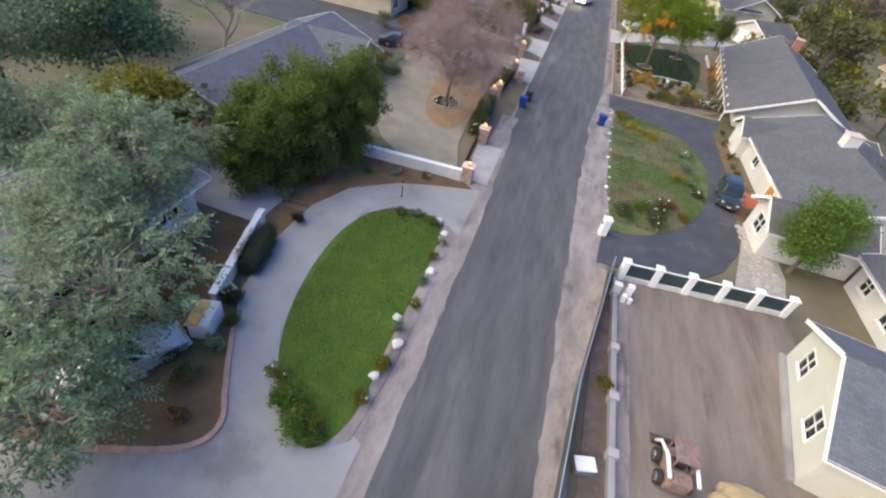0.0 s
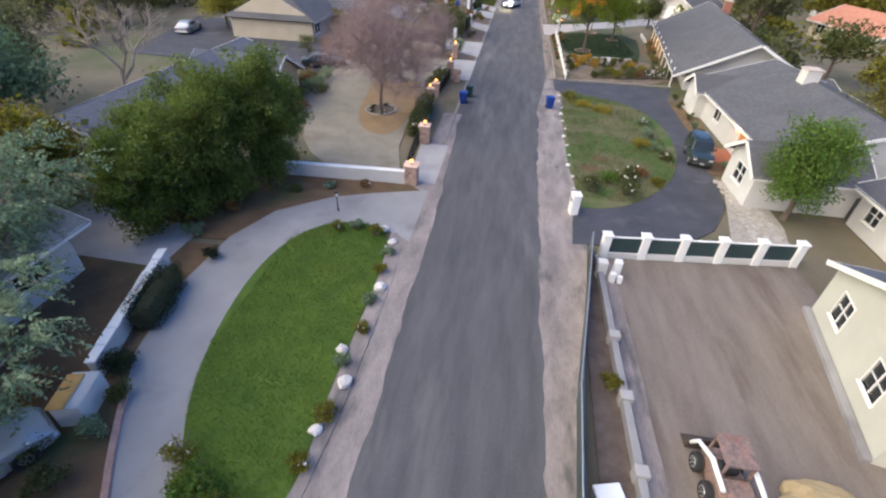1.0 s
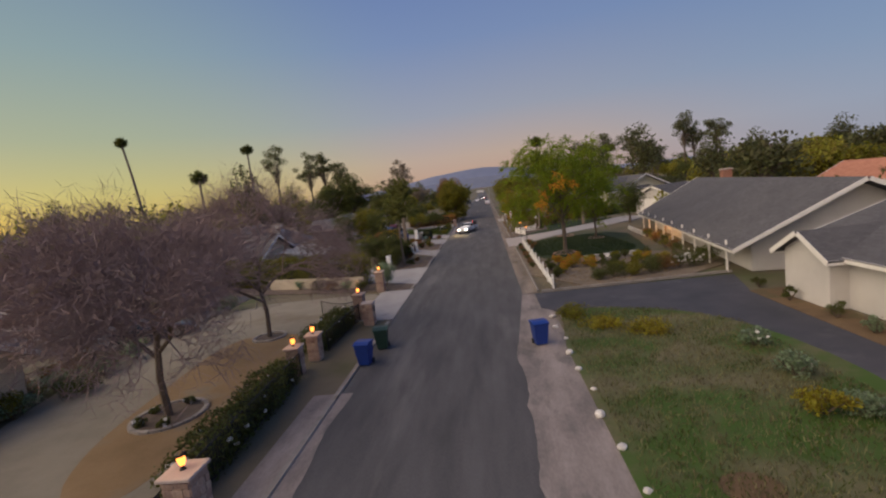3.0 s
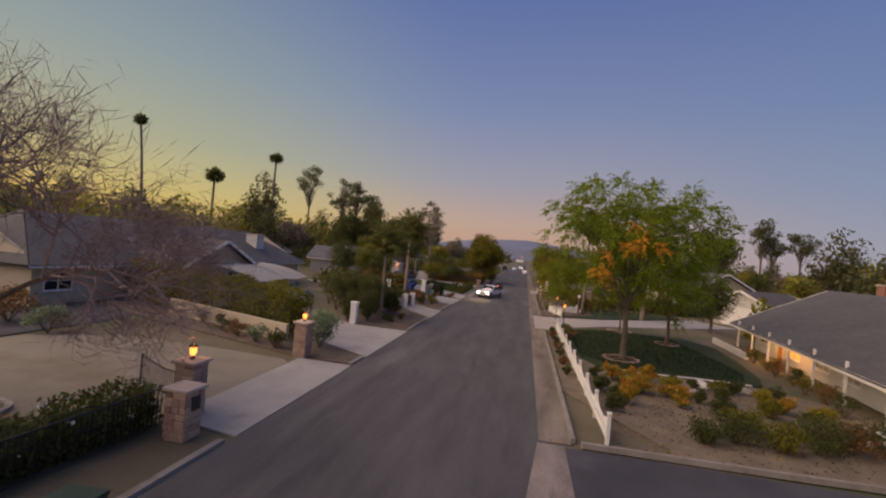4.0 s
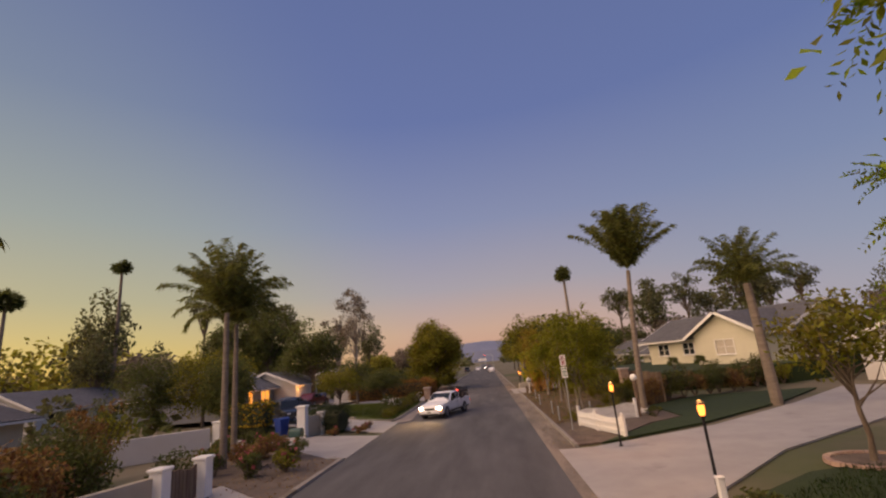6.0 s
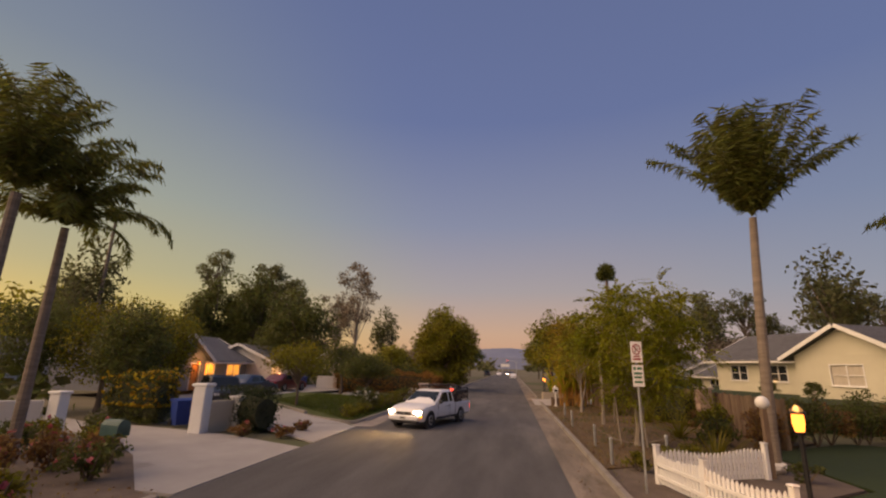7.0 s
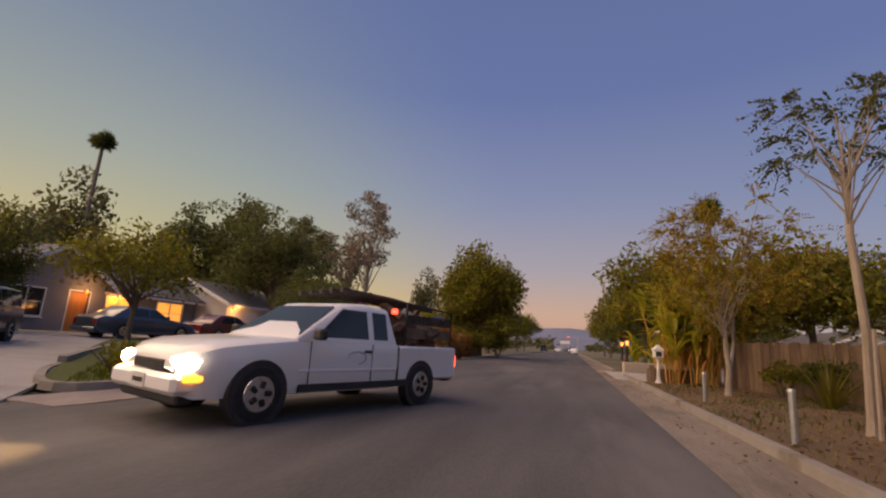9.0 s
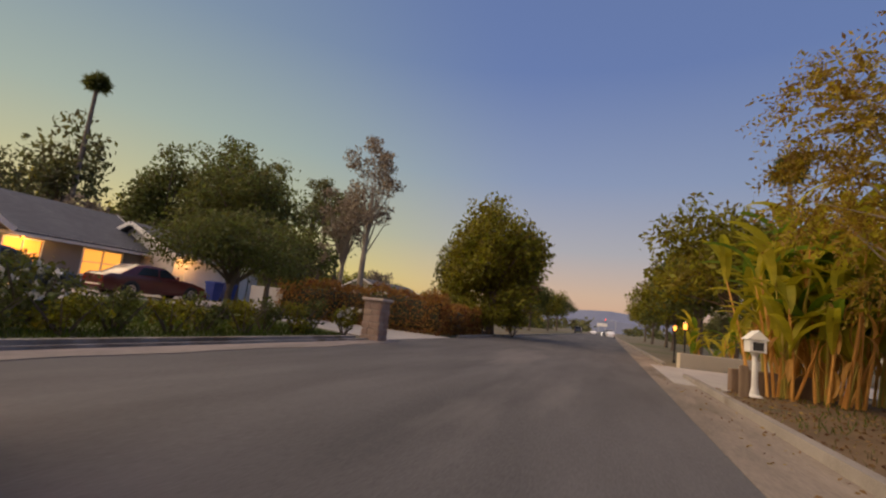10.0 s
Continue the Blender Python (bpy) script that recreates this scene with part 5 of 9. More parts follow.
def iron_gate(name, x, y, rz, length, h, label, arch_h=0.25):
    t = thing(name, x, y, 0, rz, label, "gate")
    bm = bmesh.new()
    tube(bm, [(0, 0, 0.08), (0, 0, h)], 0.03, 6)
    tube(bm, [(length, 0, 0.08), (length, 0, h)], 0.03, 6)
    tube(bm, [(0, 0, 0.14), (length, 0, 0.14)], 0.022, 6)
    top = [(length * k / 10, 0, h + arch_h * math.sin(math.pi * k / 10)) for k in range(11)]
    tube(bm, top, 0.024, 6)
    part("frame", bm, M_IRON, t)
    n = int(length / 0.13)
    for k in range(1, n):
        u = k / n
        part("bar", tube(bmesh.new(), [(length * u, 0, 0.14), (length * u, 0, h + arch_h * math.sin(math.pi * u))], 0.011, 4), M_IRON, t)
    return t


iron_gate("iron_gate", -7.5, 31.4, 92, 5.3, 1.15, "closed black wrought-iron drive gate with an arched top")
iron_gate("iron_gate", -8.1, 55.2, 160, 3.0, 1.1, "black wrought-iron drive gate standing open", -0.2)
iron_gate("iron_gate", -8.7, 62.9, 152, 2.0, 0.95, "black wrought-iron drive gate standing open", -0.2)
iron_gate("iron_fence", -8.0, 49.0, 88, 5.2, 1.1, "low black iron fence in front of a rose hedge", 0.0)
iron_gate("iron_fence", -7.75, 37.8, 93, 8.2, 1.1, "low black iron fence in front of a rose hedge", 0.0)
hedge("rose_hedge", -8.3, 37.9, -8.7, 45.8, 1.3, 1.15, L_DARK, "dark rose hedge with scattered white blooms", 11, 260, 0.13, flowers=M_FLOWER, n_flowers=30)
hedge("rose_hedge", -8.9, 49.0, -8.5, 54.0, 1.3, 1.15, L_DARK, "dark rose hedge with scattered white blooms", 12, 260, 0.13, flowers=M_FLOWER, n_flowers=16)
sheet("courtyard", [(-7.8, 31.0), (-12, 31.0), (-16, 34.5), (-18.2, 40.5), (-20.5, 44.5), (-21.5, 53), (-20, 62), (-9, 62), (-8.2, 61.2), (-8.2, 54.2), (-9.6, 53.8), (-9.5, 37.5)], 0.012, M_GRAVEL, "tan decomposed-granite courtyard with an orange cast", "courtyard", rounds=1)


sheet("gravel_bed", [(-9.7, 37.8), (-12.2, 38.0), (-13.8, 40.8), (-14.4, 44), (-15.6, 53), (-11.5, 53.4), (-9.6, 50)], 0.018, M_GRAVELORANGE, "orange decomposed-granite bed round a bare tree", "ground", rounds=2)


def tree_ring(name, x, y, r, label, edge=M_STONE, fill=M_SOIL):
    t = thing(name, x, y, 0, 0, label, "tree ring")
    n = 22
    for k in range(n):
        bm = bmesh.new()
        a, b = 2 * math.pi * k / n, 2 * math.pi * (k + 0.88) / n
        rows = [(r - 0.09, 0.0), (r + 0.09, 0.0), (r + 0.08, 0.11), (r - 0.08, 0.11)]
        vs = [[bm.verts.new((q * math.cos(c), q * math.sin(c), z)) for q, z in rows] for c in (a, b)]
        for i in range(4):
            bm.faces.new((vs[0][i], vs[0][(i + 1) % 4], vs[1][(i + 1) % 4], vs[1][i]))
        bm.faces.new(vs[0][::-1]), bm.faces.new(vs[1])
        bmesh.ops.recalc_face_normals(bm, faces=bm.faces)
        part("brick", bm, edge, t)
    bm = bmesh.new()
    prism(bm, [((r - 0.09) * math.cos(2 * math.pi * k / 24), (r - 0.09) * math.sin(2 * math.pi * k / 24)) for k in range(24)], 0.0, 0.055)
    part("soil", bm, fill, t)
    return t


tree_ring("tree_ring", -12.4, 43.2, 1.3, "dark planted ring under a bare tree", M_ROCKDARK)
bare_tree("bare_tree", -12.4, 43.2, 11.4, "leafless tree with a haze of mauve twigs", 3, 0.15, levels=6, spread=1.15, kids=4, haze=11000)
tree_ring("tree_ring", -12.9, 52.6, 0.9, "dark planted ring under a bare tree", M_ROCKDARK)
bare_tree("bare_tree", -12.9, 52.6, 11.4, "leafless tree with a haze of mauve twigs", 5, 0.15, levels=6, spread=1.15, kids=4, haze=11000)
for i, (px, py) in enumerate([(-12.9, 42.4), (-11.9, 42.3), (-12.2, 44.1), (-13.2, 43.5)]):
    shrub("ring_plant", px, py, 0.35, 0.4, L_DARK, "small dark plant with a white bloom in a tree ring", 20 + i, 240, 0.09, flowers=M_FLOWER, n_flowers=3, group="ring plants")

# second house on the west side
H2 = thing("house", -20.6, 39.6, 0, 90, "tan house with a white-trimmed gable and triple window", "house")
wing(H2, 0.0, 0, 5.6, 7, 2.5, 1.5, "y", 0.5, M_TAN, M_ROOF2, front=[("w", 1.2, 0.7, 2.1, 2.1), ("w", 2.3, 0.7, 3.3, 2.1), ("w", 3.5, 0.7, 4.4, 2.1)])
wing(H2, -13, 2.2, 20.5, 7.6, 2.5, 1.5, "x", 0.5, M_TAN, M_ROOF2, front=[("w", 2, 0.9, 4, 2.0), ("d", 19.0, 0, 20.0, 2.05)])
for i, (a, b, r, h) in enumerate([(-18.8, 37.0, 0.9, 0.9), (-18.6, 39.0, 0.7, 0.7), (-19.0, 41.3, 1.0, 1.1), (-20.2, 44.0, 1.3, 1.2), (-19.0, 46.3, 1.2, 1.0), (-17.5, 35.0, 0.9, 0.8), (-15.8, 32.0, 0.8, 0.6), (-14, 31.2, 0.6, 0.5)]):
    shrub("shrub", a, b, r, h, [L_DARK, L_OLIVE, L_RUSSET, L_MID][i % 4], "low mixed shrub at the edge of the courtyard", 30 + i, 900, 0.12)
sheet("parking_court", [(-20.6, 51), (-23, 53), (-45, 54), (-50, 76), (-26, 72), (-21, 66)], 0.01, M_ASPHALT2, "dark asphalt court beyond bare trees", "driveway")
car("parked_car", -22.0, 55.0, 22, "dark blue parked hatchback with a pale roof", P_DARK, "sedan")
car("parked_car", -45, 66, 100, "silver car parked on dark asphalt", P_SILVER, "sedan")
for i in range(10):
    a, b = -20.0 - (i % 3) * 0.8, 44.0 + i * 0.75
    shrub("shrub", a, b, 1.2 + 0.2 * (i % 3), 1.1 + 0.25 * (i % 2), [L_OLIVE, L_DARK, L_RUSSET][i % 3], "grey-green shrub bordering the court", 50 + i, 800, 0.14)

for i, (a, b, r, h) in enumerate([(-23.6, 61.4, 1.7, 2.0), (-25.8, 60.2, 1.6, 2.3), (-20.2, 60.6, 1.3, 1.3)]):
    shrub("shrub", a, b, r, h, [L_RUSSET, L_DARK, L_OLIVE][i], "loose reddish shrub at the edge of a court", 470 + i, 1500, 0.14)

# ---- third plot on the west side ----
sheet("driveway", [(-5.75, 64.2), (-5.75, 72.3), (-9.8, 72.3), (-13, 75), (-22, 82), (-25, 77), (-14.5, 69.4), (-9.4, 66.3)], 0.02, M_SLAB, "broad pale concrete driveway", "driveway")
sheet("planting_bed", [(-5.9, 62.5), (-5.9, 64.2), (-9.4, 66.3), (-14.5, 69.4), (-25, 77), (-26, 68), (-8.6, 62.6)], 0.028, M_SOIL, "dark planted strip by the drive", "bed")
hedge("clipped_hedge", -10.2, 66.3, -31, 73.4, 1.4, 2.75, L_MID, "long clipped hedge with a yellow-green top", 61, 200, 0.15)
gw = thing("garden_wall", -15.4, 66.6, 0, 161, "low tan garden wall below a hedge", "wall")
part("wall_body", boxes((-5.3, -0.1, -0.05, 5.3, 0.1, 0.95), bevel=0.02), M_TAN, gw)
shrub("olive_shrub", -8.4, 64.6, 1.25, 2.3, L_OLIVE, "loose grey-green shrub beside the stone pillar", 62, 2600, 0.13)
for i, (a, b) in enumerate([(-10.2, 63.4), (-11.7, 64.1), (-13.2, 64.8), (-14.8, 65.7), (-17, 67.0)]):
    shrub("shrub", a, b, 0.75, 0.95, [L_DARK, L_OLIVE, L_RUSSET][i % 3], "rounded shrub at the foot of a low wall", 63 + i, 700, 0.11)
H3 = thing("house", -23.6, 70, 0, 90, "low house with a grey hipped roof and white chimney", "house")
wing(H3, 3.0, 0, 8.2, 8, 2.7, 1.9, "y", 0.6, M_TAN, M_ROOF, front=[("w", 1.2, 0.9, 3.0, 2.0), ("w", 4.2, 0.9, 5.8, 2.0)])
wing(H3, -5, 3.5, 32, 11, 2.7, 2.9, "x", 0.6, M_TAN, M_ROOF, front=[("w", 16.0, 0.9, 17.5, 2.0), ("d", 18.5, 0, 19.5, 2.05), ("w", 22, 0.9, 24, 2.0), ("w", 0.8, 0.9, 2.5, 2.0)], hip=4.0)
chimney(H3, 21.0, 6.0, 3.0, 5.4, M_STUCCO, 1.4)
cv = thing("canopy", -20.6, 77.6, 0, 92, "sagging white tarpaulin car canopy on poles", "canopy")
for i in range(2):
    bm = bmesh.new()
    x0 = -3.6 + i * 4.3
    rows = []
    for u in range(7):
        rows.append([bm.verts.new((x0 + 4.2 * u / 6, -2.3 + 4.6 * v / 6, 2.0 + 0.9 * v / 6 + 0.25 * math.sin(math.pi * v / 6) - 0.14 * math.sin(math.pi * u / 6))) for v in range(7)])
    for u in range(6):
        for v in range(6):
            bm.faces.new((rows[u][v], rows[u + 1][v], rows[u + 1][v + 1], rows[u][v + 1]))
    bmesh.ops.solidify(bm, geom=bm.faces[:], thickness=0.03)
    part("tarpaulin", bm, M_TARP, cv)
    for px in (x0 + 0.05, x0 + 4.1):
        for py in (-2.25, 2.25):
            part("pole", tube(bmesh.new(), [(px, py, -0.03), (px, py, 1.98 if py < 0 else 2.88)], 0.03, 6), M_STEEL, cv)
car("parked_car", -18.6, 78.2, -20, "silver saloon parked under a canopy", P_SILVER, "sedan")
car("parked_car", -19.8, 81.8, -15, "dark saloon parked under a canopy", P_DARK, "sedan")
wp = thing("white_post", -9.75, 72.6, 0, 0, "square white rendered gate post", "post", "white drive posts")
part("shaft", boxes((-0.21, -0.21, -0.03, 0.21, 0.21, 1.4), bevel=0.02), M_WHITE, wp)
part("cap", boxes((-0.26, -0.26, 1.4, 0.26, 0.26, 1.5), bevel=0.025), M_WHITE, wp)
sheet("planting_bed", [(-5.95, 72.4), (-5.95, 79.2), (-9.5, 79.4), (-11.5, 73.5), (-9.8, 72.5)], 0.03, M_SOIL, "dark bare planting bed with mulch", "bed")
for i, (a, b, r, h, m) in enumerate([(-10.6, 73.6, 0.9, 2.4, L_DARK), (-9.8, 75.5, 1.4, 3.2, L_DARK), (-9.9, 77.6, 1.5, 3.2, L_DARK), (-11.2, 76.5, 1.5, 3.6, L_DARK), (-10.8, 79.5, 1.6, 3.1, L_DARK), (-10.9, 81.6, 1.4, 2.6, L_RUSSET), (-11.9, 84.4, 1.4, 2.4, L_DARK), (-10.8, 87.2, 1.2, 1.7, L_DARK), (-12.6, 80.4, 1.6, 3.0, L_DARK), (-12.4, 82.6, 1.4, 2.8, L_RUSSET), (-13.8, 85.4, 1.6, 2.8, L_DARK), (-9.1, 79.0, 1.1, 2.5, L_DARK), (-9.3, 74.2, 1.0, 2.6, L_DARK), (-13.2, 77.6, 1.6, 3.2, L_DARK), (-8.0, 75.0, 0.6, 0.6, L_DARK), (-7.6, 77.0, 0.5, 0.5, L_RUSSET)]):
    shrub("tall_shrub" if h > 2 else "shrub", a, b, r, h * (1.15 if h > 3 else 1), m, "dense dark red-green screening shrub" if h > 2 else "low dark shrub in bare soil", 80 + i, 2200 if h > 2 else 500, 0.14)
feather_palm("queen_palm", -8.9, 75.9, 4.9, 2.9, "queen palm with pale slim trunk and drooping fronds", 4, 36, 0.1, hang=1.05)
feather_palm("queen_palm", -11.5, 92.3, 6.3, 3.0, "queen palm with drooping yellow-green fronds", 6, 34, 0.11, hang=1.0)
feather_palm("queen_palm", -10.9, 90.4, 6.6, 3.0, "queen palm with drooping yellow-green fronds", 7, 38, 0.12, hang=0.6, low_el=42)
lw2 = thing("garden_wall", -9.9, 82.6, 0, 75, "low pale rendered front wall", "wall")
part("wall_body", boxes((-1.9, -0.1, -0.05, 1.7, 0.1, 1.0), bevel=0.02), M_TAN, lw2)
for i, (a, b) in enumerate([(-9.3, 84.4), (-9.0, 86.0)]):
    p = copy_thing(wp, pose(a, b, -0.28))
    tagged(p, "white rendered gate post beside a wooden gate")
wg = thing("wooden_gate", -9.15, 85.2, 0, 80, "low weathered board gate between white posts", "gate")
for k in range(8):
    part("board", boxes((-0.55 + k * 0.14, -0.02, 0.06, -0.43 + k * 0.14, 0.02, 1.0 + 0.05 * math.sin(k)), bevel=0.006), M_WOOD, wg)
part("rail", boxes((-0.56, 0.022, 0.3, 0.56, 0.05, 0.4)), M_WOOD, wg)
part("rail", boxes((-0.56, 0.022, 0.72, 0.56, 0.05, 0.82)), M_WOOD, wg)
sheet("driveway", [(-5.75, 79.4), (-5.75, 84.2), (-9.2, 87.4), (-9.4, 83.8)], 0.02, M_SLAB, "short pale concrete drive to a gate", "driveway")
sheet("planting_bed", [(-5.95, 84.4), (-5.95, 90.6), (-6.6, 90.8), (-9.5, 94.0), (-12.5, 96.4), (-14.5, 95.4), (-10.8, 87.6), (-8.9, 87.2)], 0.03, M_SOIL, "dark planting bed with low shrubs", "bed")
for i, (a, b) in enumerate([(-8.6, 88.2), (-9.4, 89.8), (-7.5, 88.8), (-10.4, 88.9), (-10.5, 91.0), (-11.5, 90.0), (-8.2, 91.3), (-9.6, 92.9), (-11.0, 94.4), (-12.4, 95.5), (-9.9, 91.9), (-13.2, 94.6), (-12.6, 93.2)]):
    shrub("shrub", a, b, 0.8, 1.0, [L_DARK, L_RUSSET, L_MID][i % 3], "bushy shrub with pink blooms by a drive", 95 + i, 900, 0.11, flowers=M_FLOWERPINK, n_flowers=7)

# ---- fourth and fifth plots on the west side ----
sheet("driveway", [(-5.75, 90.8), (-5.75, 96.6), (-9.6, 98.4), (-13.4, 99.3), (-17, 99.8), (-26, 104), (-28, 99.8), (-17, 98.0), (-12.6, 96.5), (-9.6, 94.1), (-6.7, 90.9)], 0.02, M_SLAB, "wide pale concrete driveway", "driveway")
mb = thing("mailbox", -8.4, 92.0, 0, 80, "dark teal mailbox on a wooden post", "mailbox")
part("post", boxes((-0.05, -0.05, -0.03, 0.05, 0.05, 0.85), bevel=0.008), M_WOOD, mb)
bm = bmesh.new()
tube(bm, [(0, -0.28, 1.05), (0, 0.28, 1.05)], 0.17, 14)
box(bm, -0.17, -0.28, 0.85, 0.17, 0.28, 1.05)
part("box", bm, M_TEAL, mb)
part("flag", boxes((0.172, -0.1, 1.0, 0.182, 0.08, 1.06)), M_RED, mb)
p = copy_thing(wp, pose(-10.7, 98.4, 0.0) @ Matrix.Diagonal((1.2, 1.2, 1.2, 1)))
tagged(p, "stout white rendered post at the drive entrance")
p = copy_thing(wp, pose(-10.0, 99.7, -0.2))
tagged(p, "white rendered post at the end of a low wall")
lw3 = thing("garden_wall", -10.35, 99.05, 0, 62, "short pale rendered wall overgrown with climbers", "wall")
part("wall_body", boxes((-0.65, -0.08, -0.03, 0.65, 0.08, 1.15), bevel=0.02), M_TAN, lw3)
lw4 = thing("garden_wall", -15.5, 95.4, 0, 40, "low pale rendered wall beside the drive", "wall")
part("wall_body", boxes((-4.5, -0.1, -0.05, 0.8, 0.1, 1.2), bevel=0.02), M_STUCCO, lw4)
p = copy_thing(wp, pose(-14.6, 96.2, 0.0))
tagged(p, "white rendered post at the end of a low wall")
hedge("yellow_hedge", -13.7, 100.3, -16.8, 100.9, 1.2, 2.1, L_DARK, "clipped dark hedge with yellow-orange tips", 111, 300, 0.11, flowers=L_GOLD, n_flowers=520, fsize=0.13)
wheelie_bin("wheelie_bin", -12.7, 100.0, 60, M_BINBLUE, "dark blue wheelie bin beside a yellow hedge")
hedge("dark_hedge", -8.5, 99.3, -10.7, 100.5, 1.4, 1.65, L_CLIPPED, "dark clipped bush by the drive", 112, 330, 0.1)
for i, (a, b) in enumerate([(-7.4, 98.5), (-7.3, 99.9), (-8.7, 98.1)]):
    shrub("shrub", a, b, 0.55, 0.5, L_RUSSET, "low bronze shrub with pink blooms", 113 + i, 420, 0.1, flowers=M_FLOWERPINK, n_flowers=4)
sheet("driveway", [(-5.75, 97.6), (-5.75, 102.0), (-8.2, 104.5), (-11.2, 108.0), (-15.4, 111.8), (-16.4, 119), (-15.0, 130), (-21, 131), (-21, 107), (-15, 104.5), (-10.6, 101.2)], 0.022, M_SLAB, "concrete drive sweeping past the lawn to the garage", "driveway", tilt=0.025)
sheet("lawn", [(-6.2, 102.6), (-6.1, 118.5), (-10, 120), (-16.8, 120), (-16.7, 116), (-17.6, 112.9), (-11.8, 107.4), (-8.4, 104.4)], 0.05, M_LAWN5, "green front lawn inside a pale kerb", "lawn", rounds=1, tilt=0.025)
ribbon("lawn_edging", smooth_line([(-6.1, 118.0), (-6.05, 104), (-6.3, 102.8), (-8.4, 104.2), (-9.6, 105.4)]), 0.16, 0.0, 0.13, M_KERB, "pale concrete edging round a lawn")
ribbon("lawn_edging", smooth_line([(-9.6, 105.4), (-12.0, 107.8), (-16.0, 112.0), (-17.0, 118)]), 0.18, 0.0, 0.26, M_KERB, "pale concrete edging round a lawn")
for i in range(14):
    b = 104.6 + i * 0.98
    shrub("border_shrub", -7.0 - 0.25 * (i % 2), b, 0.8, 0.75 + 0.03 * i, [L_MID, L_DARK][i % 2], "low green shrub edging the lawn", 120 + i, 700, 0.1)
shrub("rose_bush", -7.0, 108.2, 0.85, 1.35, L_DARK, "rose bush covered in white blooms", 131, 1300, 0.11, flowers=M_FLOWER, n_flowers=34)
shrub("rose_bush", -7.9, 110.4, 1.1, 1.6, L_DARK, "rose bush covered in white blooms", 132, 1300, 0.11, flowers=M_FLOWER, n_flowers=22)
H5 = thing("house", -21.4, 107.2, 0.38, 90, "grey house with a lit porch and white garage", "house")
wing(H5, 4.6, 2.4, 5.2, 9, 2.5, 1.7, "y", 0.45, M_GREYWALL, M_ROOF2, front=[("w", 0.8, 0.7, 2.2, 2.0), ("d", 3.4, 0, 4.4, 2.05)])
wing(H5, 9.8, 3.2, 7.3, 8, 2.5, 1.95, "x", 0.7, M_GREYWALL, M_ROOF2, front=[("w", 0.8, 0.7, 2.3, 2.0, True), ("w", 4.2, 0.7, 6.2, 2.0, True)])
wing(H5, 17.2, 0.6, 6.6, 7, 2.4, 1.5, "x", 0.5, M_STUCCO, M_ROOF2, front=[("g", 0.8, 0, 5.8, 2.05)])
for i, (a, b, zz) in enumerate([(-23.7, 115.9, 2.5), (-24.5, 118.4, 2.45), (-21.9, 124.9, 2.45)]):
    t = thing("wall_lamp", a, b, zz, 0, "glowing porch wall lamp beside a door", "wall lamp", "porch lamps")
    part("bracket", boxes((-0.1, -0.04, -0.05, 0.0, 0.04, 0.05), bevel=0.008), M_IRON, t)
    part("bulb", tube(bmesh.new(), [(0.07, 0, -0.14), (0.07, 0, -0.05), (0.07, 0, 0.05)], [0.03, 0.08, 0.03], 10), G_WARM, t)
    point_light("porch_light", a + 0.5, b, zz - 0.1, 45)
car("parked_car", -18.2, 114.6, 84, "slate-blue saloon parked across the drive", P_BLUE, "sedan", 0.33)
car("parked_car", -18.6, 120.6, 84, "dark red low car parked near the garage", material("maroon_car_paint", (0.10, 0.015, 0.015), (0.14, 0.02, 0.02), 1.0, 0.3, coat=0.6, bump=0), "sedan", 0.33)
car("parked_car", -15.2, 106.4, -46, "dark crossover car on the drive", P_DARK, "suv", 0.27).scale = (0.9, 0.95, 0.86)
wheelie_bin("wheelie_bin", -19.4, 125.0, 90, M_BINBLUE, "blue wheelie bin before the garage").location.z = 0.36
wheelie_bin("wheelie_bin", -19.4, 126.0, 90, M_BINBLUE, "blue wheelie bin before the garage").location.z = 0.36
tree("lawn_tree", -11.7, 108.6, 4.0, 2.3, 2.2, L_MID, None, "small spreading tree on a lawn", seed=140, trunk_r=0.09, n_clumps=70, per=60, size=0.15, limbs=18)
tree("mushroom_tree", -9.9, 116.6, 3.5, 2.3, 2.3, L_DARK, None, "small dark tree with a flat clipped crown", seed=146, trunk_r=0.12, n_clumps=80, per=110, size=0.13, low=-0.5, category="tree")
tree("garden_tree", -14.5, 123.5, 5.4, 2.4, 4.6, L_DARK, None, "dense dark round-topped garden tree", seed=141, trunk_r=0.15, n_clumps=60, per=70, size=0.2)
sw = thing("garden_wall", -12.5, 128.5, 0, 20, "white rendered boundary wall", "wall")
part("wall_body", boxes((-6, -0.12, -0.05, 1.5, 0.12, 1.5), bevel=0.02), M_STUCCO, sw)
hedge("russet_hedge", -6.4, 127.3, -16.5, 127.2, 1.4, 2.1, L_RUST, "sloping russet-topped hedge beside a drive", 142, 240, 0.13)
hedge("russet_hedge", -7.2, 128.5, -7.4, 136.5, 1.4, 1.6, L_RUST, "russet-topped hedge beside the road", 143, 240, 0.13)
sheet("driveway", [(-5.75, 119.6), (-5.75, 126.2), (-8, 126.4), (-14, 127.4), (-16, 124), (-8, 120.2)], 0.02, M_SLAB, "pale concrete drive beside a brick pillar", "driveway")
lantern_pillar("brick_pillar", -5.9, 118.9, 1.25, "pinkish brick pillar at a drive entrance", 0.6, lamp=False, group="drive pillars")
shrub("rose_bush", -6.9, 118.7, 0.8, 1.1, L_MID, "rose bush with white blooms beside a pillar", 144, 900, 0.11, flowers=M_FLOWER, n_flowers=26)

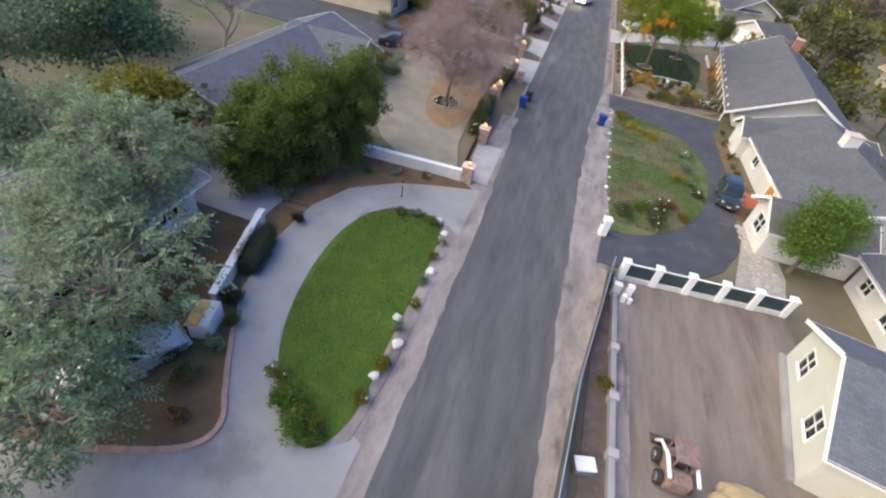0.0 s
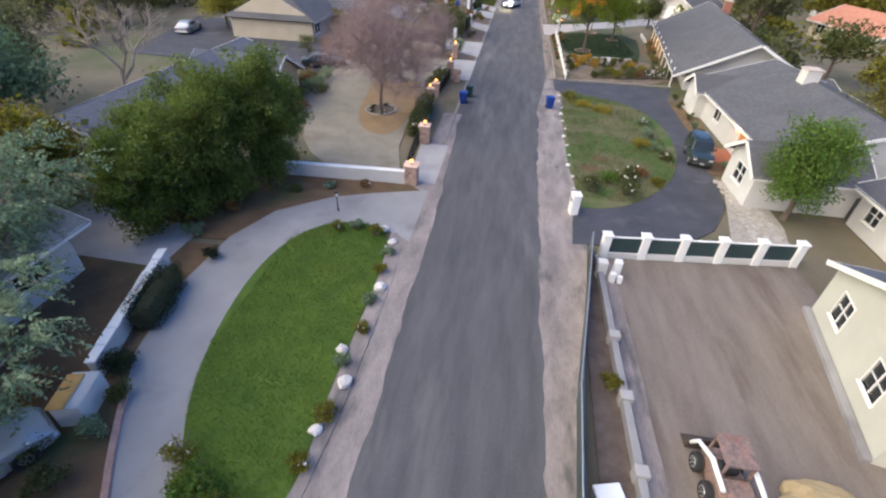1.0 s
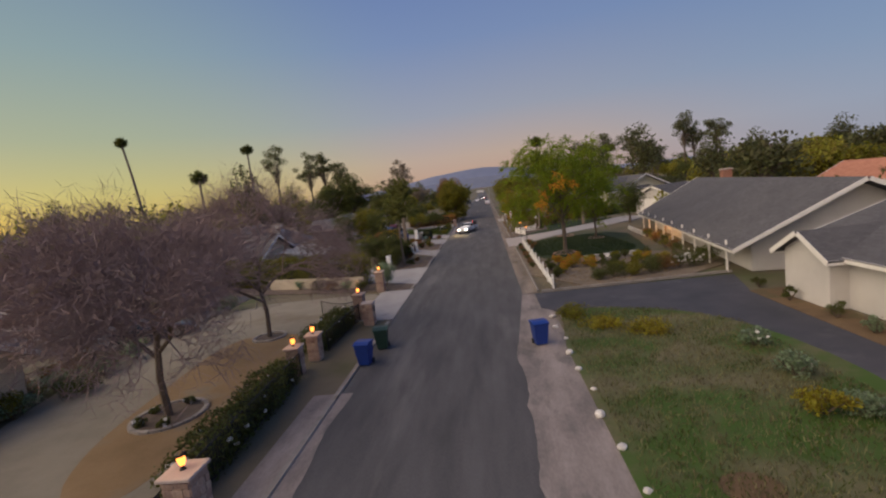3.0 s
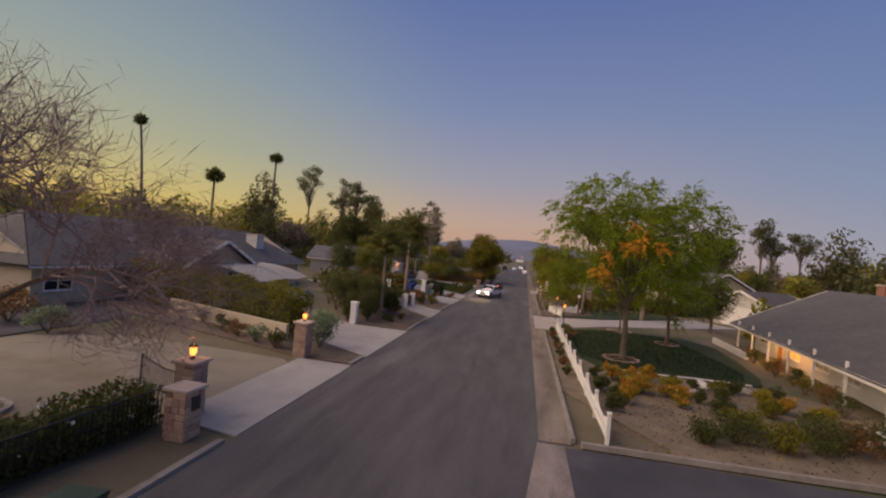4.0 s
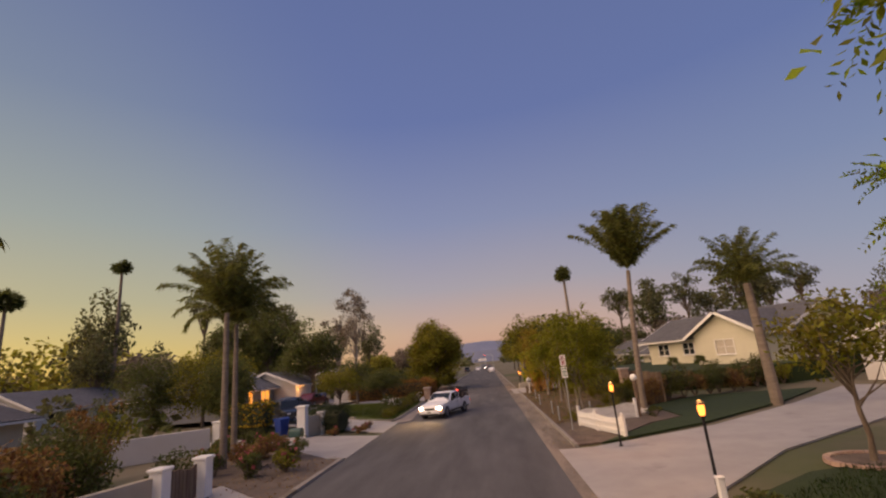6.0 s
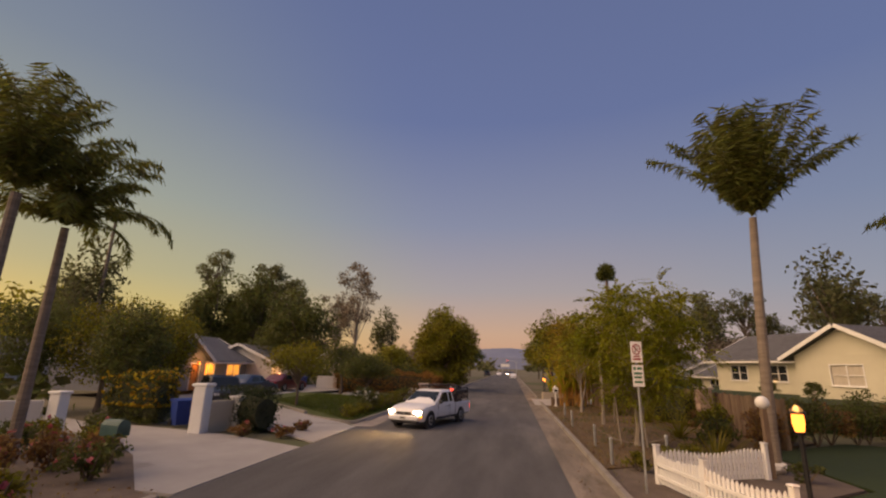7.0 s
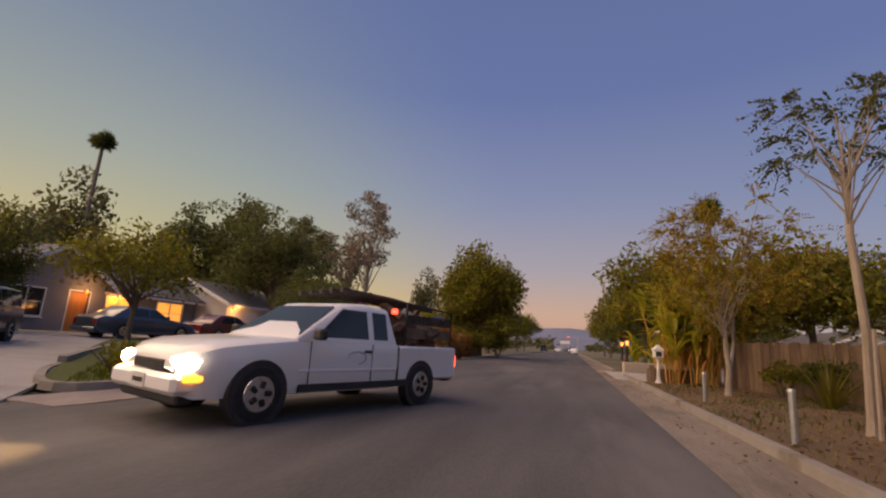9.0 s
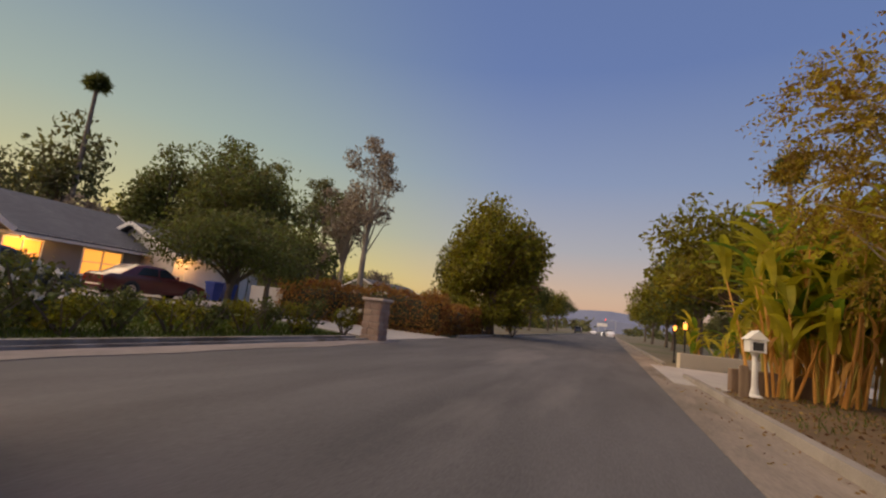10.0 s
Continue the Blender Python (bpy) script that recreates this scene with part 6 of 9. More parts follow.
# ---- first plot on the east side: building lot ----
sheet("building_lot", [(4.1, -6), (4.3, 24.9), (14.4, 26.1), (14.2, -6)], 0.006, M_LOT, "bare graded dirt lot with wheel marks", "ground")
sheet("trench", [(2.2, -6), (3.0, 20.0), (3.8, 25.6), (4.15, 25.0), (3.85, -6)], 0.012, M_SOIL, "strip of dark turned soil between fence and wall", "ground")
sheet("footing_strip", ragged(4.1, -6, 4.1, 24.5, 0.0, 2) + ragged(4.85, 24.5, 4.95, -6, 0.15, 6), 0.011, M_DIRT, "strip of pale dusty ground along a block wall", "ground", thick=0.03)
rw = thing("retaining_wall", 0, 0, 0, 0, "low grey block wall under construction", "wall")
part("footing", boxes((3.85, -6, -0.04, 4.12, 24.6, 0.42), bevel=0.02), M_CONCRETE, rw)
for k, yy in enumerate([23.4, 19.0, 16.0, 13.2, 10.4, 7.4]):
    part("pier", boxes((3.78, yy - 0.2, -0.04, 4.24, yy + 0.2, 0.55 + 0.4 * (k == 0)), bevel=0.03), M_STUCCO if k == 0 else M_SLAB, rw)
sf = thing("site_fence", 0, 0, 0, 0, "dark mesh site fence leaning along the verge", "fence")
pts = [(1.75, 4.0), (1.85, 10.0), (2.3, 15.8), (2.95, 20.0), (3.75, 25.4)]
for (xa, ya), (xb, yb) in zip(pts, pts[1:]):
    part("mesh_panel", tube(bmesh.new(), [(xa, ya, 0.55), (xb, yb, 0.55)], 0.02, 4), M_STEEL, sf)
    slab(sf, "mesh_panel", [(xa, ya, 0.03), (xb, yb, 0.03), (xb - 0.05, yb, 1.15), (xa - 0.05, ya, 1.15)], 0.015, M_FENCEGLASS)
    part("top_rail", tube(bmesh.new(), [(xa - 0.05, ya, 1.16), (xb - 0.05, yb, 1.16)], 0.03, 6), M_STEEL, sf)
for xa, ya in pts:
    part("post", tube(bmesh.new(), [(xa, ya, -0.05), (xa - 0.05, ya, 1.25)], 0.035, 8), M_STEEL, sf)
gf = thing("panel_fence", 0, 0, 0, 0, "white post fence with dark screens between", "fence")
gf.matrix_basis = pose(4.35, 25.1, 0, 0, 0, 7.0) @ pose(-4.35, -25.2, 0)
for k in range(6):
    xx = 4.35 + k * 1.98
    p = part("post", boxes((xx - 0.2, 25.0, -0.05, xx + 0.2, 25.4, 1.35), bevel=0.02), M_WHITE, gf)
    part("post_cap", boxes((xx - 0.25, 24.95, 1.35, xx + 0.25, 25.45, 1.45), bevel=0.02), M_WHITE, p)
    if k < 5:
        part("screen", boxes((xx + 0.2, 25.17, 0.32, xx + 1.78, 25.2, 1.2)), M_FENCEGLASS, gf)
        part("base_wall", boxes((xx + 0.2, 25.08, -0.05, xx + 1.78, 25.32, 0.3), bevel=0.01), M_STUCCO, gf)
        part("top_rail", boxes((xx + 0.2, 25.14, 1.2, xx + 1.78, 25.24, 1.27), bevel=0.01), M_WHITE, gf)
HR1 = thing("house", 13.45, 22.7, 0, -102, "cream house with dark paired windows and a blue-grey roof", "house")
wing(HR1, 0, 0, 7.8, 16, 2.6, 1.7, "y", 0.35, M_PALECREAM, M_ROOF2, front=[("w", 1.35, 1.1, 2.45, 2.25), ("w", 5.1, 1.1, 6.2, 2.25)])
wing(HR1, 7.8, 3.0, 10, 12, 2.6, 1.7, "y", 0.4, M_PALECREAM, M_ROOF2, front=[("w", 2.2, 1.0, 4.0, 2.2)])
part("porch_mat", boxes((8.2, 0.5, 0.0, 9.8, 2.6, 0.06), bevel=0.01), M_RED, HR1)
part("foundation", boxes((-0.05, -0.32, -0.02, 7.85, -0.03, 0.22), bevel=0.02), M_CONCRETE, HR1)

sk = thing("skid_steer", 6.45, 13.5, 0, 90, "small dusty skid-steer loader with white lift arms", "loader")
sk.matrix_basis = pose(6.45, 13.5, 0, 0, 0, 90) @ Matrix.Diagonal((0.82, 0.82, 0.86, 1))
part("chassis", boxes((-1.1, -0.55, 0.25, 0.9, 0.55, 0.95), bevel=0.06), M_LOADER, sk)
part("cab_frame", boxes((-0.5, -0.5, 0.95, -0.42, -0.42, 1.95), (-0.5, 0.42, 0.95, -0.42, 0.5, 1.95), (0.62, -0.5, 0.95, 0.7, -0.42, 1.9), (0.62, 0.42, 0.95, 0.7, 0.5, 1.9), (-0.55, -0.55, 1.92, 0.75, 0.55, 2.02)), M_LOADER, sk)
part("engine_cover", boxes((-1.25, -0.5, 0.6, -0.55, 0.5, 1.35), bevel=0.08), M_LOADER, sk)
part("seat", boxes((-0.2, -0.25, 0.95, 0.3, 0.25, 1.1), (-0.28, -0.25, 1.0, -0.18, 0.25, 1.5), bevel=0.03), M_PLASTIC, sk)
for s in (-1, 1):
    part("lift_arm", tube(bmesh.new(), [(-1.2, s * 0.68, 1.45), (0.0, s * 0.7, 1.5), (1.0, s * 0.7, 1.0), (1.35, s * 0.7, 0.4)], [0.09, 0.1, 0.09, 0.08], 6), M_WHITE, sk)
    for xx in (-0.65, 0.5):
        wheel(sk, xx, s * 0.72, 0.38, 0.26)
bm = bmesh.new()
loft(bm, [[(1.3, -0.85, 0.08), (1.3, 0.85, 0.08), (1.35, 0.85, 0.62), (1.35, -0.85, 0.62)], [(1.95, -0.85, 0.04), (1.95, 0.85, 0.04), (1.75, 0.85, 0.12), (1.75, -0.85, 0.12)]])
part("bucket", bm, M_SCRAP, sk)
bm = bmesh.new()
bmesh.ops.create_icosphere(bm, subdivisions=4, radius=1.0)
for v in bm.verts:
    k = 1 + 0.18 * noise.noise(v.co * 2.0) + 0.08 * noise.noise(v.co * 5.0)
    v.co = Vector((v.co.x * 1.35 * k, v.co.y * 1.2 * k, v.co.z * 0.75 * k - 0.1))
ob = tagged(part("sand_mound", bm, material("ochre_sand", (0.33, 0.25, 0.12), (0.45, 0.35, 0.19), 1.5, 0.95, bump=0.6, fine=20)), "heap of ochre sand on bare dirt", "sand pile")
ob.location = (9.4, 12.9, 0)
tb = thing("tool_box", 2.9, 12.3, 0, 15, "pale blue cooler box on turned soil", "box")
part("body", boxes((-0.4, -0.28, 0.0, 0.4, 0.28, 0.42), bevel=0.04), M_GREYWALL, tb)
part("lid", boxes((-0.43, -0.31, 0.42, 0.43, 0.31, 0.52), bevel=0.03), M_WHITE, tb)
shrub("weed", 3.6, 16.6, 0.6, 0.7, L_MID, "straggly green weed in the trench", 160, 500, 0.14)
tr = thing("trailer", 0.5, 8.2, 0, 92, "red-railed utility trailer at the roadside", "trailer")
part("bed", boxes((-1.6, -0.95, 0.5, 1.2, 0.95, 0.6), bevel=0.02), M_WOOD, tr)
for s in (-1, 1):
    part("side_board", boxes((-1.6, s * 0.95, 0.5, 1.2, s * 1.0, 0.95), bevel=0.01), M_RED, tr)
    wheel(tr, -0.2, s * 1.12, 0.32, 0.2)
part("headboard", boxes((1.2, -1.0, 0.5, 1.25, 1.0, 0.95), bevel=0.01), M_RED, tr)
part("tail_board", boxes((-1.65, -1.0, 0.5, -1.6, 1.0, 0.95), bevel=0.01), M_RED, tr)
rf = thing("stone_heap", 4.8, 23.6, 0, 0, "pale broken blocks stacked at the wall corner", "stone pile")
for k, (a, b, c, d) in enumerate([(0, 0, 0.35, 0.9), (-0.25, -0.5, 0.28, 0.5), (0.1, -0.55, 0.22, 0.4)]):
    part("block", boxes((a - c / 2, b - c / 2, -0.02, a + c / 2, b + c / 2, d), bevel=0.03), M_WHITE, rf)

# ---- second plot on the east side: garden, loop drive, white house ----
GARDEN = [(3.3, 29.9), (5.2, 30.0), (7.1, 31.1), (8.9, 32.9), (10.4, 35.3), (11.5, 38.4), (12.0, 41.6), (12.0, 45.0), (11.2, 48.4), (9.2, 51.0), (6.2, 52.4), (3.4, 52.8)]
sheet("driveway", [(2.9, 25.9), (5, 26.2), (9, 27.0), (11.2, 29.0), (12.8, 32.0), (13.4, 36.6), (14.0, 41.0), (14.1, 47.0), (14.2, 53.0), (15.4, 57.0), (11, 57.0), (3.1, 56.9), (3.1, 53.4), (4.8, 51.6), (4.8, 31.2), (3.2, 29.7)], 0.016, M_ASPHALT2, "dark asphalt loop driveway", "driveway")
sheet("garden_bed", GARDEN, 0.03, M_GARDEN, "patchy dry garden inside a loop drive", "garden", rounds=1)
sheet("cobble_strip", [(11.6, 27.2), (14.3, 26.0), (15.4, 30.0), (15.5, 36.0), (14.2, 37.2), (12.9, 32.2)], 0.026, material("cobbles", (0.22, 0.20, 0.17), (0.42, 0.39, 0.34), 1.2, 0.95, bump=1.0, fine=7.0, fine_mix=0.7), "strip of pale cobbles beside the drive", "ground")
def cobble_field(name, x0, x1, y0, y1, n, label):
    rngc = random.Random(6)
    bm = bmesh.new()
    for k in range(n):
        r = rngc.uniform(0.07, 0.14)
        bmesh.ops.create_icosphere(bm, subdivisions=1, radius=r, matrix=Matrix.LocRotScale((rngc.uniform(x0, x1), rngc.uniform(y0, y1), 0.03), None, (1.2, 1.0, 0.6)))
    return tagged(part(name, bm, M_ROCKDARK), label, "cobbles", kind="stuff")


cobble_field("cobbles", 13.2, 14.9, 28.2, 35.6, 420, "loose rounded cobbles beside the drive")
sheet("planting_bed", [(13.2, 36.6), (15.2, 36.2), (15.9, 53), (14.1, 53), (14.0, 47), (13.9, 41)], 0.03, M_LEAFLITTER, "bare foundation bed along a white house", "bed")
for a, b, r in ((5.4, 37.4, 0.95), (4.5, 35.6, 1.0)):
    sheet("bare_patch", [(a + 0.3 + 0.75 * r * math.cos(k * 0.628), b + 0.6 * r * math.sin(k * 0.628)) for k in range(10)], 0.036, M_LEAFLITTER, "dark bare patch in a dry garden", "ground", thick=0.02, rounds=1)
for i in range(12):
    rock("border_rock", 3.42 + 0.12 * math.sin(i * 2.3), 32.2 + i * 1.75, 0.10 + 0.03 * (i % 3), M_ROCK, "pale rounded stone marking the garden edge", 200 + i, "pale border stones")
for i, (a, b, r, h, m, fl) in enumerate([(4.4, 32.0, 1.1, 1.35, L_DARK, 4), (6.7, 32.1, 1.05, 1.2, L_DARK, 7), (5.8, 33.6, 0.95, 0.8, L_BRIGHT, 0), (7.3, 34.4, 1.0, 0.95, L_DARK, 9), (9.0, 34.0, 0.6, 0.6, L_MID, 0), (10.5, 38.2, 0.75, 0.8, L_DARK, 6), (9.1, 40.2, 0.8, 0.8, L_YELLOW, 0), (10.0, 40.0, 0.7, 0.75, L_OLIVE, 5), (9.9, 42.6, 0.8, 0.9, L_OLIVE, 8), (10.2, 45.4, 0.7, 0.8, L_OLIVE, 8), (7.1, 47.9, 1.4, 0.5, L_YELLOW, 0), (5.4, 49.2, 1.2, 0.45, L_YELLOW, 0), (4.4, 51.0, 1.2, 0.7, L_MID, 0), (6.2, 34.2, 0.6, 0.6, L_MID, 4), (8.2, 35.4, 0.7, 0.5, L_RUSSET, 3)]):
    shrub("garden_shrub", a, b, r, h, m, "dark rose bush with pale blooms" if fl else "rounded low garden shrub", 220 + i, int(700 + 500 * r), 0.11, flowers=M_FLOWER if fl else None, n_flowers=fl)
for i, (a, b) in enumerate([(14.6, 44.2), (14.6, 45.6), (14.7, 47.6), (14.6, 42.4), (14.7, 50.6), (14.6, 37.6), (15.0, 53.6)]):
    shrub("foundation_shrub", a, b, 0.5, 0.7 + 0.2 * (i % 2), [L_DARK, L_OLIVE][i % 2], "small dark shrub against a white wall", 240 + i, 420, 0.1)
mbx = thing("mailbox_pillar", 3.15, 29.2, 0, 10, "white rendered mailbox pillar with a dark opening", "mailbox")
part("pillar", boxes((-0.25, -0.28, -0.03, 0.25, 0.28, 1.25), bevel=0.04), M_WHITE, mbx)
part("letter_box_door", boxes((-0.262, -0.13, 0.8, -0.251, 0.13, 1.02), bevel=0.004), M_PLASTIC, mbx)
part("cap", boxes((-0.29, -0.32, 1.25, 0.29, 0.32, 1.32), bevel=0.025), M_WHITE, mbx)
wheelie_bin("wheelie_bin", 2.35, 47.6, 12, M_BINBLUE, "blue wheelie bin with closed lid at the kerb")
wheelie_bin("wheelie_bin", -5.55, 46.9, -8, M_BINBLUE, "blue wheelie bin with closed lid at the kerb")
wheelie_bin("wheelie_bin", -5.2, 48.9, 5, M_BINGREEN, "dark green wheelie bin at the kerb")
suv = car("parked_suv", 0, 0, 0, "dark green boxy off-road wagon parked on the drive", P_GREEN, "suv")
suv.matrix_basis = pose(13.0, 39.1, 0.016, 0, 0, -98) @ Matrix.Diagonal((0.8, 0.86, 0.87, 1))
M_ENTRYBRICK = material("entry_brick", (0.24, 0.09, 0.05), (0.34, 0.14, 0.08), 4.0, 0.85, bump=0.3)
HR2 = thing("house", 15.2, 52.2, 0, -90, "long low white house with grey shingle roof", "house")
wing(HR2, 0.0, 0.8, 17.0, 12.2, 2.4, 2.05, "x", 0.5, M_STUCCO, M_ROOF, front=[("w", 6.2, 1.0, 7.4, 1.85), ("d", 11.6, 0, 12.8, 2.1), ("w", 14.0, 1.0, 15.4, 1.9)])
wing(HR2, 0.5, 0.0, 3.0, 5, 2.4, 0.9, "y", 0.4, M_STUCCO, M_ROOF)
wing(HR2, 16.2, -1.4, 3.8, 6, 2.4, 1.1, "y", 0.45, M_STUCCO, M_ROOF, front=[("w", 1.2, 0.9, 2.5, 2.0)])
wing(HR2, -3.0, 8.0, 3.6, 4.6, 2.4, 0.5, "y", 0.3, M_STUCCO, M_ROOF)
chimney(HR2, 6.2, 6.6, 3.4, 5.35, M_STUCCO, 1.1)
part("entry_paving", boxes((10.6, -1.6, -0.03, 13.4, 0.78, 0.035), bevel=0.01), M_ENTRYBRICK, HR2)
part("porch_lamp", tube(bmesh.new(), [(11.2, 0.66, 1.7), (11.2, 0.66, 1.8), (11.2, 0.66, 1.9)], [0.03, 0.06, 0.03], 8), G_WARM, HR2)
HR2b = thing("outbuilding", 19.5, 31.5, 0, -90, "white garden room with a grey roof beside a pool", "house")
wing(HR2b, 0, 0, 6.5, 7, 2.4, 1.3, "x", 0.5, M_STUCCO, M_ROOF, front=[("w", 1.0, 0.9, 2.0, 2.0), ("w", 4.0, 0.9, 5.0, 2.0)], left=[("w", 2, 0.9, 3.4, 2.0)])
sheet("pool", [(28.5, 28), (34, 28), (34, 36), (28.5, 36)], 0.01, M_POOL, "turquoise swimming pool behind a house", "pool", thick=0.04)
point_light("porch_light", 15.1, 40.3, 2.2, 30)
for i, (a, b, h, r) in enumerate([(30.5, 40.5, 8.5, 4.4), (34.0, 47.5, 9.5, 4.8), (37.5, 54.0, 9.0, 4.6), (33.0, 33.0, 8.0, 4.2), (41.0, 43.0, 10.0, 5.0)]):
    tree("backyard_tree", a, b, h, r, h * 0.85, [L_MID, L_DARK, L_BRIGHT][i % 3], None, "broad green tree behind a white house", seed=930 + i, trunk_r=0.24, n_clumps=110, per=90, size=0.3, low=-0.95, spread=0.9)
tree("garden_tree", 15.9, 31.3, 6.9, 2.3, 6.3, L_BRIGHT, None, "bright green round-crowned garden tree", seed=250, trunk_r=0.16, n_clumps=150, per=110, size=0.17, low=-0.95)
tree("garden_tree", 26.5, 41.5, 6.5, 3.6, 5.0, L_MID, None, "broad green garden tree behind a roof", seed=251, trunk_r=0.2, n_clumps=60, per=70, size=0.24)
tree("garden_tree", 28.0, 35.0, 6.0, 3.4, 4.8, L_DARK, None, "broad green garden tree behind a roof", seed=252, trunk_r=0.2, n_clumps=60, per=70, size=0.24)

# ---- third plot on the east side: picket fence, lawn, big tree, porch house ----
for i, (a, b, r, h, m) in enumerate([(7.8, 59.2, 0.7, 0.8, L_DARK), (8.9, 59.6, 0.85, 1.0, L_DARK), (10.2, 59.4, 0.8, 0.9, L_MID), (11.4, 59.8, 0.95, 1.1, L_DARK), (12.6, 60.2, 0.9, 1.0, L_RUSSET), (13.6, 60.4, 0.9, 1.15, L_DARK), (14.8, 60.8, 1.0, 1.2, L_DARK), (9.6, 60.8, 0.7, 0.8, L_MID), (12.0, 61.2, 0.8, 0.9, L_DARK), (16.0, 61.4, 1.0, 1.2, L_DARK)]):
    shrub("front_shrub", a, b, r * 1.3, h * 1.1, m, "dark bushy shrub with white flower heads" if i in (5, 6) else "dark bushy shrub beside the drive edging", 660 + i, 1500, 0.1, flowers=M_FLOWER if i in (5, 6) else None, n_flowers=26, fsize=0.15)
ribbon("drive_edging", [(3.6, 57.15), (9, 57.3), (15.6, 57.6)], 0.16, 0.0, 0.16, M_KERB, "low concrete edging beside the drive")
sheet("planting_bed", [(3.5, 57.4), (16, 58), (17, 66), (13, 69.2), (9, 68.9), (7.4, 68.4), (5.2, 71), (4.6, 80), (3.5, 80)], 0.028, M_BORDER, "dry tan planting border with stones", "bed", rounds=1)
sheet("lawn", [(4.9, 81.5), (4.8, 71.5), (6.0, 68.4), (7.4, 67.8), (9.2, 68.4), (11, 68.6), (13.8, 68.4), (15.2, 72), (16.6, 84.0), (9.0, 84.5)], 0.05, M_LAWNSHADE, "front lawn in green darkened for shade", "lawn", rounds=1)
for i, (a, b, r, m) in enumerate([(6.14, 66.0, 0.45, 1), (7.86, 66.6, 0.45, 1), (6.9, 64.3, 0.72, 1), (8.6, 65.5, 0.6, 2), (10.75, 66.1, 0.55, 2), (9.6, 62.6, 0.7, 2), (12.4, 65.6, 0.6, 2), (6.0, 62.4, 0.4, 1), (5.2, 64.0, 0.5, 2), (13.6, 63.4, 0.8, 2), (11.6, 63.2, 0.7, 2), (5.3, 61.2, 0.5, 2)]):
    shrub("marigold_bush" if m == 1 else "border_shrub", a, b, r * (1.35 if m == 1 else 1), 0.95 if m == 1 else 0.75, L_YELLOW if m == 1 else [L_YELLOW, L_MID, L_DARK][i % 3], "rounded bush of orange-yellow flowers" if m == 1 else "low green border shrub", 270 + i, 1900, 0.085, flowers=M_FLOWERORANGE if m == 1 else None, n_flowers=150, fsize=0.085)
for i, (a, b) in enumerate([(7.3, 65.3), (9.5, 65.1), (10.3, 66.9), (12.4, 67.0)]):
    rock("border_rock", a, b, 0.28 + 0.06 * (i % 3), [M_ROCK, M_ROCKDARK][i % 2], "weathered stone in a flower border", 290 + i, "border stones")


def picket_fence(name, line, h, gap, label, wave=0.0, period=2.4):
    t = thing(name, 0, 0, 0, 0, label, "fence")
    shape = {}
    d = 0.0
    for (xa, ya), (xb, yb) in zip(line, line[1:]):
        length = math.hypot(xb - xa, yb - ya)
        a = math.degrees(math.atan2(yb - ya, xb - xa))
        n = int(length / gap)
        for k in range(n):
            u = (k + 0.5) / n
            s = (d + length * u) / period
            hh = round(h - wave * math.sin(math.pi * (s % 1.0)), 2)
            if hh not in shape:
                bm = bmesh.new()
                w, e = gap * 0.36, 0.012
                prof = [(-w, 0.06), (w, 0.06), (w, hh - 0.07), (0, hh), (-w, hh - 0.07)]
                lo, hi = [bm.verts.new((x, -e, z)) for x, z in prof], [bm.verts.new((x, e, z)) for x, z in prof]
                bm.faces.new(lo), bm.faces.new(hi[::-1])
                for i in range(5):
                    bm.faces.new((lo[i], hi[i], hi[(i + 1) % 5], lo[(i + 1) % 5]))
                bmesh.ops.recalc_face_normals(bm, faces=bm.faces)
                me = bpy.data.meshes.new("picket")
                bm.to_mesh(me)
                bm.free()
                me.materials.append(M_WHITE)
                shape[hh] = me
            ob = new("picket", shape[hh])
            ob.parent = t
            ob.matrix_basis = pose(xa + (xb - xa) * u, ya + (yb - ya) * u, 0, 0, 0, a)
        m = pose(xa, ya, 0, 0, 0, a)
        for z in (0.18, h * 0.55):
            r = part("rail", boxes((0, 0.014, z, length, 0.05, z + 0.07)), M_WHITE, t)
            r.matrix_basis = m
        np_ = max(1, round(length / period))
        for k in range(np_ + 1):
            p = part("post", boxes((-0.06, -0.06, -0.05, 0.06, 0.06, h + 0.08), bevel=0.012), M_WHITE, t)
            p.matrix_basis = m @ pose(length * k / np_, 0, 0)
            c = part("post_cap", boxes((-0.08, -0.08, h + 0.08, 0.08, 0.08, h + 0.12), bevel=0.02), M_WHITE, p)
        d += length
    return t


picket_fence("picket_fence", [(4.45, 57.8), (4.4, 80.3)], 0.85, 0.115, "white picket fence with scalloped top along the verge", 0.28)
for i in range(7):
    shrub("fence_shrub", 3.95, 66.0 + i * 2.2, 0.4 + 0.08 * (i % 2), 0.5, [L_DARK, L_RUSSET][i % 2], "small dark shrub beside a picket fence", 300 + i, 420, 0.09)
for i in range(4):
    shrub("fence_shrub", 5.1, 76.5 + i * 1.3, 0.6, 0.75, [L_RUSSET, L_DARK][i % 2], "rounded bronze shrub inside a picket fence", 310 + i, 600, 0.09)
for i, (a, b, r) in enumerate([(5.3, 66.4, 0.42), (8.1, 64.3, 0.45), (9.75, 66.25, 0.42), (11.7, 66.6, 0.5), (8.2, 63.0, 0.6), (6.4, 65.0, 0.4), (9.0, 66.9, 0.35), (12.6, 64.2, 0.6), (10.4, 64.6, 0.55), (9.2, 64.0, 0.5), (7.2, 67.2, 0.4), (13.4, 66.4, 0.5), (5.6, 62.9, 0.45)]):
    shrub("border_shrub", a, b, r, r * 1.5, [L_DARK, L_YELLOW, L_DARK][i % 3], "bushy green shrub in a flower border", 680 + i, 1100, 0.09, flowers=M_FLOWERORANGE if i % 3 == 1 else None, n_flowers=90, fsize=0.09)
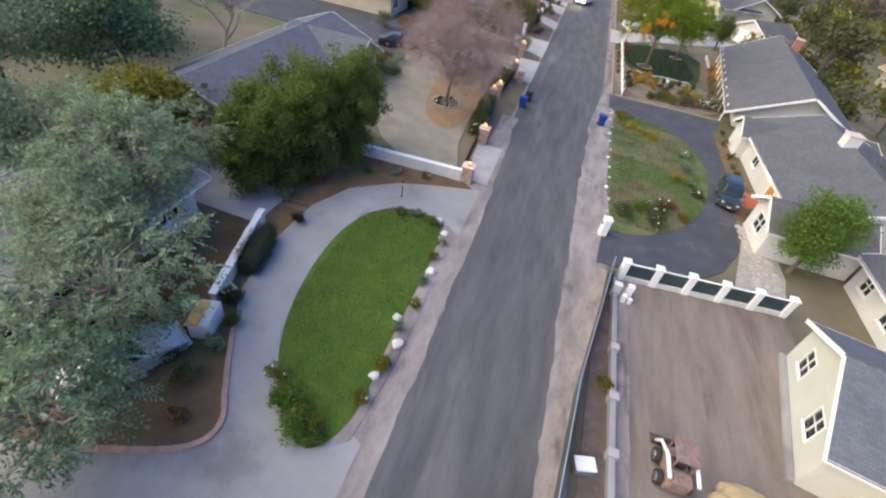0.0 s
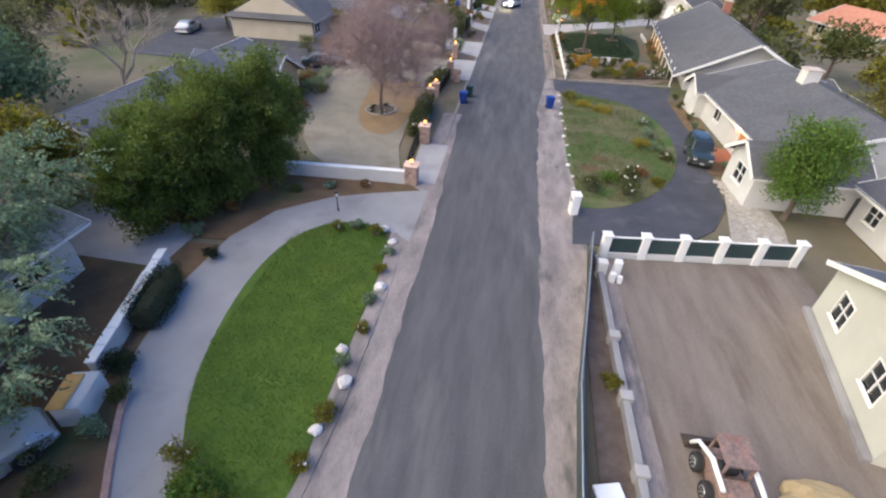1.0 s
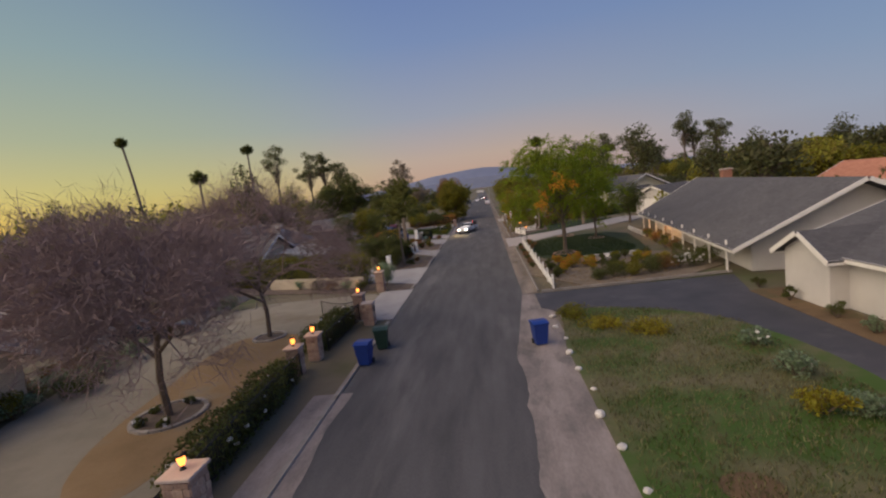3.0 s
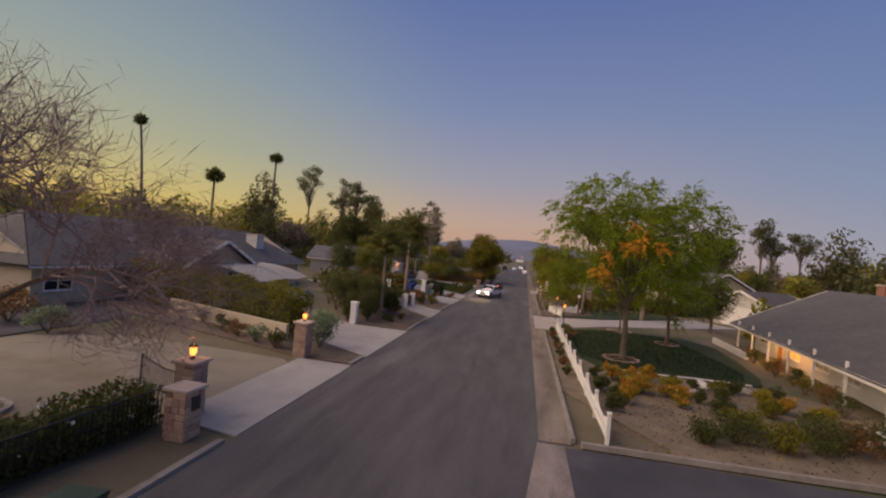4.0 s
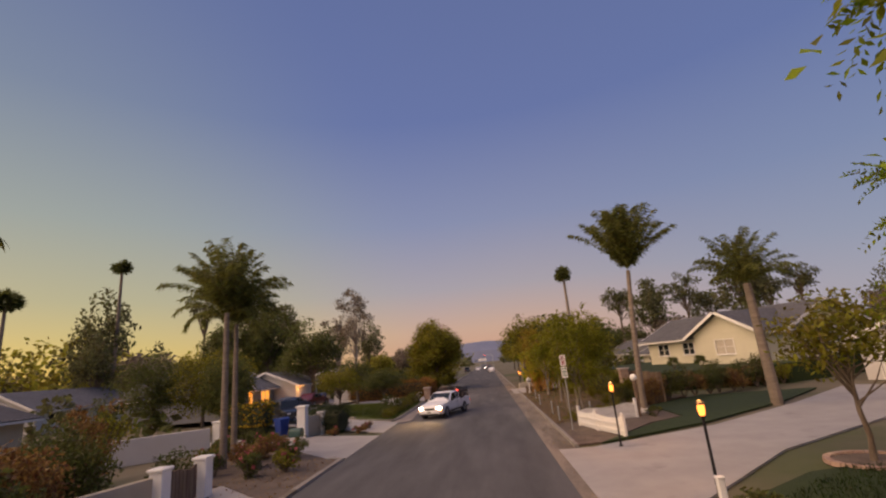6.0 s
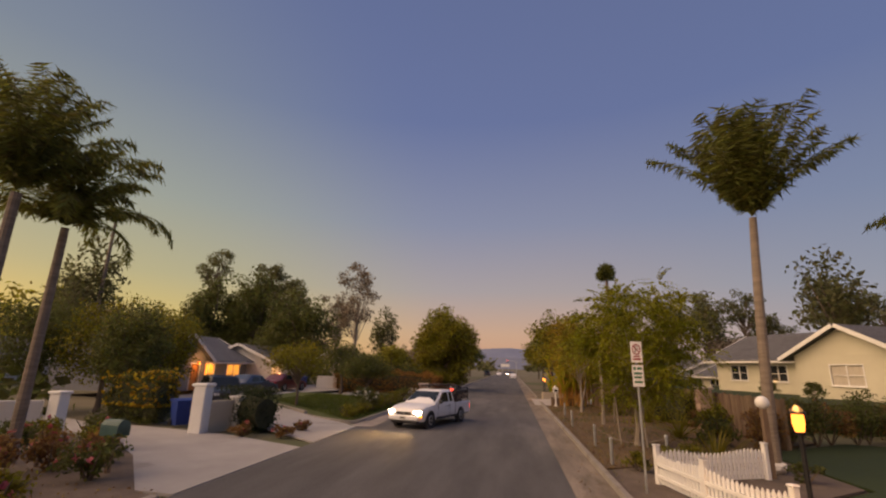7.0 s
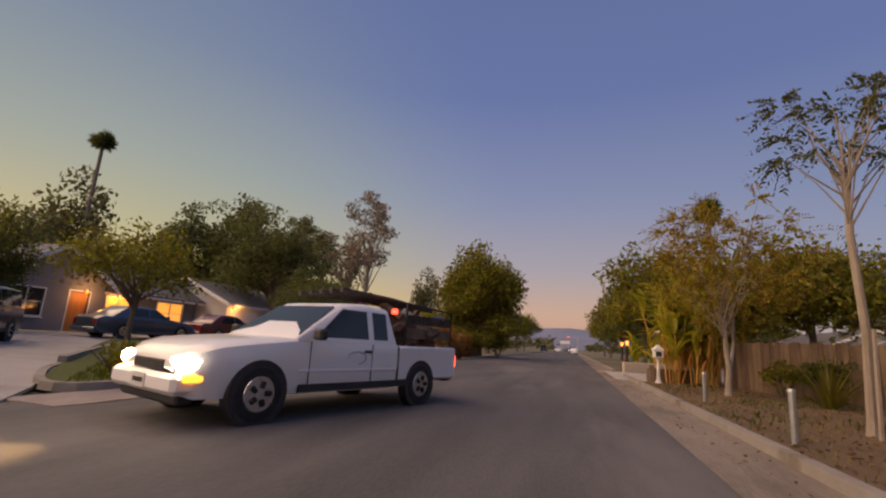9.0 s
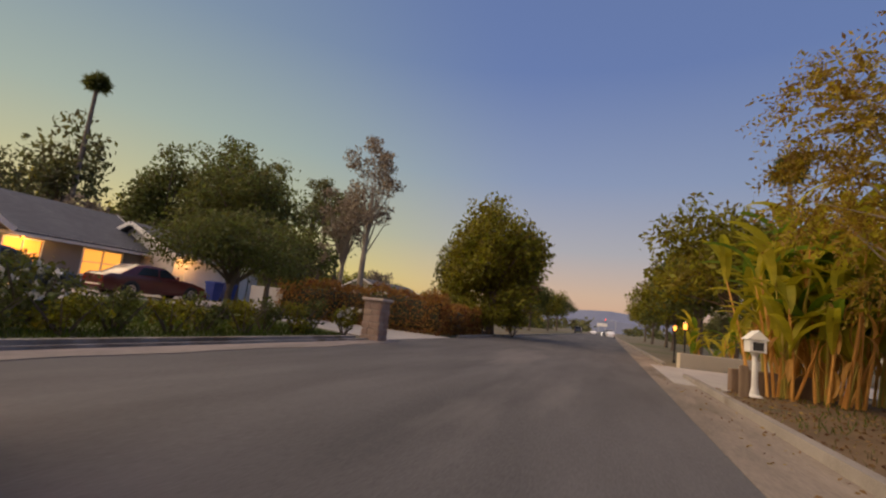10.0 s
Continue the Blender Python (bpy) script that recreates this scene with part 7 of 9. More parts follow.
tree_ring("tree_ring", 7.6, 71.8, 1.0, "round brick edging under the big tree", M_STONE)
tree("big_tree", 7.7, 71.9, 12.0, 6.2, 9.1, None, L_FRESH, "large spreading tree, green with orange patches", seed=12, trunk_r=0.17, n_clumps=275, size=0.14, fork=0.34, low=-1.0, aspect=0.4, limbs=44, lean=(-0.2, 0.0), feather=(12, 0.95, 18), core=(L_FRESH, 34, 60), extra=(L_AUTUMN, 10, [((-2.2, -4.7, -2.2), 0.42), ((-1.9, -4.9, -1.3), 0.2), ((-1.2, -5.1, -0.9), 0.28), ((-0.4, -5.2, -0.6), 0.3), ((-0.9, -5.2, 0.2), 0.15), ((0.4, -5.1, -0.8), 0.2)], (1.2, 0.7, 0.9)))
tree_ring("tree_ring", 9.9, 84.3, 0.95, "round brick edging under a young tree", M_STONE)
tree("young_tree", 9.9, 84.3, 4.6, 1.8, 3.2, L_MID, None, "young slender tree on a lawn", seed=13, trunk_r=0.07, n_clumps=34, per=60, size=0.18)
tree_ring("tree_ring", 12.5, 80.0, 0.8, "round brick edging under a lawn tree", M_STONE)
tree("lawn_tree", 12.5, 80.0, 8.8, 3.8, 7.5, None, L_FRESH, "leafy green tree in a ring of bricks", seed=618, trunk_r=0.13, n_clumps=120, size=0.15, fork=0.3, low=-1.0, aspect=0.4, limbs=24, feather=(10, 0.85, 16), core=(L_FRESH, 60, 60))
HR3 = thing("house", 19.6, 84.1, 0, -98, "grey-roofed ranch house with a lit porch", "house")
wing(HR3, 0, 0.8, 27.0, 10.6, 2.35, 2.75, "x", 1.5, M_STUCCO, M_ROOF, front=[("w", 1.2, 0.8, 2.8, 2.0), ("d", 4.6, 0, 5.6, 2.05), ("w", 6.4, 0.6, 8.4, 2.05, True), ("w", 10.6, 0.7, 12.2, 2.0, 2), ("w", 13.8, 0.7, 15.4, 2.0, 2), ("w", 19.0, 0.7, 20.6, 2.0, 2), ("w", 22.6, 0.7, 24.2, 2.0)])
chimney(HR3, 3.0, 7.6, 3.4, 5.9, material("brick_red", (0.26, 0.12, 0.08), (0.36, 0.18, 0.13), 4, 0.9, bump=0.4), 0.9)
for k in range(9):
    part("porch_post", boxes((0.4 + k * 3.3, -0.6, 0, 0.52 + k * 3.3, -0.48, 2.1), bevel=0.012), M_TRIM, HR3)
ribbon("lawn_edging", smooth_line([(6.4, 69.0), (7.5, 68.2), (9.2, 68.6), (11.0, 68.85), (13.4, 68.8)]), 0.22, 0.0, 0.1, M_ROCK, "pale stone edging along a lawn")
pw = thing("planter_wall", 17.35, 81.4, 0, 86, "low white planter wall before a porch", "wall")
part("wall_body", boxes((-3.6, -0.1, -0.05, 3.4, 0.1, 0.4), bevel=0.02), M_STUCCO, pw)
for i in range(8):
    shrub("porch_shrub", 15.3 + 0.14 * i * 1.9 + 0.2 * (i % 2), 65.0 + i * 1.9, 0.75, 1.05, [L_DARK, L_RUSSET, L_MID][i % 3], "shrub in the bed before a porch", 320 + i, 600, 0.1)
for a, b in ((19.0, 75.1), (19.54, 78.95)):
    t = thing("wall_lamp", a, b, 1.95, 172, "glowing porch wall lamp", "wall lamp", "porch lamps")
    part("bracket", boxes((-0.1, -0.04, -0.05, 0.0, 0.04, 0.05), bevel=0.008), M_IRON, t)
    part("bulb", tube(bmesh.new(), [(0.07, 0, -0.14), (0.07, 0, -0.05), (0.07, 0, 0.05)], [0.03, 0.08, 0.03], 10), G_WARM, t)
    point_light("porch_light", a - 0.7, b, 1.9, 170)

# ---- fourth plot on the east side: drive, lamps, palm, sign ----
sheet("driveway", [(2.7, 80.6), (2.7, 89.0), (3.9, 89.0), (9.4, 91.6), (15.5, 96.2), (22, 102.0), (25, 97.5), (16, 91.0), (9.0, 86.4), (4.6, 82.0), (3.9, 80.6)], 0.022, M_SLAB, "pale concrete driveway crossing the verge", "driveway")
sheet("lawn", [(4.4, 89.6), (9.2, 92.2), (15.2, 96.8), (20, 101.5), (14, 103), (9.5, 99.6), (9.4, 94.6), (7.5, 93.2)], 0.05, M_LAWNSHADE, "strip of green lawn beside the drive", "lawn")
sheet("planting_bed", [(3.5, 89.6), (4.5, 89.8), (7.4, 93.4), (9.3, 94.8), (9.4, 99.8), (5, 96.4), (3.5, 95.5)], 0.03, M_SOIL, "dark corner bed inside a picket fence", "bed")
path_lamp("lamp_post", 5.0, 81.9, 1.75, "slim black lamp post with a lit lantern", 55)
path_lamp("lamp_post", 4.85, 88.75, 1.85, "slim black lamp post with a lit lantern", 75)
picket_fence("picket_fence", [(5.5, 90.4), (4.9, 92.4), (4.5, 94.2), (7.5, 95.4)], 0.8, 0.115, "white picket fence round a corner bed", 0.1, 2.2)
gp = thing("globe_post", 7.7, 95.6, 0, 0, "white globe lamp on a brown post", "lamp post")
part("post", boxes((-0.07, -0.07, -0.03, 0.07, 0.07, 1.75), bevel=0.012), M_WOOD, gp)
bm = bmesh.new()
bmesh.ops.create_uvsphere(bm, u_segments=16, v_segments=10, radius=0.17, matrix=Matrix.Translation((0, 0, 1.9)))
part("globe", bm, M_WHITE, gp)
sg = thing("parking_sign", 3.95, 93.2, 0, 8, "no-parking sign with a second plate on a steel pole", "road sign")
part("pole", tube(bmesh.new(), [(0, 0, -0.1), (0, 0, 3.4)], 0.03, 8), M_STEEL, sg)
sg.matrix_basis = pose(3.95, 93.2, 0, 0, 0, 8) @ Matrix.Diagonal((0.78, 1.0, 0.97, 1))
p1 = part("upper_plate", boxes((-0.17, -0.045, 2.92, 0.17, -0.032, 3.42), bevel=0.005), M_WHITE, sg, "white plate with a barred P in a red ring")
bm = bmesh.new()
for k in range(24):
    a, b = 2 * math.pi * k / 24, 2 * math.pi * (k + 1) / 24
    vs = [bm.verts.new((q * math.cos(c), -0.047, 3.23 + q * math.sin(c))) for q, c in ((0.10, a), (0.13, a), (0.13, b), (0.10, b))]
    bm.faces.new(vs)
box(bm, -0.012, -0.0485, 3.12, 0.012, -0.0465, 3.34)
bmesh.ops.rotate(bm, verts=bm.verts[-8:], cent=(0, 0, 3.23), matrix=Matrix.Rotation(radians(-45), 3, "Y"))
part("red_ring", bm, M_RED, p1)
part("letter_p", boxes((-0.05, -0.0475, 3.16, -0.025, -0.046, 3.3), (-0.025, -0.0475, 3.28, 0.04, -0.046, 3.3), (-0.025, -0.0475, 3.22, 0.04, -0.046, 3.24), (0.025, -0.0475, 3.24, 0.045, -0.046, 3.28)), M_PLASTIC, p1)
part("text_bar", boxes((-0.12, -0.047, 2.98, 0.12, -0.046, 3.02), (-0.1, -0.047, 3.05, 0.1, -0.046, 3.08)), M_RED, p1)
p2 = part("lower_plate", boxes((-0.17, -0.045, 2.36, 0.17, -0.032, 2.86), bevel=0.005), M_WHITE, sg, "white plate with green lettering")
part("text_bar", boxes((-0.13, -0.047, 2.74, -0.06, -0.046, 2.82), (-0.02, -0.047, 2.75, 0.12, -0.046, 2.81), (-0.12, -0.047, 2.64, 0.12, -0.046, 2.69), (-0.12, -0.047, 2.55, 0.1, -0.046, 2.6), (-0.12, -0.047, 2.44, 0.12, -0.046, 2.49)), material("sign_green", (0.03, 0.16, 0.08), (0.04, 0.2, 0.1), 5, 0.5, bump=0), p2)
feather_palm("queen_palm", 8.2, 96.4, 7.7, 3.6, "tall queen palm with a pale curved trunk", 9, 48, 0.12, lean=(0.75, 0.7), hang=0.38, low_el=30)
feather_palm("queen_palm", 14.6, 96.2, 6.2, 3.0, "queen palm beside a drive", 10, 24, 0.2)
for i in range(10):
    shrub("shrub", 10.5 + i * 1.0, 101.0 + i * 0.5 + 0.4 * (i % 2), 1.25, 1.75 + 0.3 * (i % 3), [L_RUSSET, L_DARK, L_STREETDARK][i % 3], "dense dark shrub screening a front garden", 340 + i, 1700, 0.12)
for i, (a, b) in enumerate([(6.4, 97.6), (7.6, 98.6), (5.6, 96.8), (8.3, 95.2), (4.4, 95.6), (7.9, 100.2)]):
    shrub("bed_shrub", a, b, 0.5, 0.55, [L_MID, L_DARK][i % 2], "low green shrub near a picket fence", 352 + i, 520, 0.09)
rock("border_rock", 8.1, 96.4, 0.32, M_ROCK, "pale boulder in a garden bed", 360)
HR4 = thing("house", 17.0, 125.0, 1.3, -68, "cream ranch house with a grey roof and front gable", "house")
wing(HR4, 0, 2.0, 16.0, 9, 2.6, 2.0, "x", 0.7, M_CREAM, M_ROOF, front=[("w", 1.5, 0.9, 3.0, 2.0), ("w", 5.0, 0.9, 6.4, 2.0), ("d", 7.6, 0, 8.6, 2.05)])
wing(HR4, 9.6, -1.0, 6.4, 8, 2.6, 1.7, "y", 0.6, M_CREAM, M_ROOF, front=[("w", 2.2, 0.85, 4.0, 2.0, 2)])
sheet("terrace", [(13.0, 108), (21.5, 106.5), (34, 112), (30, 140), (14.5, 131)], 1.3, M_LAWNSHADE, "raised grassy terrace under a house", "ground", thick=1.4)
for i in range(9):
    shrub("terrace_shrub", 12.9 + 0.3 * (i % 2) + i * 0.12, 107.5 + i * 2.3, 1.0, 1.5, [L_DARK, L_RUSSET, L_MID][i % 3], "dense shrub hiding the edge of a terrace", 620 + i, 1000, 0.13)
for i in range(4):
    shrub("terrace_shrub", 14.6 + i * 2.1, 107.0 - i * 0.3, 1.0, 1.5, [L_MID, L_DARK, L_RUSSET][i % 3], "dense shrub hiding the edge of a terrace", 630 + i, 1000, 0.13)
for a, b in ((16.0, 112.0), (17.6, 110.6)):
    shrub("clipped_shrub", a, b, 0.7, 1.2, L_DARK, "dark clipped shrub before a cream house", 640, 900, 0.11, z=1.3)
tree("garden_tree", 19.8, 91.6, 5.8, 2.3, 5.2, L_DARK, None, "dense dark tree beside a drive", seed=655, trunk_r=0.14, n_clumps=90, per=80, size=0.18, low=-0.95)
HR4b = thing("garage", 24.5, 103.5, 0, -60, "white double garage at the end of a drive", "garage")
wing(HR4b, 0, 0, 7.0, 7, 2.6, 1.5, "y", 0.5, M_STUCCO, M_ROOF, front=[("g", 0.9, 0, 6.1, 2.2)])

# ---- fifth plot on the east side: leaf-strewn verge, staked trees, tropical clump ----
sheet("leafy_verge", [(3.45, 95.6), (5.2, 96.6), (9.6, 100.2), (13, 103), (13, 125), (9, 122), (5.2, 118.5), (3.45, 117.6)], 0.04, M_LEAFLITTER, "bare verge strewn with fallen leaves", "ground")
tree("street_tree", 5.5, 100.1, 6.5, 3.0, 5.4, L_STREETGREEN, None, "multi-trunked street tree with a feathery crown", seed=21, trunk_r=0.09, n_clumps=150, size=0.105, fork=0.3, limbs=26, aspect=0.42, low=-1.0, lean=(0.1, -0.5), feather=(9, 0.8, 24), core=(L_STREETGREEN, 30, 60), trunks=2, bark=M_BARKPALE)
tree("street_tree", 5.6, 107.0, 7.0, 1.7, 3.2, L_STREETDARK, None, "young street tree with a thin dark crown", seed=22, trunk_r=0.07, n_clumps=26, size=0.11, fork=0.6, low=-0.8, limbs=26, aspect=0.42, feather=(7, 0.6, 14), bark=M_BARKPALE)
tree("street_tree", 5.5, 113.7, 6.5, 2.6, 4.8, L_GOLDEN, None, "young street tree with a feathery golden-olive crown", seed=23, trunk_r=0.085, n_clumps=110, size=0.10, fork=0.36, limbs=24, aspect=0.4, low=-0.95, feather=(8, 0.75, 18), trunks=2, bark=M_BARKPALE)
tree("street_tree", 10.0, 119.0, 6.0, 3.0, 4.4, L_MID, None, "dark tree behind the street verge", seed=25, trunk_r=0.16, n_clumps=110, per=80, size=0.26, spread=0.8)
st = thing("stake", 3.95, 99.6, 0, 0, "galvanised steel marker stake in the verge", "stake", "marker stakes")
part("shaft", tube(bmesh.new(), [(0, 0, -0.1), (0, 0, 0.72)], 0.045, 8), M_STEEL, st)
part("cap", tube(bmesh.new(), [(0, 0, 0.72), (0, 0, 0.76)], [0.055, 0.04], 8), M_STEEL, st)
for a, b in ((3.85, 105.2), (3.85, 96.3), (4.1, 110.5)):
    copy_thing(st, pose(a, b, 0))
copy_thing(st, pose(5.7, 97.4, 0))
rp = thing("rope", 0, 0, 0, 0, "thin slack rope strung between marker stakes", "rope")
part("strand", tube(bmesh.new(), [(3.95 + 1.75 * k / 8, 99.6 - 2.2 * k / 8, 0.66 - 0.3 * math.sin(math.pi * k / 8)) for k in range(9)], 0.009, 5), M_BARKPALE, rp)
for i, (a, b) in enumerate([(5.75, 99.7), (5.0, 100.3), (5.5, 106.6), (6.2, 107.3)]):
    s_ = thing("tree_stake", a, b, 0, 0, "pale wooden stake propping a street tree", "stake", "tree stakes")
    part("shaft", tube(bmesh.new(), [(0, 0, -0.1), (-0.12 if i < 2 else 0.1, 0.05, 1.7)], 0.035, 6), M_BARKPALE, s_)
for fx, fy, turn, n in ((10.7, 100.6, 0.0, 42), (10.7, 109.1, 22.5, 49)):
    wf = thing("board_fence", fx, fy, 0, turn, "weathered brown board fence behind trees", "fence")
    for k in range(n):
        part("board", boxes((0.012 * (k % 2), k * 0.2, 0.03, 0.03 + 0.012 * (k % 2), k * 0.2 + 0.185, 1.75 + 0.03 * math.sin(k * 1.7))), M_WOOD, wf)
    for k in range(n // 12 + 1):
        part("fence_post", boxes((0.06, k * 2.35 + 0.02, -0.05, 0.16, k * 2.35 + 0.12, 1.8)), M_WOOD, wf)
hedge("vine_hedge", 9.9, 107.0, 9.0, 111.6, 0.9, 1.85, L_MID, "ragged dark hedge overgrowing a board fence", 371, 260, 0.11)
lantern_pillar("brick_pillar", 10.2, 106.2, 1.9, "tan brick pillar at the end of a board fence", 0.55, lamp=False, group="fence pillars")
for i, (a, b) in enumerate([(8.6, 101.0), (9.2, 102.6), (9.6, 104.4), (8.0, 113.6), (7.4, 115.0), (9.6, 100.0)]):
    shrub("understorey_shrub", a, b, 0.9, 1.3 + 0.3 * (i % 2), [L_DARK, L_MID, L_RUSSET][i % 3], "dark understorey shrub before a board fence", 374 + i, 1000, 0.13)


def spiky_plant(name, x, y, h, label, seed):
    """A rosette of long stiff leaves."""
    rng = np.random.default_rng(seed)
    t = thing(name, x, y, 0, 0, label, "plant", "spiky verge plants")
    for k in range(46):
        az, el, ln = k * 2.4, radians(25 + 60 * rng.random()), h * (0.75 + 0.4 * rng.random())
        out = Vector((math.cos(az), math.sin(az), 0))
        side = Vector((-out.y, out.x, 0))
        bm = bmesh.new()
        rows, p, e = [], out * 0.05, el
        for q in range(5):
            w = 0.035 * (1 - q / 4.4) + 0.003
            rows.append([bm.verts.new(p - side * w), bm.verts.new(p + Vector((0, 0, -0.012))), bm.verts.new(p + side * w)])
            p = p + (out * math.cos(e) + Vector((0, 0, math.sin(e)))) * ln / 4
            e -= 0.12
        for u, v in zip(rows, rows[1:]):
            for c in range(2):
                bm.faces.new((u[c], u[c + 1], v[c + 1], v[c]))
        part("leaf", bm, L_MID, t)
    return t


for i, (a, b, h) in enumerate([(7.3, 112.0, 1.6), (8.2, 108.6, 1.7), (7.9, 103.0, 1.4), (6.9, 96.9, 1.2)]):
    spiky_plant("yucca", a, b, h, "spiky green rosette plant on the verge", 700 + i)


def tropical_clump(name, x, y, label, seed, stems=26, h=4.0, spread=1.5, leaf_len=1.5):
    """Bird-of-paradise plants: bundled stalks with dry sheaths, and broad paddle leaves."""
    rng = np.random.default_rng(seed)
    t = thing(name, x, y, 0, 0, label, "plant")
    for i in range(stems):
        a, r = rng.random() * 6.28, spread * math.sqrt(rng.random())
        bx, by = r * math.cos(a), r * math.sin(a)
        hh = h * (0.34 + 0.38 * rng.random())
        tx, ty = bx * 1.4 + rng.normal() * 0.25, by * 1.4 + rng.normal() * 0.25
        bm = bmesh.new()
        tube(bm, [(bx, by, -0.05), ((bx + tx) / 2 + 0.05, (by + ty) / 2, hh * 0.5), (tx, ty, hh)], [0.036, 0.028, 0.017], 6)
        part("stalk", bm, [M_STALK, M_DRYSTALK, M_DRYSTALK][i % 3], t)
        for k in range(7):
            az, el = rng.random() * 6.28, radians(58 + 34 * rng.random()) if k < 5 else radians(-10 - 50 * rng.random())
            out = np.array([math.cos(az), math.sin(az), 0.0])
            side = np.array([-out[1], out[0], 0.0])
            L, w = leaf_len * (0.7 + 0.5 * rng.random()) * (1.0 if k < 5 else 0.5), (0.10 + 0.07 * rng.random()) * (1.0 if k < 5 else 0.4)
            bm = bmesh.new()
            f = 1.0 if k < 2 else 0.4 + 0.6 * rng.random()
            p, e, rows = np.array([bx + (tx - bx) * f, by + (ty - by) * f, (hh - 0.1 * k) * f]), el, []
            for q in range(8):
                ww = w * math.sin(math.pi * (q + 0.35) / 7.7) ** 0.7
                up = -out * math.sin(e) + np.array([0, 0, math.cos(e)])
                rows.append([bm.verts.new(Vector(p - side * ww + up * ww * 0.35)), bm.verts.new(Vector(p)), bm.verts.new(Vector(p + side * ww + up * ww * 0.35))])
                p = p + (out * math.cos(e) + np.array([0, 0, math.sin(e)])) * L / 7
                e -= 0.16 + 0.1 * rng.random()
            for u, v in zip(rows, rows[1:]):
                for c in range(2):
                    bm.faces.new((u[c], u[c + 1], v[c + 1], v[c]))
            part("leaf", bm, [L_BANANA, L_BANANA2, L_BANANA, L_BANANA][int(rng.integers(0, 4))] if k < 5 else L_DRYLEAF, t)
    return t


M_STALK = material("green_stalks", (0.30, 0.25, 0.04), (0.44, 0.35, 0.07), 2.0, 0.7, bump=0.3, fine=20, stretch=(1, 1, 0.2))
M_DRYSTALK = material("dry_orange_stalks", (0.50, 0.23, 0.045), (0.66, 0.37, 0.10), 2.0, 0.8, bump=0.4, fine=20, stretch=(1, 1, 0.2))
L_DRYLEAF = leaf_mat("dry_hanging_leaves", (0.50, 0.27, 0.05), (0.68, 0.42, 0.10), 0.4)
L_BANANA2 = leaf_mat("fresh_tropical_leaves", (0.11, 0.22, 0.015), (0.20, 0.32, 0.03), 0.35)
tropical_clump("bird_of_paradise", 5.5, 118.7, "tall bird-of-paradise clump with dry orange stalks", 31, 60, 5.2, 1.05, 1.5)
tropical_clump("bird_of_paradise", 6.9, 119.8, "tall bird-of-paradise clump with broad leaves", 32, 22, 6.2, 0.9, 1.8)
tropical_clump("bird_of_paradise", 6.3, 129.5, "yellow-green tropical clump beyond a low wall", 33, 16, 2.6, 1.6, 1.1)
mw = thing("mailbox", 4.25, 117.6, 0, 180, "white house-shaped mailbox on a turned post", "mailbox")
part("post", tube(bmesh.new(), [(0, 0, -0.03), (0, 0, 0.05), (0, 0, 0.1), (0, 0, 0.25), (0, 0, 0.9), (0, 0, 1.0)], [0.17, 0.17, 0.1, 0.065, 0.055, 0.1], 10), M_WHITE, mw)
part("box", boxes((-0.16, -0.24, 1.0, 0.16, 0.24, 1.27), bevel=0.012), M_WHITE, mw)
bm = bmesh.new()
lo = [bm.verts.new(p) for p in ((-0.21, -0.28, 1.27), (0.21, -0.28, 1.27), (0, -0.28, 1.48))]
hi = [bm.verts.new(p) for p in ((-0.21, 0.28, 1.27), (0.21, 0.28, 1.27), (0, 0.28, 1.48))]
bm.faces.new(lo), bm.faces.new(hi[::-1])
for i in range(3):
    bm.faces.new((lo[i], hi[i], hi[(i + 1) % 3], lo[(i + 1) % 3]))
bmesh.ops.recalc_face_normals(bm, faces=bm.faces)
part("roof", bm, M_WHITE, mw)
part("door", boxes((-0.1, 0.241, 1.04, 0.1, 0.25, 1.22), bevel=0.004), M_PLASTIC, mw)
sheet("driveway", [(2.8, 118.6), (2.8, 126.0), (5.5, 126.4), (14, 131), (15, 126), (5.6, 121.5), (3.9, 118.4)], 0.022, M_SLAB, "pale concrete drive beside a low wall", "driveway")
lw5 = thing("garden_wall", 6.2, 127.2, 0, 24, "low tan block wall along a drive", "wall")
part("wall_body", boxes((-2.6, -0.12, -0.05, 4.5, 0.12, 0.6), bevel=0.02), M_TAN, lw5)
lw6 = thing("garden_wall", 4.9, 118.9, 0, 10, "short brown block wall behind a mailbox", "wall")
part("wall_body", boxes((-0.9, -0.12, -0.05, 0.9, 0.12, 0.55), bevel=0.02), M_WOOD, lw6)
wpst = thing("wooden_post", 3.95, 117.2, 0, 0, "squat weathered wooden post near a mailbox", "post")
part("shaft", boxes((-0.08, -0.08, -0.05, 0.08, 0.08, 0.7), bevel=0.015), M_WOOD, wpst)
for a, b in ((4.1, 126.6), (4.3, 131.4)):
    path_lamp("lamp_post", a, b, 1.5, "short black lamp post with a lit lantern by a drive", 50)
HR5 = thing("house", 22.0, 138.0, 0, -85, "pale house with a grey roof behind trees", "house")
wing(HR5, 0, 0, 14, 9, 2.5, 2.0, "x", 0.6, M_CREAM, M_ROOF, front=[("w", 2, 0.9, 4, 2.0), ("w", 8, 0.9, 10, 2.0)])

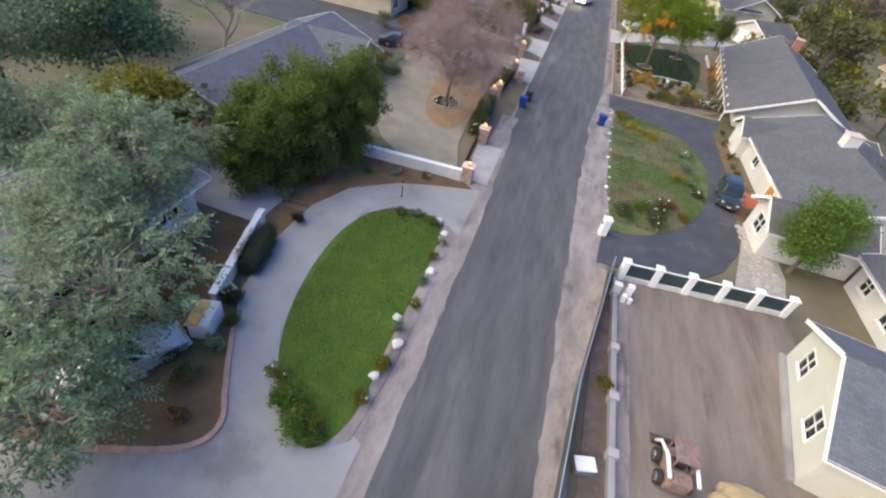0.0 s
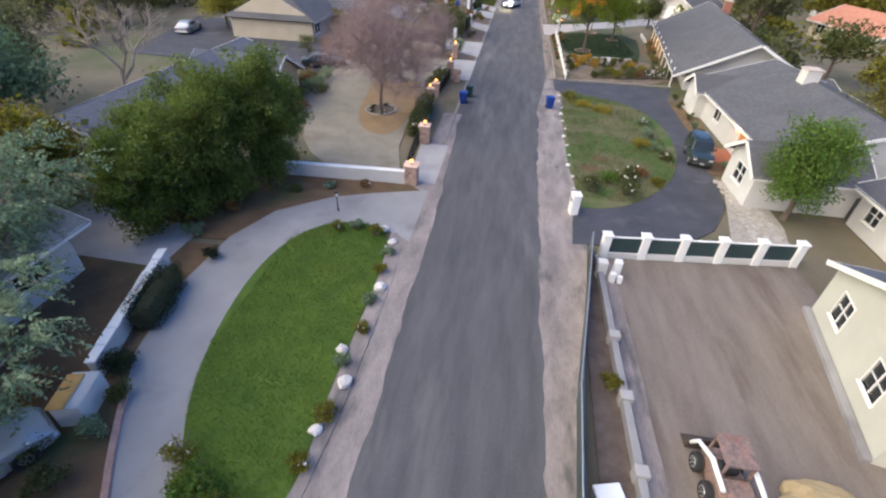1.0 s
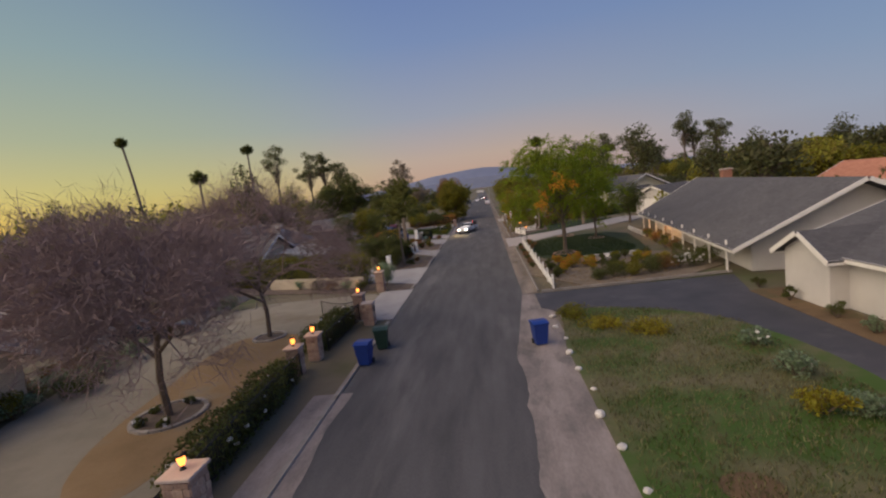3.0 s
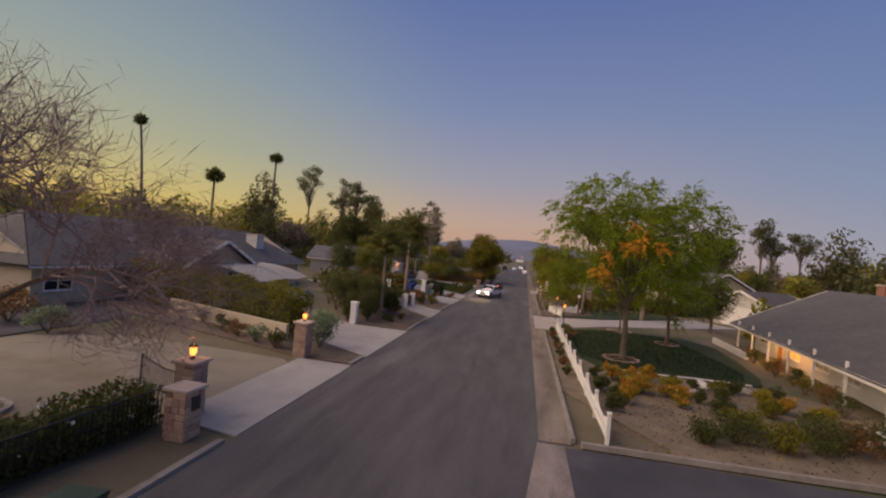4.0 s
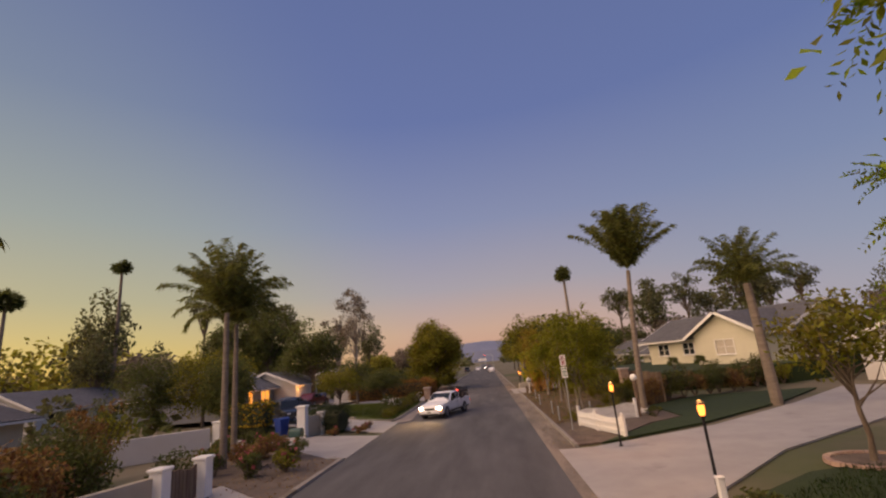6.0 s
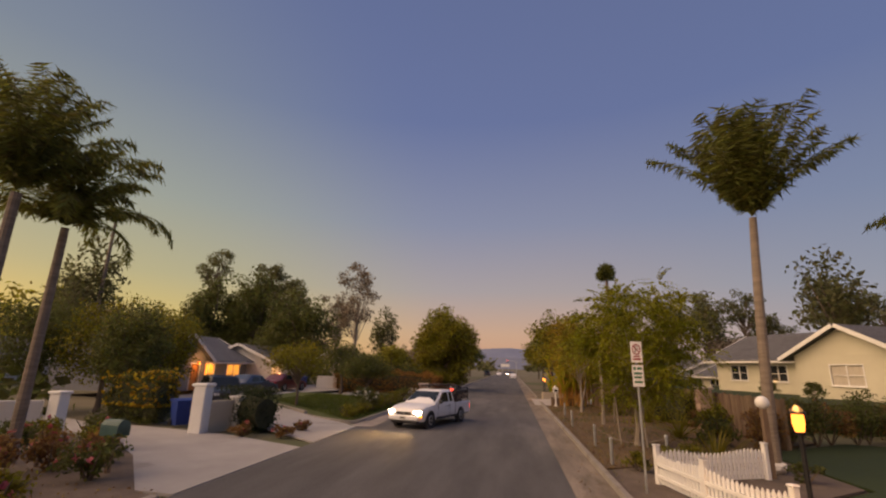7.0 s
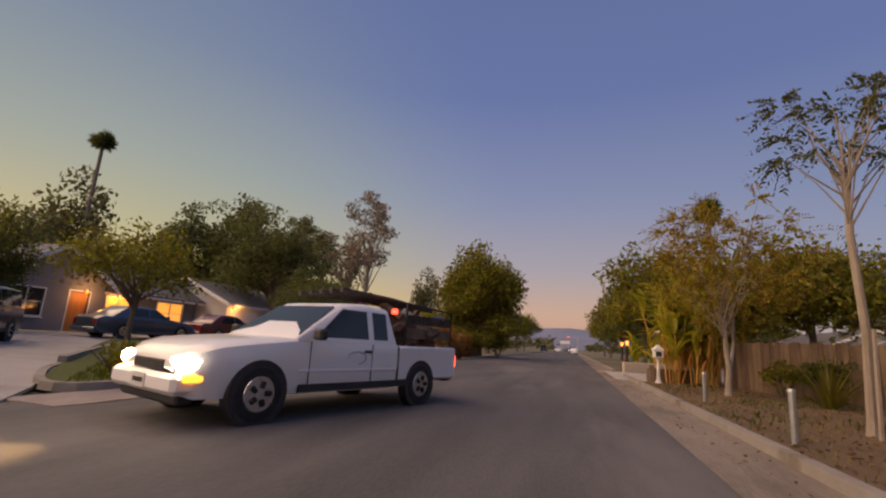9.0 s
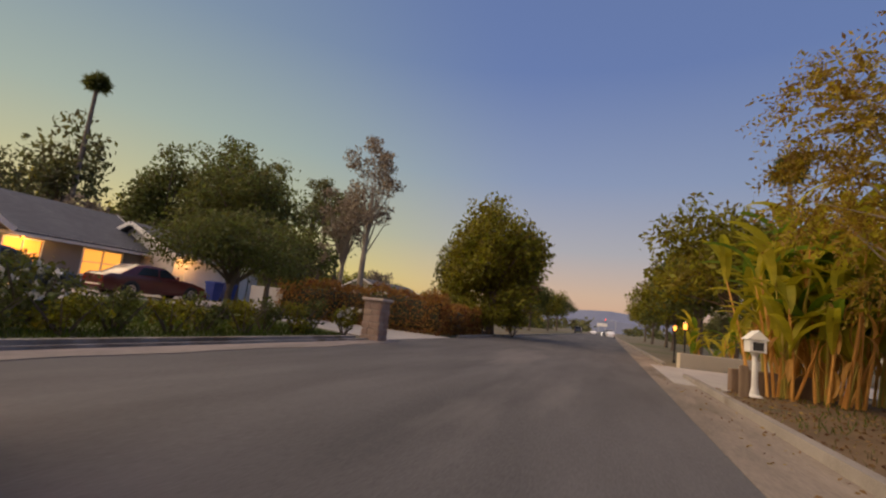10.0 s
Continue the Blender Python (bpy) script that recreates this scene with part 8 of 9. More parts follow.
for i, (a, b, h) in enumerate([(-12.0, 82.6, 2.2), (-13.2, 81.2, 2.5), (-11.4, 80.9, 2.3), (-14.4, 83.2, 2.4), (-12.8, 84.4, 3.2), (-15.2, 80.6, 3.2), (-11.2, 79.0, 3.6), (-13.6, 86.6, 3.6), (-16.2, 89.6, 4.0), (-14.6, 88.4, 3.4), (-9.75, 80.3, 1.3), (-8.95, 79.9, 0.9), (-12.4, 77.6, 4.0), (-13.6, 79.4, 4.0)]):
    shrub("screening_shrub", a, b, 0.7 if h < 1.5 else 1.25, h, [L_DARK, L_MID, L_DARK, L_RUSSET][i % 4], "dense dark shrub screening a front garden", 660 + i, 1500, 0.13)

# ---- pickup on the road ----
M_EMBLEM = material("faded_emblem", (0.38, 0.42, 0.47), (0.45, 0.49, 0.54), 3.0, 0.6, bump=0)
pk = car("pickup_truck", -2.8, 104.5, -109, "white extended-cab pickup loaded with scrap, headlights on", P_WHITE, "pickup", lights=True, category="pickup truck")
for s in (-1, 1):
    part("body_moulding", boxes((-0.78, s * 0.862, 0.58, 1.15, s * 0.884, 0.62), bevel=0.006), P_WHITE, pk)
    part("indicator", boxes((2.32, s * 0.6, 0.49, 2.53, s * 0.815, 0.575), bevel=0.02), G_AMBER, pk)
    part("door_seam", boxes((0.98, s * 0.868, 0.42, 0.986, s * 0.882, 0.97)), M_PLASTIC, pk)
    part("door_seam", boxes((-0.2, s * 0.868, 0.42, -0.194, s * 0.882, 0.97)), M_PLASTIC, pk)
    part("bed_seam", boxes((-0.835, s * 0.86, 0.4, -0.805, s * 0.872, 0.95)), M_PLASTIC, pk)
    part("door_emblem", tube(bmesh.new(), [(0.12 + 0.19 * math.cos(k * 0.5), s * 0.873, 0.77 + 0.09 * math.sin(k * 0.5)) for k in range(10)], 0.013, 5), M_EMBLEM, pk, "grey-blue plain emblem on the door")
part("cabin_interior", boxes((-0.7, -0.7, 0.98, 1.02, 0.7, 1.035), (0.5, -0.68, 1.0, 0.86, 0.68, 1.12), bevel=0.01), M_PLASTIC, pk)
for y0 in (-0.62, 0.14):
    part("seat", boxes((-0.42, y0, 1.03, -0.26, y0 + 0.48, 1.4), bevel=0.05), M_PLASTIC, pk)
rngp = random.Random(8)
bm = bmesh.new()
bmesh.ops.create_icosphere(bm, subdivisions=4, radius=1.0)
for v in bm.verts:
    k = 1 + 0.3 * noise.noise(v.co * 2.3) + 0.16 * noise.noise(v.co * 6.0)
    v.co = Vector((v.co.x * 0.72 * k - 1.75, v.co.y * 0.66 * k, v.co.z * 0.55 * k + 1.02))
part("load", bm, M_SCRAP, pk, "dark jumbled load of scrap")
for k in range(26):
    m = pose(rngp.uniform(-2.35, -1.1), rngp.uniform(-0.6, 0.6), rngp.uniform(1.15, 1.6), rngp.uniform(-30, 30), rngp.uniform(-40, 40), rngp.uniform(0, 180))
    bm = boxes((-rngp.uniform(0.12, 0.4), -0.06, -0.04, rngp.uniform(0.12, 0.4), rngp.uniform(0.05, 0.2), 0.05), bevel=0.012)
    ob = part("scrap_piece", bm, [M_WOOD, M_PLASTIC, M_RUST, M_SCRAP, M_TARP][k % 5], pk)
    ob.matrix_basis = m
for s in (-1, 1):
    part("rack", tube(bmesh.new(), [(-2.42, s * 0.8, 1.0), (-2.42, s * 0.8, 1.62), (-1.05, s * 0.8, 1.68), (-1.05, s * 0.8, 1.0)], 0.022, 6), M_IRON, pk)
    part("side_board", boxes((-2.4, s * 0.775, 1.1, -1.08, s * 0.795, 1.28)), M_WOOD, pk)
    part("side_board", boxes((-2.4, s * 0.775, 1.34, -1.08, s * 0.795, 1.5)), M_SCRAP, pk)
bm = bmesh.new()
for k in range(5):
    a = k / 5
    tube(bm, [(-2.5 + 0.1 * a, -0.5 + a, 1.66 + 0.03 * (k % 2)), (-1.2, -0.48 + a * 0.98, 1.76), (0.25 - 0.3 * a, -0.45 + 0.9 * a, 1.72 + 0.02 * k)], 0.045, 6)
part("carried_pipe", bm, M_SCRAP, pk)
part("work_light", boxes((-1.02, 0.5, 1.5, -0.98, 0.62, 1.58), bevel=0.01), G_RED, pk)
spot_light("headlamp_beam", (-4.25, 102.1, 0.72), (-6.0, 97.5, -0.3), 230, 62, (1.0, 0.62, 0.22))
spot_light("headlamp_beam", (-3.15, 101.75, 0.72), (-4.4, 97, -0.3), 230, 62, (1.0, 0.62, 0.22))

# ---- trees and distance ----
for i, (a, b, h, r, ch) in enumerate([(-16.8, 10.6, 7.2, 5.0, 6.2), (-21.0, 17.0, 8.0, 4.4, 6.6), (-15.4, 6.0, 6.8, 4.2, 6.0), (-15.0, 0.8, 6.4, 3.4, 5.6), (-20.4, 12.8, 7.2, 3.6, 5.8), (-25.0, 17.6, 7.6, 3.8, 6.0)]):
    tree("olive_tree", a, b, h, r, ch, L_OLIVE, None, ["large grey-green tree overhanging a house", "large grey-green tree beside a house", "grey-green tree beside the drive entrance", "grey-green tree beside the drive entrance"][min(i, 3) if i < 4 else 0], seed=41 + i, trunk_r=0.26, n_clumps=120, size=0.2, bark=M_BARKPALE, limbs=34, aspect=0.4, low=-0.9, feather=(8, 1.0, 12), group="olive trees")
for i, (a, b, h, r) in enumerate([(-19.3, 22.6, 4.6, 1.9), (-17.7, 24.4, 5.6, 2.1), (-16.5, 26.5, 6.3, 2.1), (-15.5, 28.6, 6.8, 2.0), (-18.6, 27.4, 5.8, 2.4), (-20.6, 25.4, 5.0, 2.0), (-15.8, 30.6, 6.8, 2.1)]):
    shrub("juniper_skirt", a + 0.3, b - 0.5, r * 0.95, 2.6, L_JUNIPER, "low spreading juniper growth at the foot of a tree", 860 + i, 2200, 0.17)
    tree("juniper", a, b, h * 1.38, r * 1.12, h * 1.4, L_JUNIPER, None, "upright dark green juniper with yellowish tips", seed=45 + i, trunk_r=0.16, n_clumps=110, per=110, low=-1.0, limbs=20, size=0.24, aspect=0.28, droop=-0.9, spread=0.4, group="junipers")
for i, (a, b, h, r) in enumerate([(-34, 29, 9, 4.6), (-38, 23, 10, 6), (-42, 36, 9, 6), (-31, 15, 9, 5.0), (-26.2, 23.0, 6.0, 3.0)]):
    tree("dark_tree", a, b, h, r, h * 0.85, [L_PINE, L_OLIVE, L_FAR, L_OLIVE, L_MID][i], None, "broad dark tree behind the houses", seed=55 + i, trunk_r=0.25, n_clumps=130, per=90, size=0.3, spread=0.9)
bare_tree("white_barked_tree", -32.2, 38.5, 10.5, "leafless white-barked tree among dark trees", 60, 0.2, M_BARKPALE, 0.7, 5, trunk_mat=M_BARKPALE)
for i, (a, b, m) in enumerate([(-6.5, 11.8, 1), (-6.4, 13.6, 1), (-6.45, 15.8, 0), (-6.3, 17.6, 1), (-6.4, 19.3, 0), (-6.6, 21.5, 1), (-6.6, 23.0, 0), (-7.6, 24.4, 1), (-8.8, 24.8, 0), (-9.7, 24.5, 1), (-8.6, 9.9, 1), (-9.4, 10.6, 1), (-10.3, 11.5, 1), (-7.8, 9.8, 1)]):
    shrub("lawn_edge_shrub", a, b, 0.55 + 0.3 * (i > 9), 0.55 + 0.3 * (i > 6), [L_OLIVE, L_MID][m], "low green shrub at the edge of the lawn", 400 + i, 600, 0.1, flowers=M_FLOWER if i % 3 == 0 else None, n_flowers=3)
for i, (a, b, r) in enumerate([(-8.3, 9.7, 1.0), (-9.3, 10.5, 0.95), (-7.6, 9.5, 0.6)]):
    shrub("lawn_foot_bush", a, b, r, r * 1.05, L_BRIGHT, "leafy bright green bush at the foot of a lawn", 590 + i, 2200, 0.11)
for i, (a, b) in enumerate([(-6.5, 13.0), (-6.2, 15.0), (-6.8, 16.5), (-6.3, 20.4), (-6.6, 24.0), (-7.3, 25.1)]):
    rock("bed_rock", a, b, 0.22 + 0.05 * (i % 2), M_ROCK, "pale stone beside the lawn", 430 + i, "lawn-edge stones")
tree_ring("tree_ring", -10.0, 2.4, 0.8, "round stone edging in a drive", M_STONE)
tree("juniper", -10.0, 2.4, 4.6, 1.9, 4.0, L_JUNIPER, None, "rounded dark green juniper beside the drive", seed=64, trunk_r=0.14, n_clumps=90, per=110, low=-1.0, limbs=20, size=0.22, aspect=0.3, droop=-0.6, spread=0.4, group="junipers")
path_lamp("lamp_post", -10.45, 26.5, 0.9, "short black unlit path lamp by the drive", lit=False)
for i, (a, b, r) in enumerate([(-13.6, 12.9, 0.7), (-16.9, 22.6, 0.7), (-16.2, 25.2, 0.7), (-13.6, 28.0, 0.5), (-11.8, 29.0, 0.5), (-9.8, 29.5, 0.5), (-14.6, 10.6, 0.8), (-15.6, 8.6, 0.9), (-16.8, 12.4, 1.1), (-13.5, 9.9, 0.75), (-13.5, 11.6, 0.7), (-12.6, 8.4, 0.6)]):
    shrub("drive_shrub", a, b, r, r * 1.1, [L_DARK, L_OLIVE, L_RUSSET][i % 3], "rounded shrub beside the curved drive", 440 + i, 800, 0.11, flowers=M_FLOWER if i in (4, 5, 6) else None, n_flowers=6)

fan_palm("fan_palm", -56.5, 138, 23.2, "very tall fan palm against the sky", 71, 1.6)
fan_palm("fan_palm", -68.5, 115, 24.6, "very tall leaning fan palm against the sky", 72, 1.3, lean=-2.0)
tree("yellow_tree", -41.5, 69.5, 6.4, 3.4, 5.8, L_FARYELLOW, None, "bright yellow-green rounded tree beyond a court", seed=615, trunk_r=0.2, n_clumps=120, per=70, size=0.28, low=-0.9)
fan_palm("fan_palm", -62.6, 126, 16.8, "fan palm rising over the roofs", 73, 2.0)
fan_palm("fan_palm", 15.6, 152.7, 17.0, "very tall fan palm against the sky", 74, 1.8)


def far_pine(name, x, y, h, r, label, seed, leaf=L_FAR):
    return tree(name, x, y, h, r, h * 0.55, leaf, None, label, seed=seed, trunk_r=0.3, n_clumps=26, per=70, size=0.6, spread=0.9, fork=0.6, low=-0.5, group="tall far trees")


for i, (a, b, h, r) in enumerate([(-70, 182, 33, 6), (-53, 181, 28.5, 5), (-60, 186, 27, 5), (-46, 176, 22, 4.5)]):
    far_pine("tall_pine", a, b, h, r, "tall pine with clumped dark crown", 500 + i)
for i, (a, b, h, r) in enumerate([(68.7, 190, 24.7, 4.5), (73, 193, 21, 4), (43.4, 190, 21, 4.5), (52.3, 192, 21.8, 5), (35, 190, 20, 4.5), (79, 190, 22, 5), (60, 196, 17, 5)]):
    far_pine("tall_pine", a, b, h, r, "tall pine rising behind the gardens", 506 + i)
tree("poplar", -19.2, 140, 18.6, 3.2, 14.8, L_FARPALE, None, "tall thinning poplar with pale limbs", seed=510, trunk_r=0.28, n_clumps=60, per=50, size=0.34, spread=0.5, bark=M_BARKPALE, limbs=30)
tree("poplar", -22.5, 142, 13.8, 2.4, 10.5, L_FARPALE, None, "tall thinning poplar with pale limbs", seed=511, trunk_r=0.24, n_clumps=44, per=50, size=0.34, spread=0.45, bark=M_BARKPALE, limbs=24)
tree("conifer", -31, 136, 15.0, 4.4, 13.5, L_DARK, None, "broad dark conifer behind a house", seed=512, trunk_r=0.35, n_clumps=120, per=80, size=0.4, spread=0.8, limbs=20)
tree("conifer", -36, 134, 13.0, 4.0, 11, L_DARK, None, "broad dark conifer behind a house", seed=513, trunk_r=0.35, n_clumps=100, per=80, size=0.4, spread=0.8, limbs=20)
for i, (a, b) in enumerate([(-5.6, 135.2), (-8.2, 134.4), (-4.2, 137.6), (-10.2, 136.0), (-7.0, 133.4)]):
    shrub("roadside_shrub", a - 0.9, b, 1.7, 2.5, [L_MID, L_DARK][i % 2], "dense shrub at the foot of a roadside tree", 880 + i, 1500, 0.2)
tree("round_tree", -6.9, 138, 10.0, 5.0, 9.4, L_MID, None, "large round-crowned dark roadside tree", seed=514, trunk_r=0.3, n_clumps=190, per=100, size=0.34, spread=0.8, low=-0.95)
tree("dark_tree", -21.5, 128.5, 11, 4.5, 9.4, L_DARK, None, "broad dark tree beside a drive", seed=516, trunk_r=0.3, n_clumps=120, per=90, size=0.3, spread=0.8)
for i, (a, b, h, r) in enumerate([(-17.8, 102.4, 5.8, 2.2), (-20.2, 103.6, 6.2, 2.5), (-23.4, 102.6, 6.4, 2.6), (-20.6, 107.9, 6.6, 2.7), (-22.2, 110.8, 6.0, 2.1)]):
    tree("garden_tree", a, b, h, r, h * 0.9, [L_DARK, L_MID][i % 2], None, "dense dark tree against a grey house", seed=650 + i, trunk_r=0.14, n_clumps=110, per=80, size=0.17, low=-0.95)
tree("round_tree", -9.2, 156, 11.8, 4.2, 10, L_RUSSET, None, "russet-leaved tree at the roadside", seed=515, trunk_r=0.3, n_clumps=90, per=80, size=0.4, spread=0.8)
for i, (a, b, h, r) in enumerate([(7.2, 133, 9.4, 4.6), (7.6, 145, 9.0, 4.8), (7.6, 160, 8.8, 4.5), (8.6, 176, 9, 5.0), (8.5, 196, 9.5, 5.2), (-11.5, 184, 9, 4.6), (-11, 205, 9, 5), (-12, 232, 10, 5.5), (9, 222, 10, 5.5)]):
    tree("street_tree", a, b, h, r, h * 0.8, [L_MID, L_DARK][i % 2], None, "broad street tree further down the road", seed=520 + i, trunk_r=0.2, n_clumps=90, per=70, size=0.38, spread=0.8)

# woods and gardens that fill the middle distance
rng0 = np.random.default_rng(77)
protos = []
for i, (leaf, h, r) in enumerate([(L_FAR, 8, 4.2), (L_DARK, 10, 5.0), (L_MID, 7, 3.8), (L_FARYELLOW, 7, 3.6), (L_FARPALE, 9, 4.2), (L_FAR, 14, 4.0)]):
    protos.append(tree("garden_belt_tree", 60 + 14 * (i % 2), 70 + 18 * i, h, r, h * 0.82, leaf, None, ["olive-green tree in the gardens beyond the houses", "dark tree in the gardens beyond the houses", "fresh green tree in the gardens beyond the houses", "yellow-green tree in the gardens beyond the houses", "pale thin-crowned tree in the gardens beyond the houses", "tall slender tree in the gardens beyond the houses"][i], seed=540 + i, trunk_r=0.25, n_clumps=52, per=34, size=0.6, spread=0.9, group="trees of the garden belt"))
HOUSES = [(-33, 40, 16, 14), (-24, 63, 18, 14), (-29, 82, 11, 20), (-26, 119, 11, 18), (22, 44, 11, 13), (22, 71, 10, 17), (28, 114, 12, 14), (27, 135, 9, 10), (22, 18, 14, 14), (30, 31, 8, 8)]
count = 0
while count < 284:
    side = rng0.random() < 0.5
    a = (-1 if side else 1) * (24 + 170 * rng0.random() ** 1.3)
    b = 5 + 330 * rng0.random()
    if any(abs(a - hx) < wx and abs(b - hy) < wy for hx, hy, wx, wy in HOUSES) or (abs(a) < 40 and b < 30) or (-52 < a < -20 and 46 < b < 80) or (-62 < a < -24 and 104 < b < 130):
        continue
    k = int(rng0.integers(0, 6))
    s = 0.7 + 0.7 * rng0.random()
    if -110 < a < 0 and b < 110:
        s = min(s, 7.2 / (8, 10, 7, 7, 9, 14)[k])
    copy_thing(protos[k], pose(a, b, 0, 0, 0, 360 * rng0.random()) @ Matrix.Diagonal((s, s, s * (0.85 + 0.3 * rng0.random()), 1)))
    count += 1

count = 0
while count < 64:
    a = (-1 if rng0.random() < 0.5 else 1) * (27 + 42 * rng0.random())
    b = 12 + 128 * rng0.random()
    if any(abs(a - hx) < wx + 2 and abs(b - hy) < wy + 2 for hx, hy, wx, wy in HOUSES) or (abs(a) < 40 and b < 30) or (-54 < a < -20 and 44 < b < 82) or (-62 < a < -24 and 104 < b < 130) or (a > 0 and abs(a - 48) < 12 and 60 < b < 96):
        continue
    s = 0.5 + 0.4 * rng0.random()
    copy_thing(protos[(0, 2, 1, 3)[count % 4]], pose(a, b, 0, 0, 0, 360 * rng0.random()) @ Matrix.Diagonal((s * 1.1, s * 1.1, s, 1)))
    count += 1

# undergrowth between the gardens
for leaf, seed, lab in ((L_FAR, 31, "olive-brown undergrowth filling the gardens"), (L_MID, 32, "fresh green undergrowth filling the gardens"), (L_DARK, 33, "dark green undergrowth filling the gardens")):
    rng3 = np.random.default_rng(seed)
    cs = []
    while len(cs) < 270:
        a = (-1 if rng3.random() < 0.5 else 1) * (23 + 150 * rng3.random() ** 1.7)
        b = 8 + 300 * rng3.random()
        if any(abs(a - hx) < wx - 1 and abs(b - hy) < wy - 1 for hx, hy, wx, wy in HOUSES) or (-52 < a < -20 and 46 < b < 80) or (abs(a) < 40 and b < 26):
            continue
        r, h = 1.8 + 2.6 * rng3.random(), 1.4 + 2.8 * rng3.random()
        v = rng3.normal(size=(170, 3))
        v /= np.linalg.norm(v, axis=1)[:, None]
        cs.append(np.array([a, b, 0]) + np.abs(v) * np.sign(v) * np.array([r, r, h]) * (0.6 + 0.4 * rng3.random((170, 1))))
    cs = np.concatenate(cs)
    cs[:, 2] = np.abs(cs[:, 2])
    tagged(leaf_object("undergrowth", rng3, cs, 0.7, leaf, None, 0.6), lab, "bushes", kind="stuff")

# a belt of trees behind the western houses
for leaf, seed, lab in ((L_FAR, 41, "belt of olive-brown trees behind the western houses"), (L_FARYELLOW, 42, "belt of yellow-green trees behind the western houses")):
    rng4 = np.random.default_rng(seed)
    cs = []
    for k in range(85):
        a, b = -58 - 46 * rng4.random(), 48 + 190 * rng4.random()
        r, h = 2.6 + 2.4 * rng4.random(), 7.5 + 6.0 * rng4.random() ** 1.5
        v = rng4.normal(size=(240, 3))
        v /= np.linalg.norm(v, axis=1)[:, None]
        v *= 0.62 + 0.38 * rng4.random((240, 1)) + 0.14 * np.sin(4 * v[:, :1] + 3 * v[:, 1:2] + k)
        cs.append(np.array([a, b, h * 0.56]) + v * np.array([r, r, h * 0.46]))
    cs = np.concatenate(cs)
    cs[:, 2] = np.abs(cs[:, 2]) + 0.1
    tagged(leaf_object("garden_woods", rng4, cs, 0.85, leaf, None, 0.6), lab, "trees", kind="stuff")

# houses on the rising ground to the east and beyond
for i, (a, b, rz, wall, roof, lab) in enumerate([(46, 95, -80, M_TAN, M_TERRACOTTA, "terracotta-roofed house among trees"), (62, 88, -70, M_STUCCO, M_ROOF, "white house standing among trees"), (75, 78, -75, M_TAN, M_TERRACOTTA, "tan two-storey house with a clay roof"), (58, 120, -90, M_STUCCO, M_ROOF2, "white house standing among trees"), (-52, 92, 90, M_TAN, M_ROOF, "low tan house among trees"), (-26, 160, 90, M_TAN, M_ROOF, "low house beyond the tall trees"), (24, 165, -90, M_STUCCO, M_ROOF, "low white house behind street trees"), (-48, 118, 90, M_STUCCO, M_ROOF2, "low white house among trees")]):
    hh = thing("house", a, b, 0, rz, lab, "house", "houses among the trees")
    wing(hh, 0, 0, 14, 9, 4.8 if i == 2 else 2.6, 2.0, "x", 0.6, wall, roof, front=[("w", 1.5, 0.9, 3.2, 2.1), ("w", 5, 0.9, 6.5, 2.1), ("d", 8, 0, 9, 2.05), ("w", 10.5, 0.9, 12.4, 2.1)])

# far cars, signal and signboard at the end of the street
for i, (a, b, rz, p) in enumerate([(1.2, 232, 90, P_SILVER), (-3.5, 262, -90, P_WHITE), (1.2, 268, 90, P_RED_ := material("red_car_paint", (0.25, 0.02, 0.02), (0.32, 0.03, 0.03), 1.0, 0.3, bump=0, coat=0.5)), (-0.8, 300, -90, P_DARK), (-6.9, 240, 90, P_BLUE), (1.5, 214, 90, P_WHITE)]):
    car("far_car", a, b, rz, "car far down the street", p, ["suv", "sedan"][i % 2], lights=i in (2, 3))
ts = thing("traffic_signal", 3.6, 318, 0, 0, "traffic signal showing red at the end of the street", "traffic signal")
part("pole", tube(bmesh.new(), [(0, 0, -0.1), (0, 0, 6.4), (-5.5, 0, 6.6)], [0.12, 0.1, 0.06], 8), M_STEEL, ts)
part("signal_head", boxes((-4.4, -0.2, 5.6, -4.0, 0.1, 6.7), bevel=0.03), M_PLASTIC, ts)
part("red_lens", tube(bmesh.new(), [(-4.2, -0.22, 6.45), (-4.2, -0.26, 6.45)], 0.2, 12), G_RED, ts)
sb = thing("signboard", -2.0, 330, 0, 0, "white signboard at the end of the street", "sign")
part("board", boxes((-2.2, -0.1, 3.6, 2.2, 0.1, 5.0), bevel=0.02), M_WHITE, sb)
part("leg", tube(bmesh.new(), [(-1.5, 0, -0.1), (-1.5, 0, 3.7)], 0.1, 8), M_STEEL, sb)
part("leg", tube(bmesh.new(), [(1.5, 0, -0.1), (1.5, 0, 3.7)], 0.1, 8), M_STEEL, sb)

# far tree belt and hills
rng1 = np.random.default_rng(5)
cs = []
for k in range(900):
    a = rng1.random() * 2 * math.pi
    d = 330 + 240 * rng1.random()
    px, py = d * math.sin(a), 120 + d * math.cos(a)
    if abs(px + 1.5) < 9:
        continue
    hh = 5 + 7 * rng1.random()
    cs.append(np.array([px, py, 0]) + np.array([5.5, 5.5, hh * 0.5]) * rng1.normal(size=(26, 3)) * 0.5 + np.array([0, 0, hh * 0.5]))
cs = np.concatenate(cs)
cs[:, 2] = np.abs(cs[:, 2]) + 0.3
tagged(leaf_object("far_woods", rng1, cs, 4.2, L_FAR, None, 0.7), "belt of far trees along the horizon", "trees", kind="stuff")
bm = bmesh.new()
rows = []
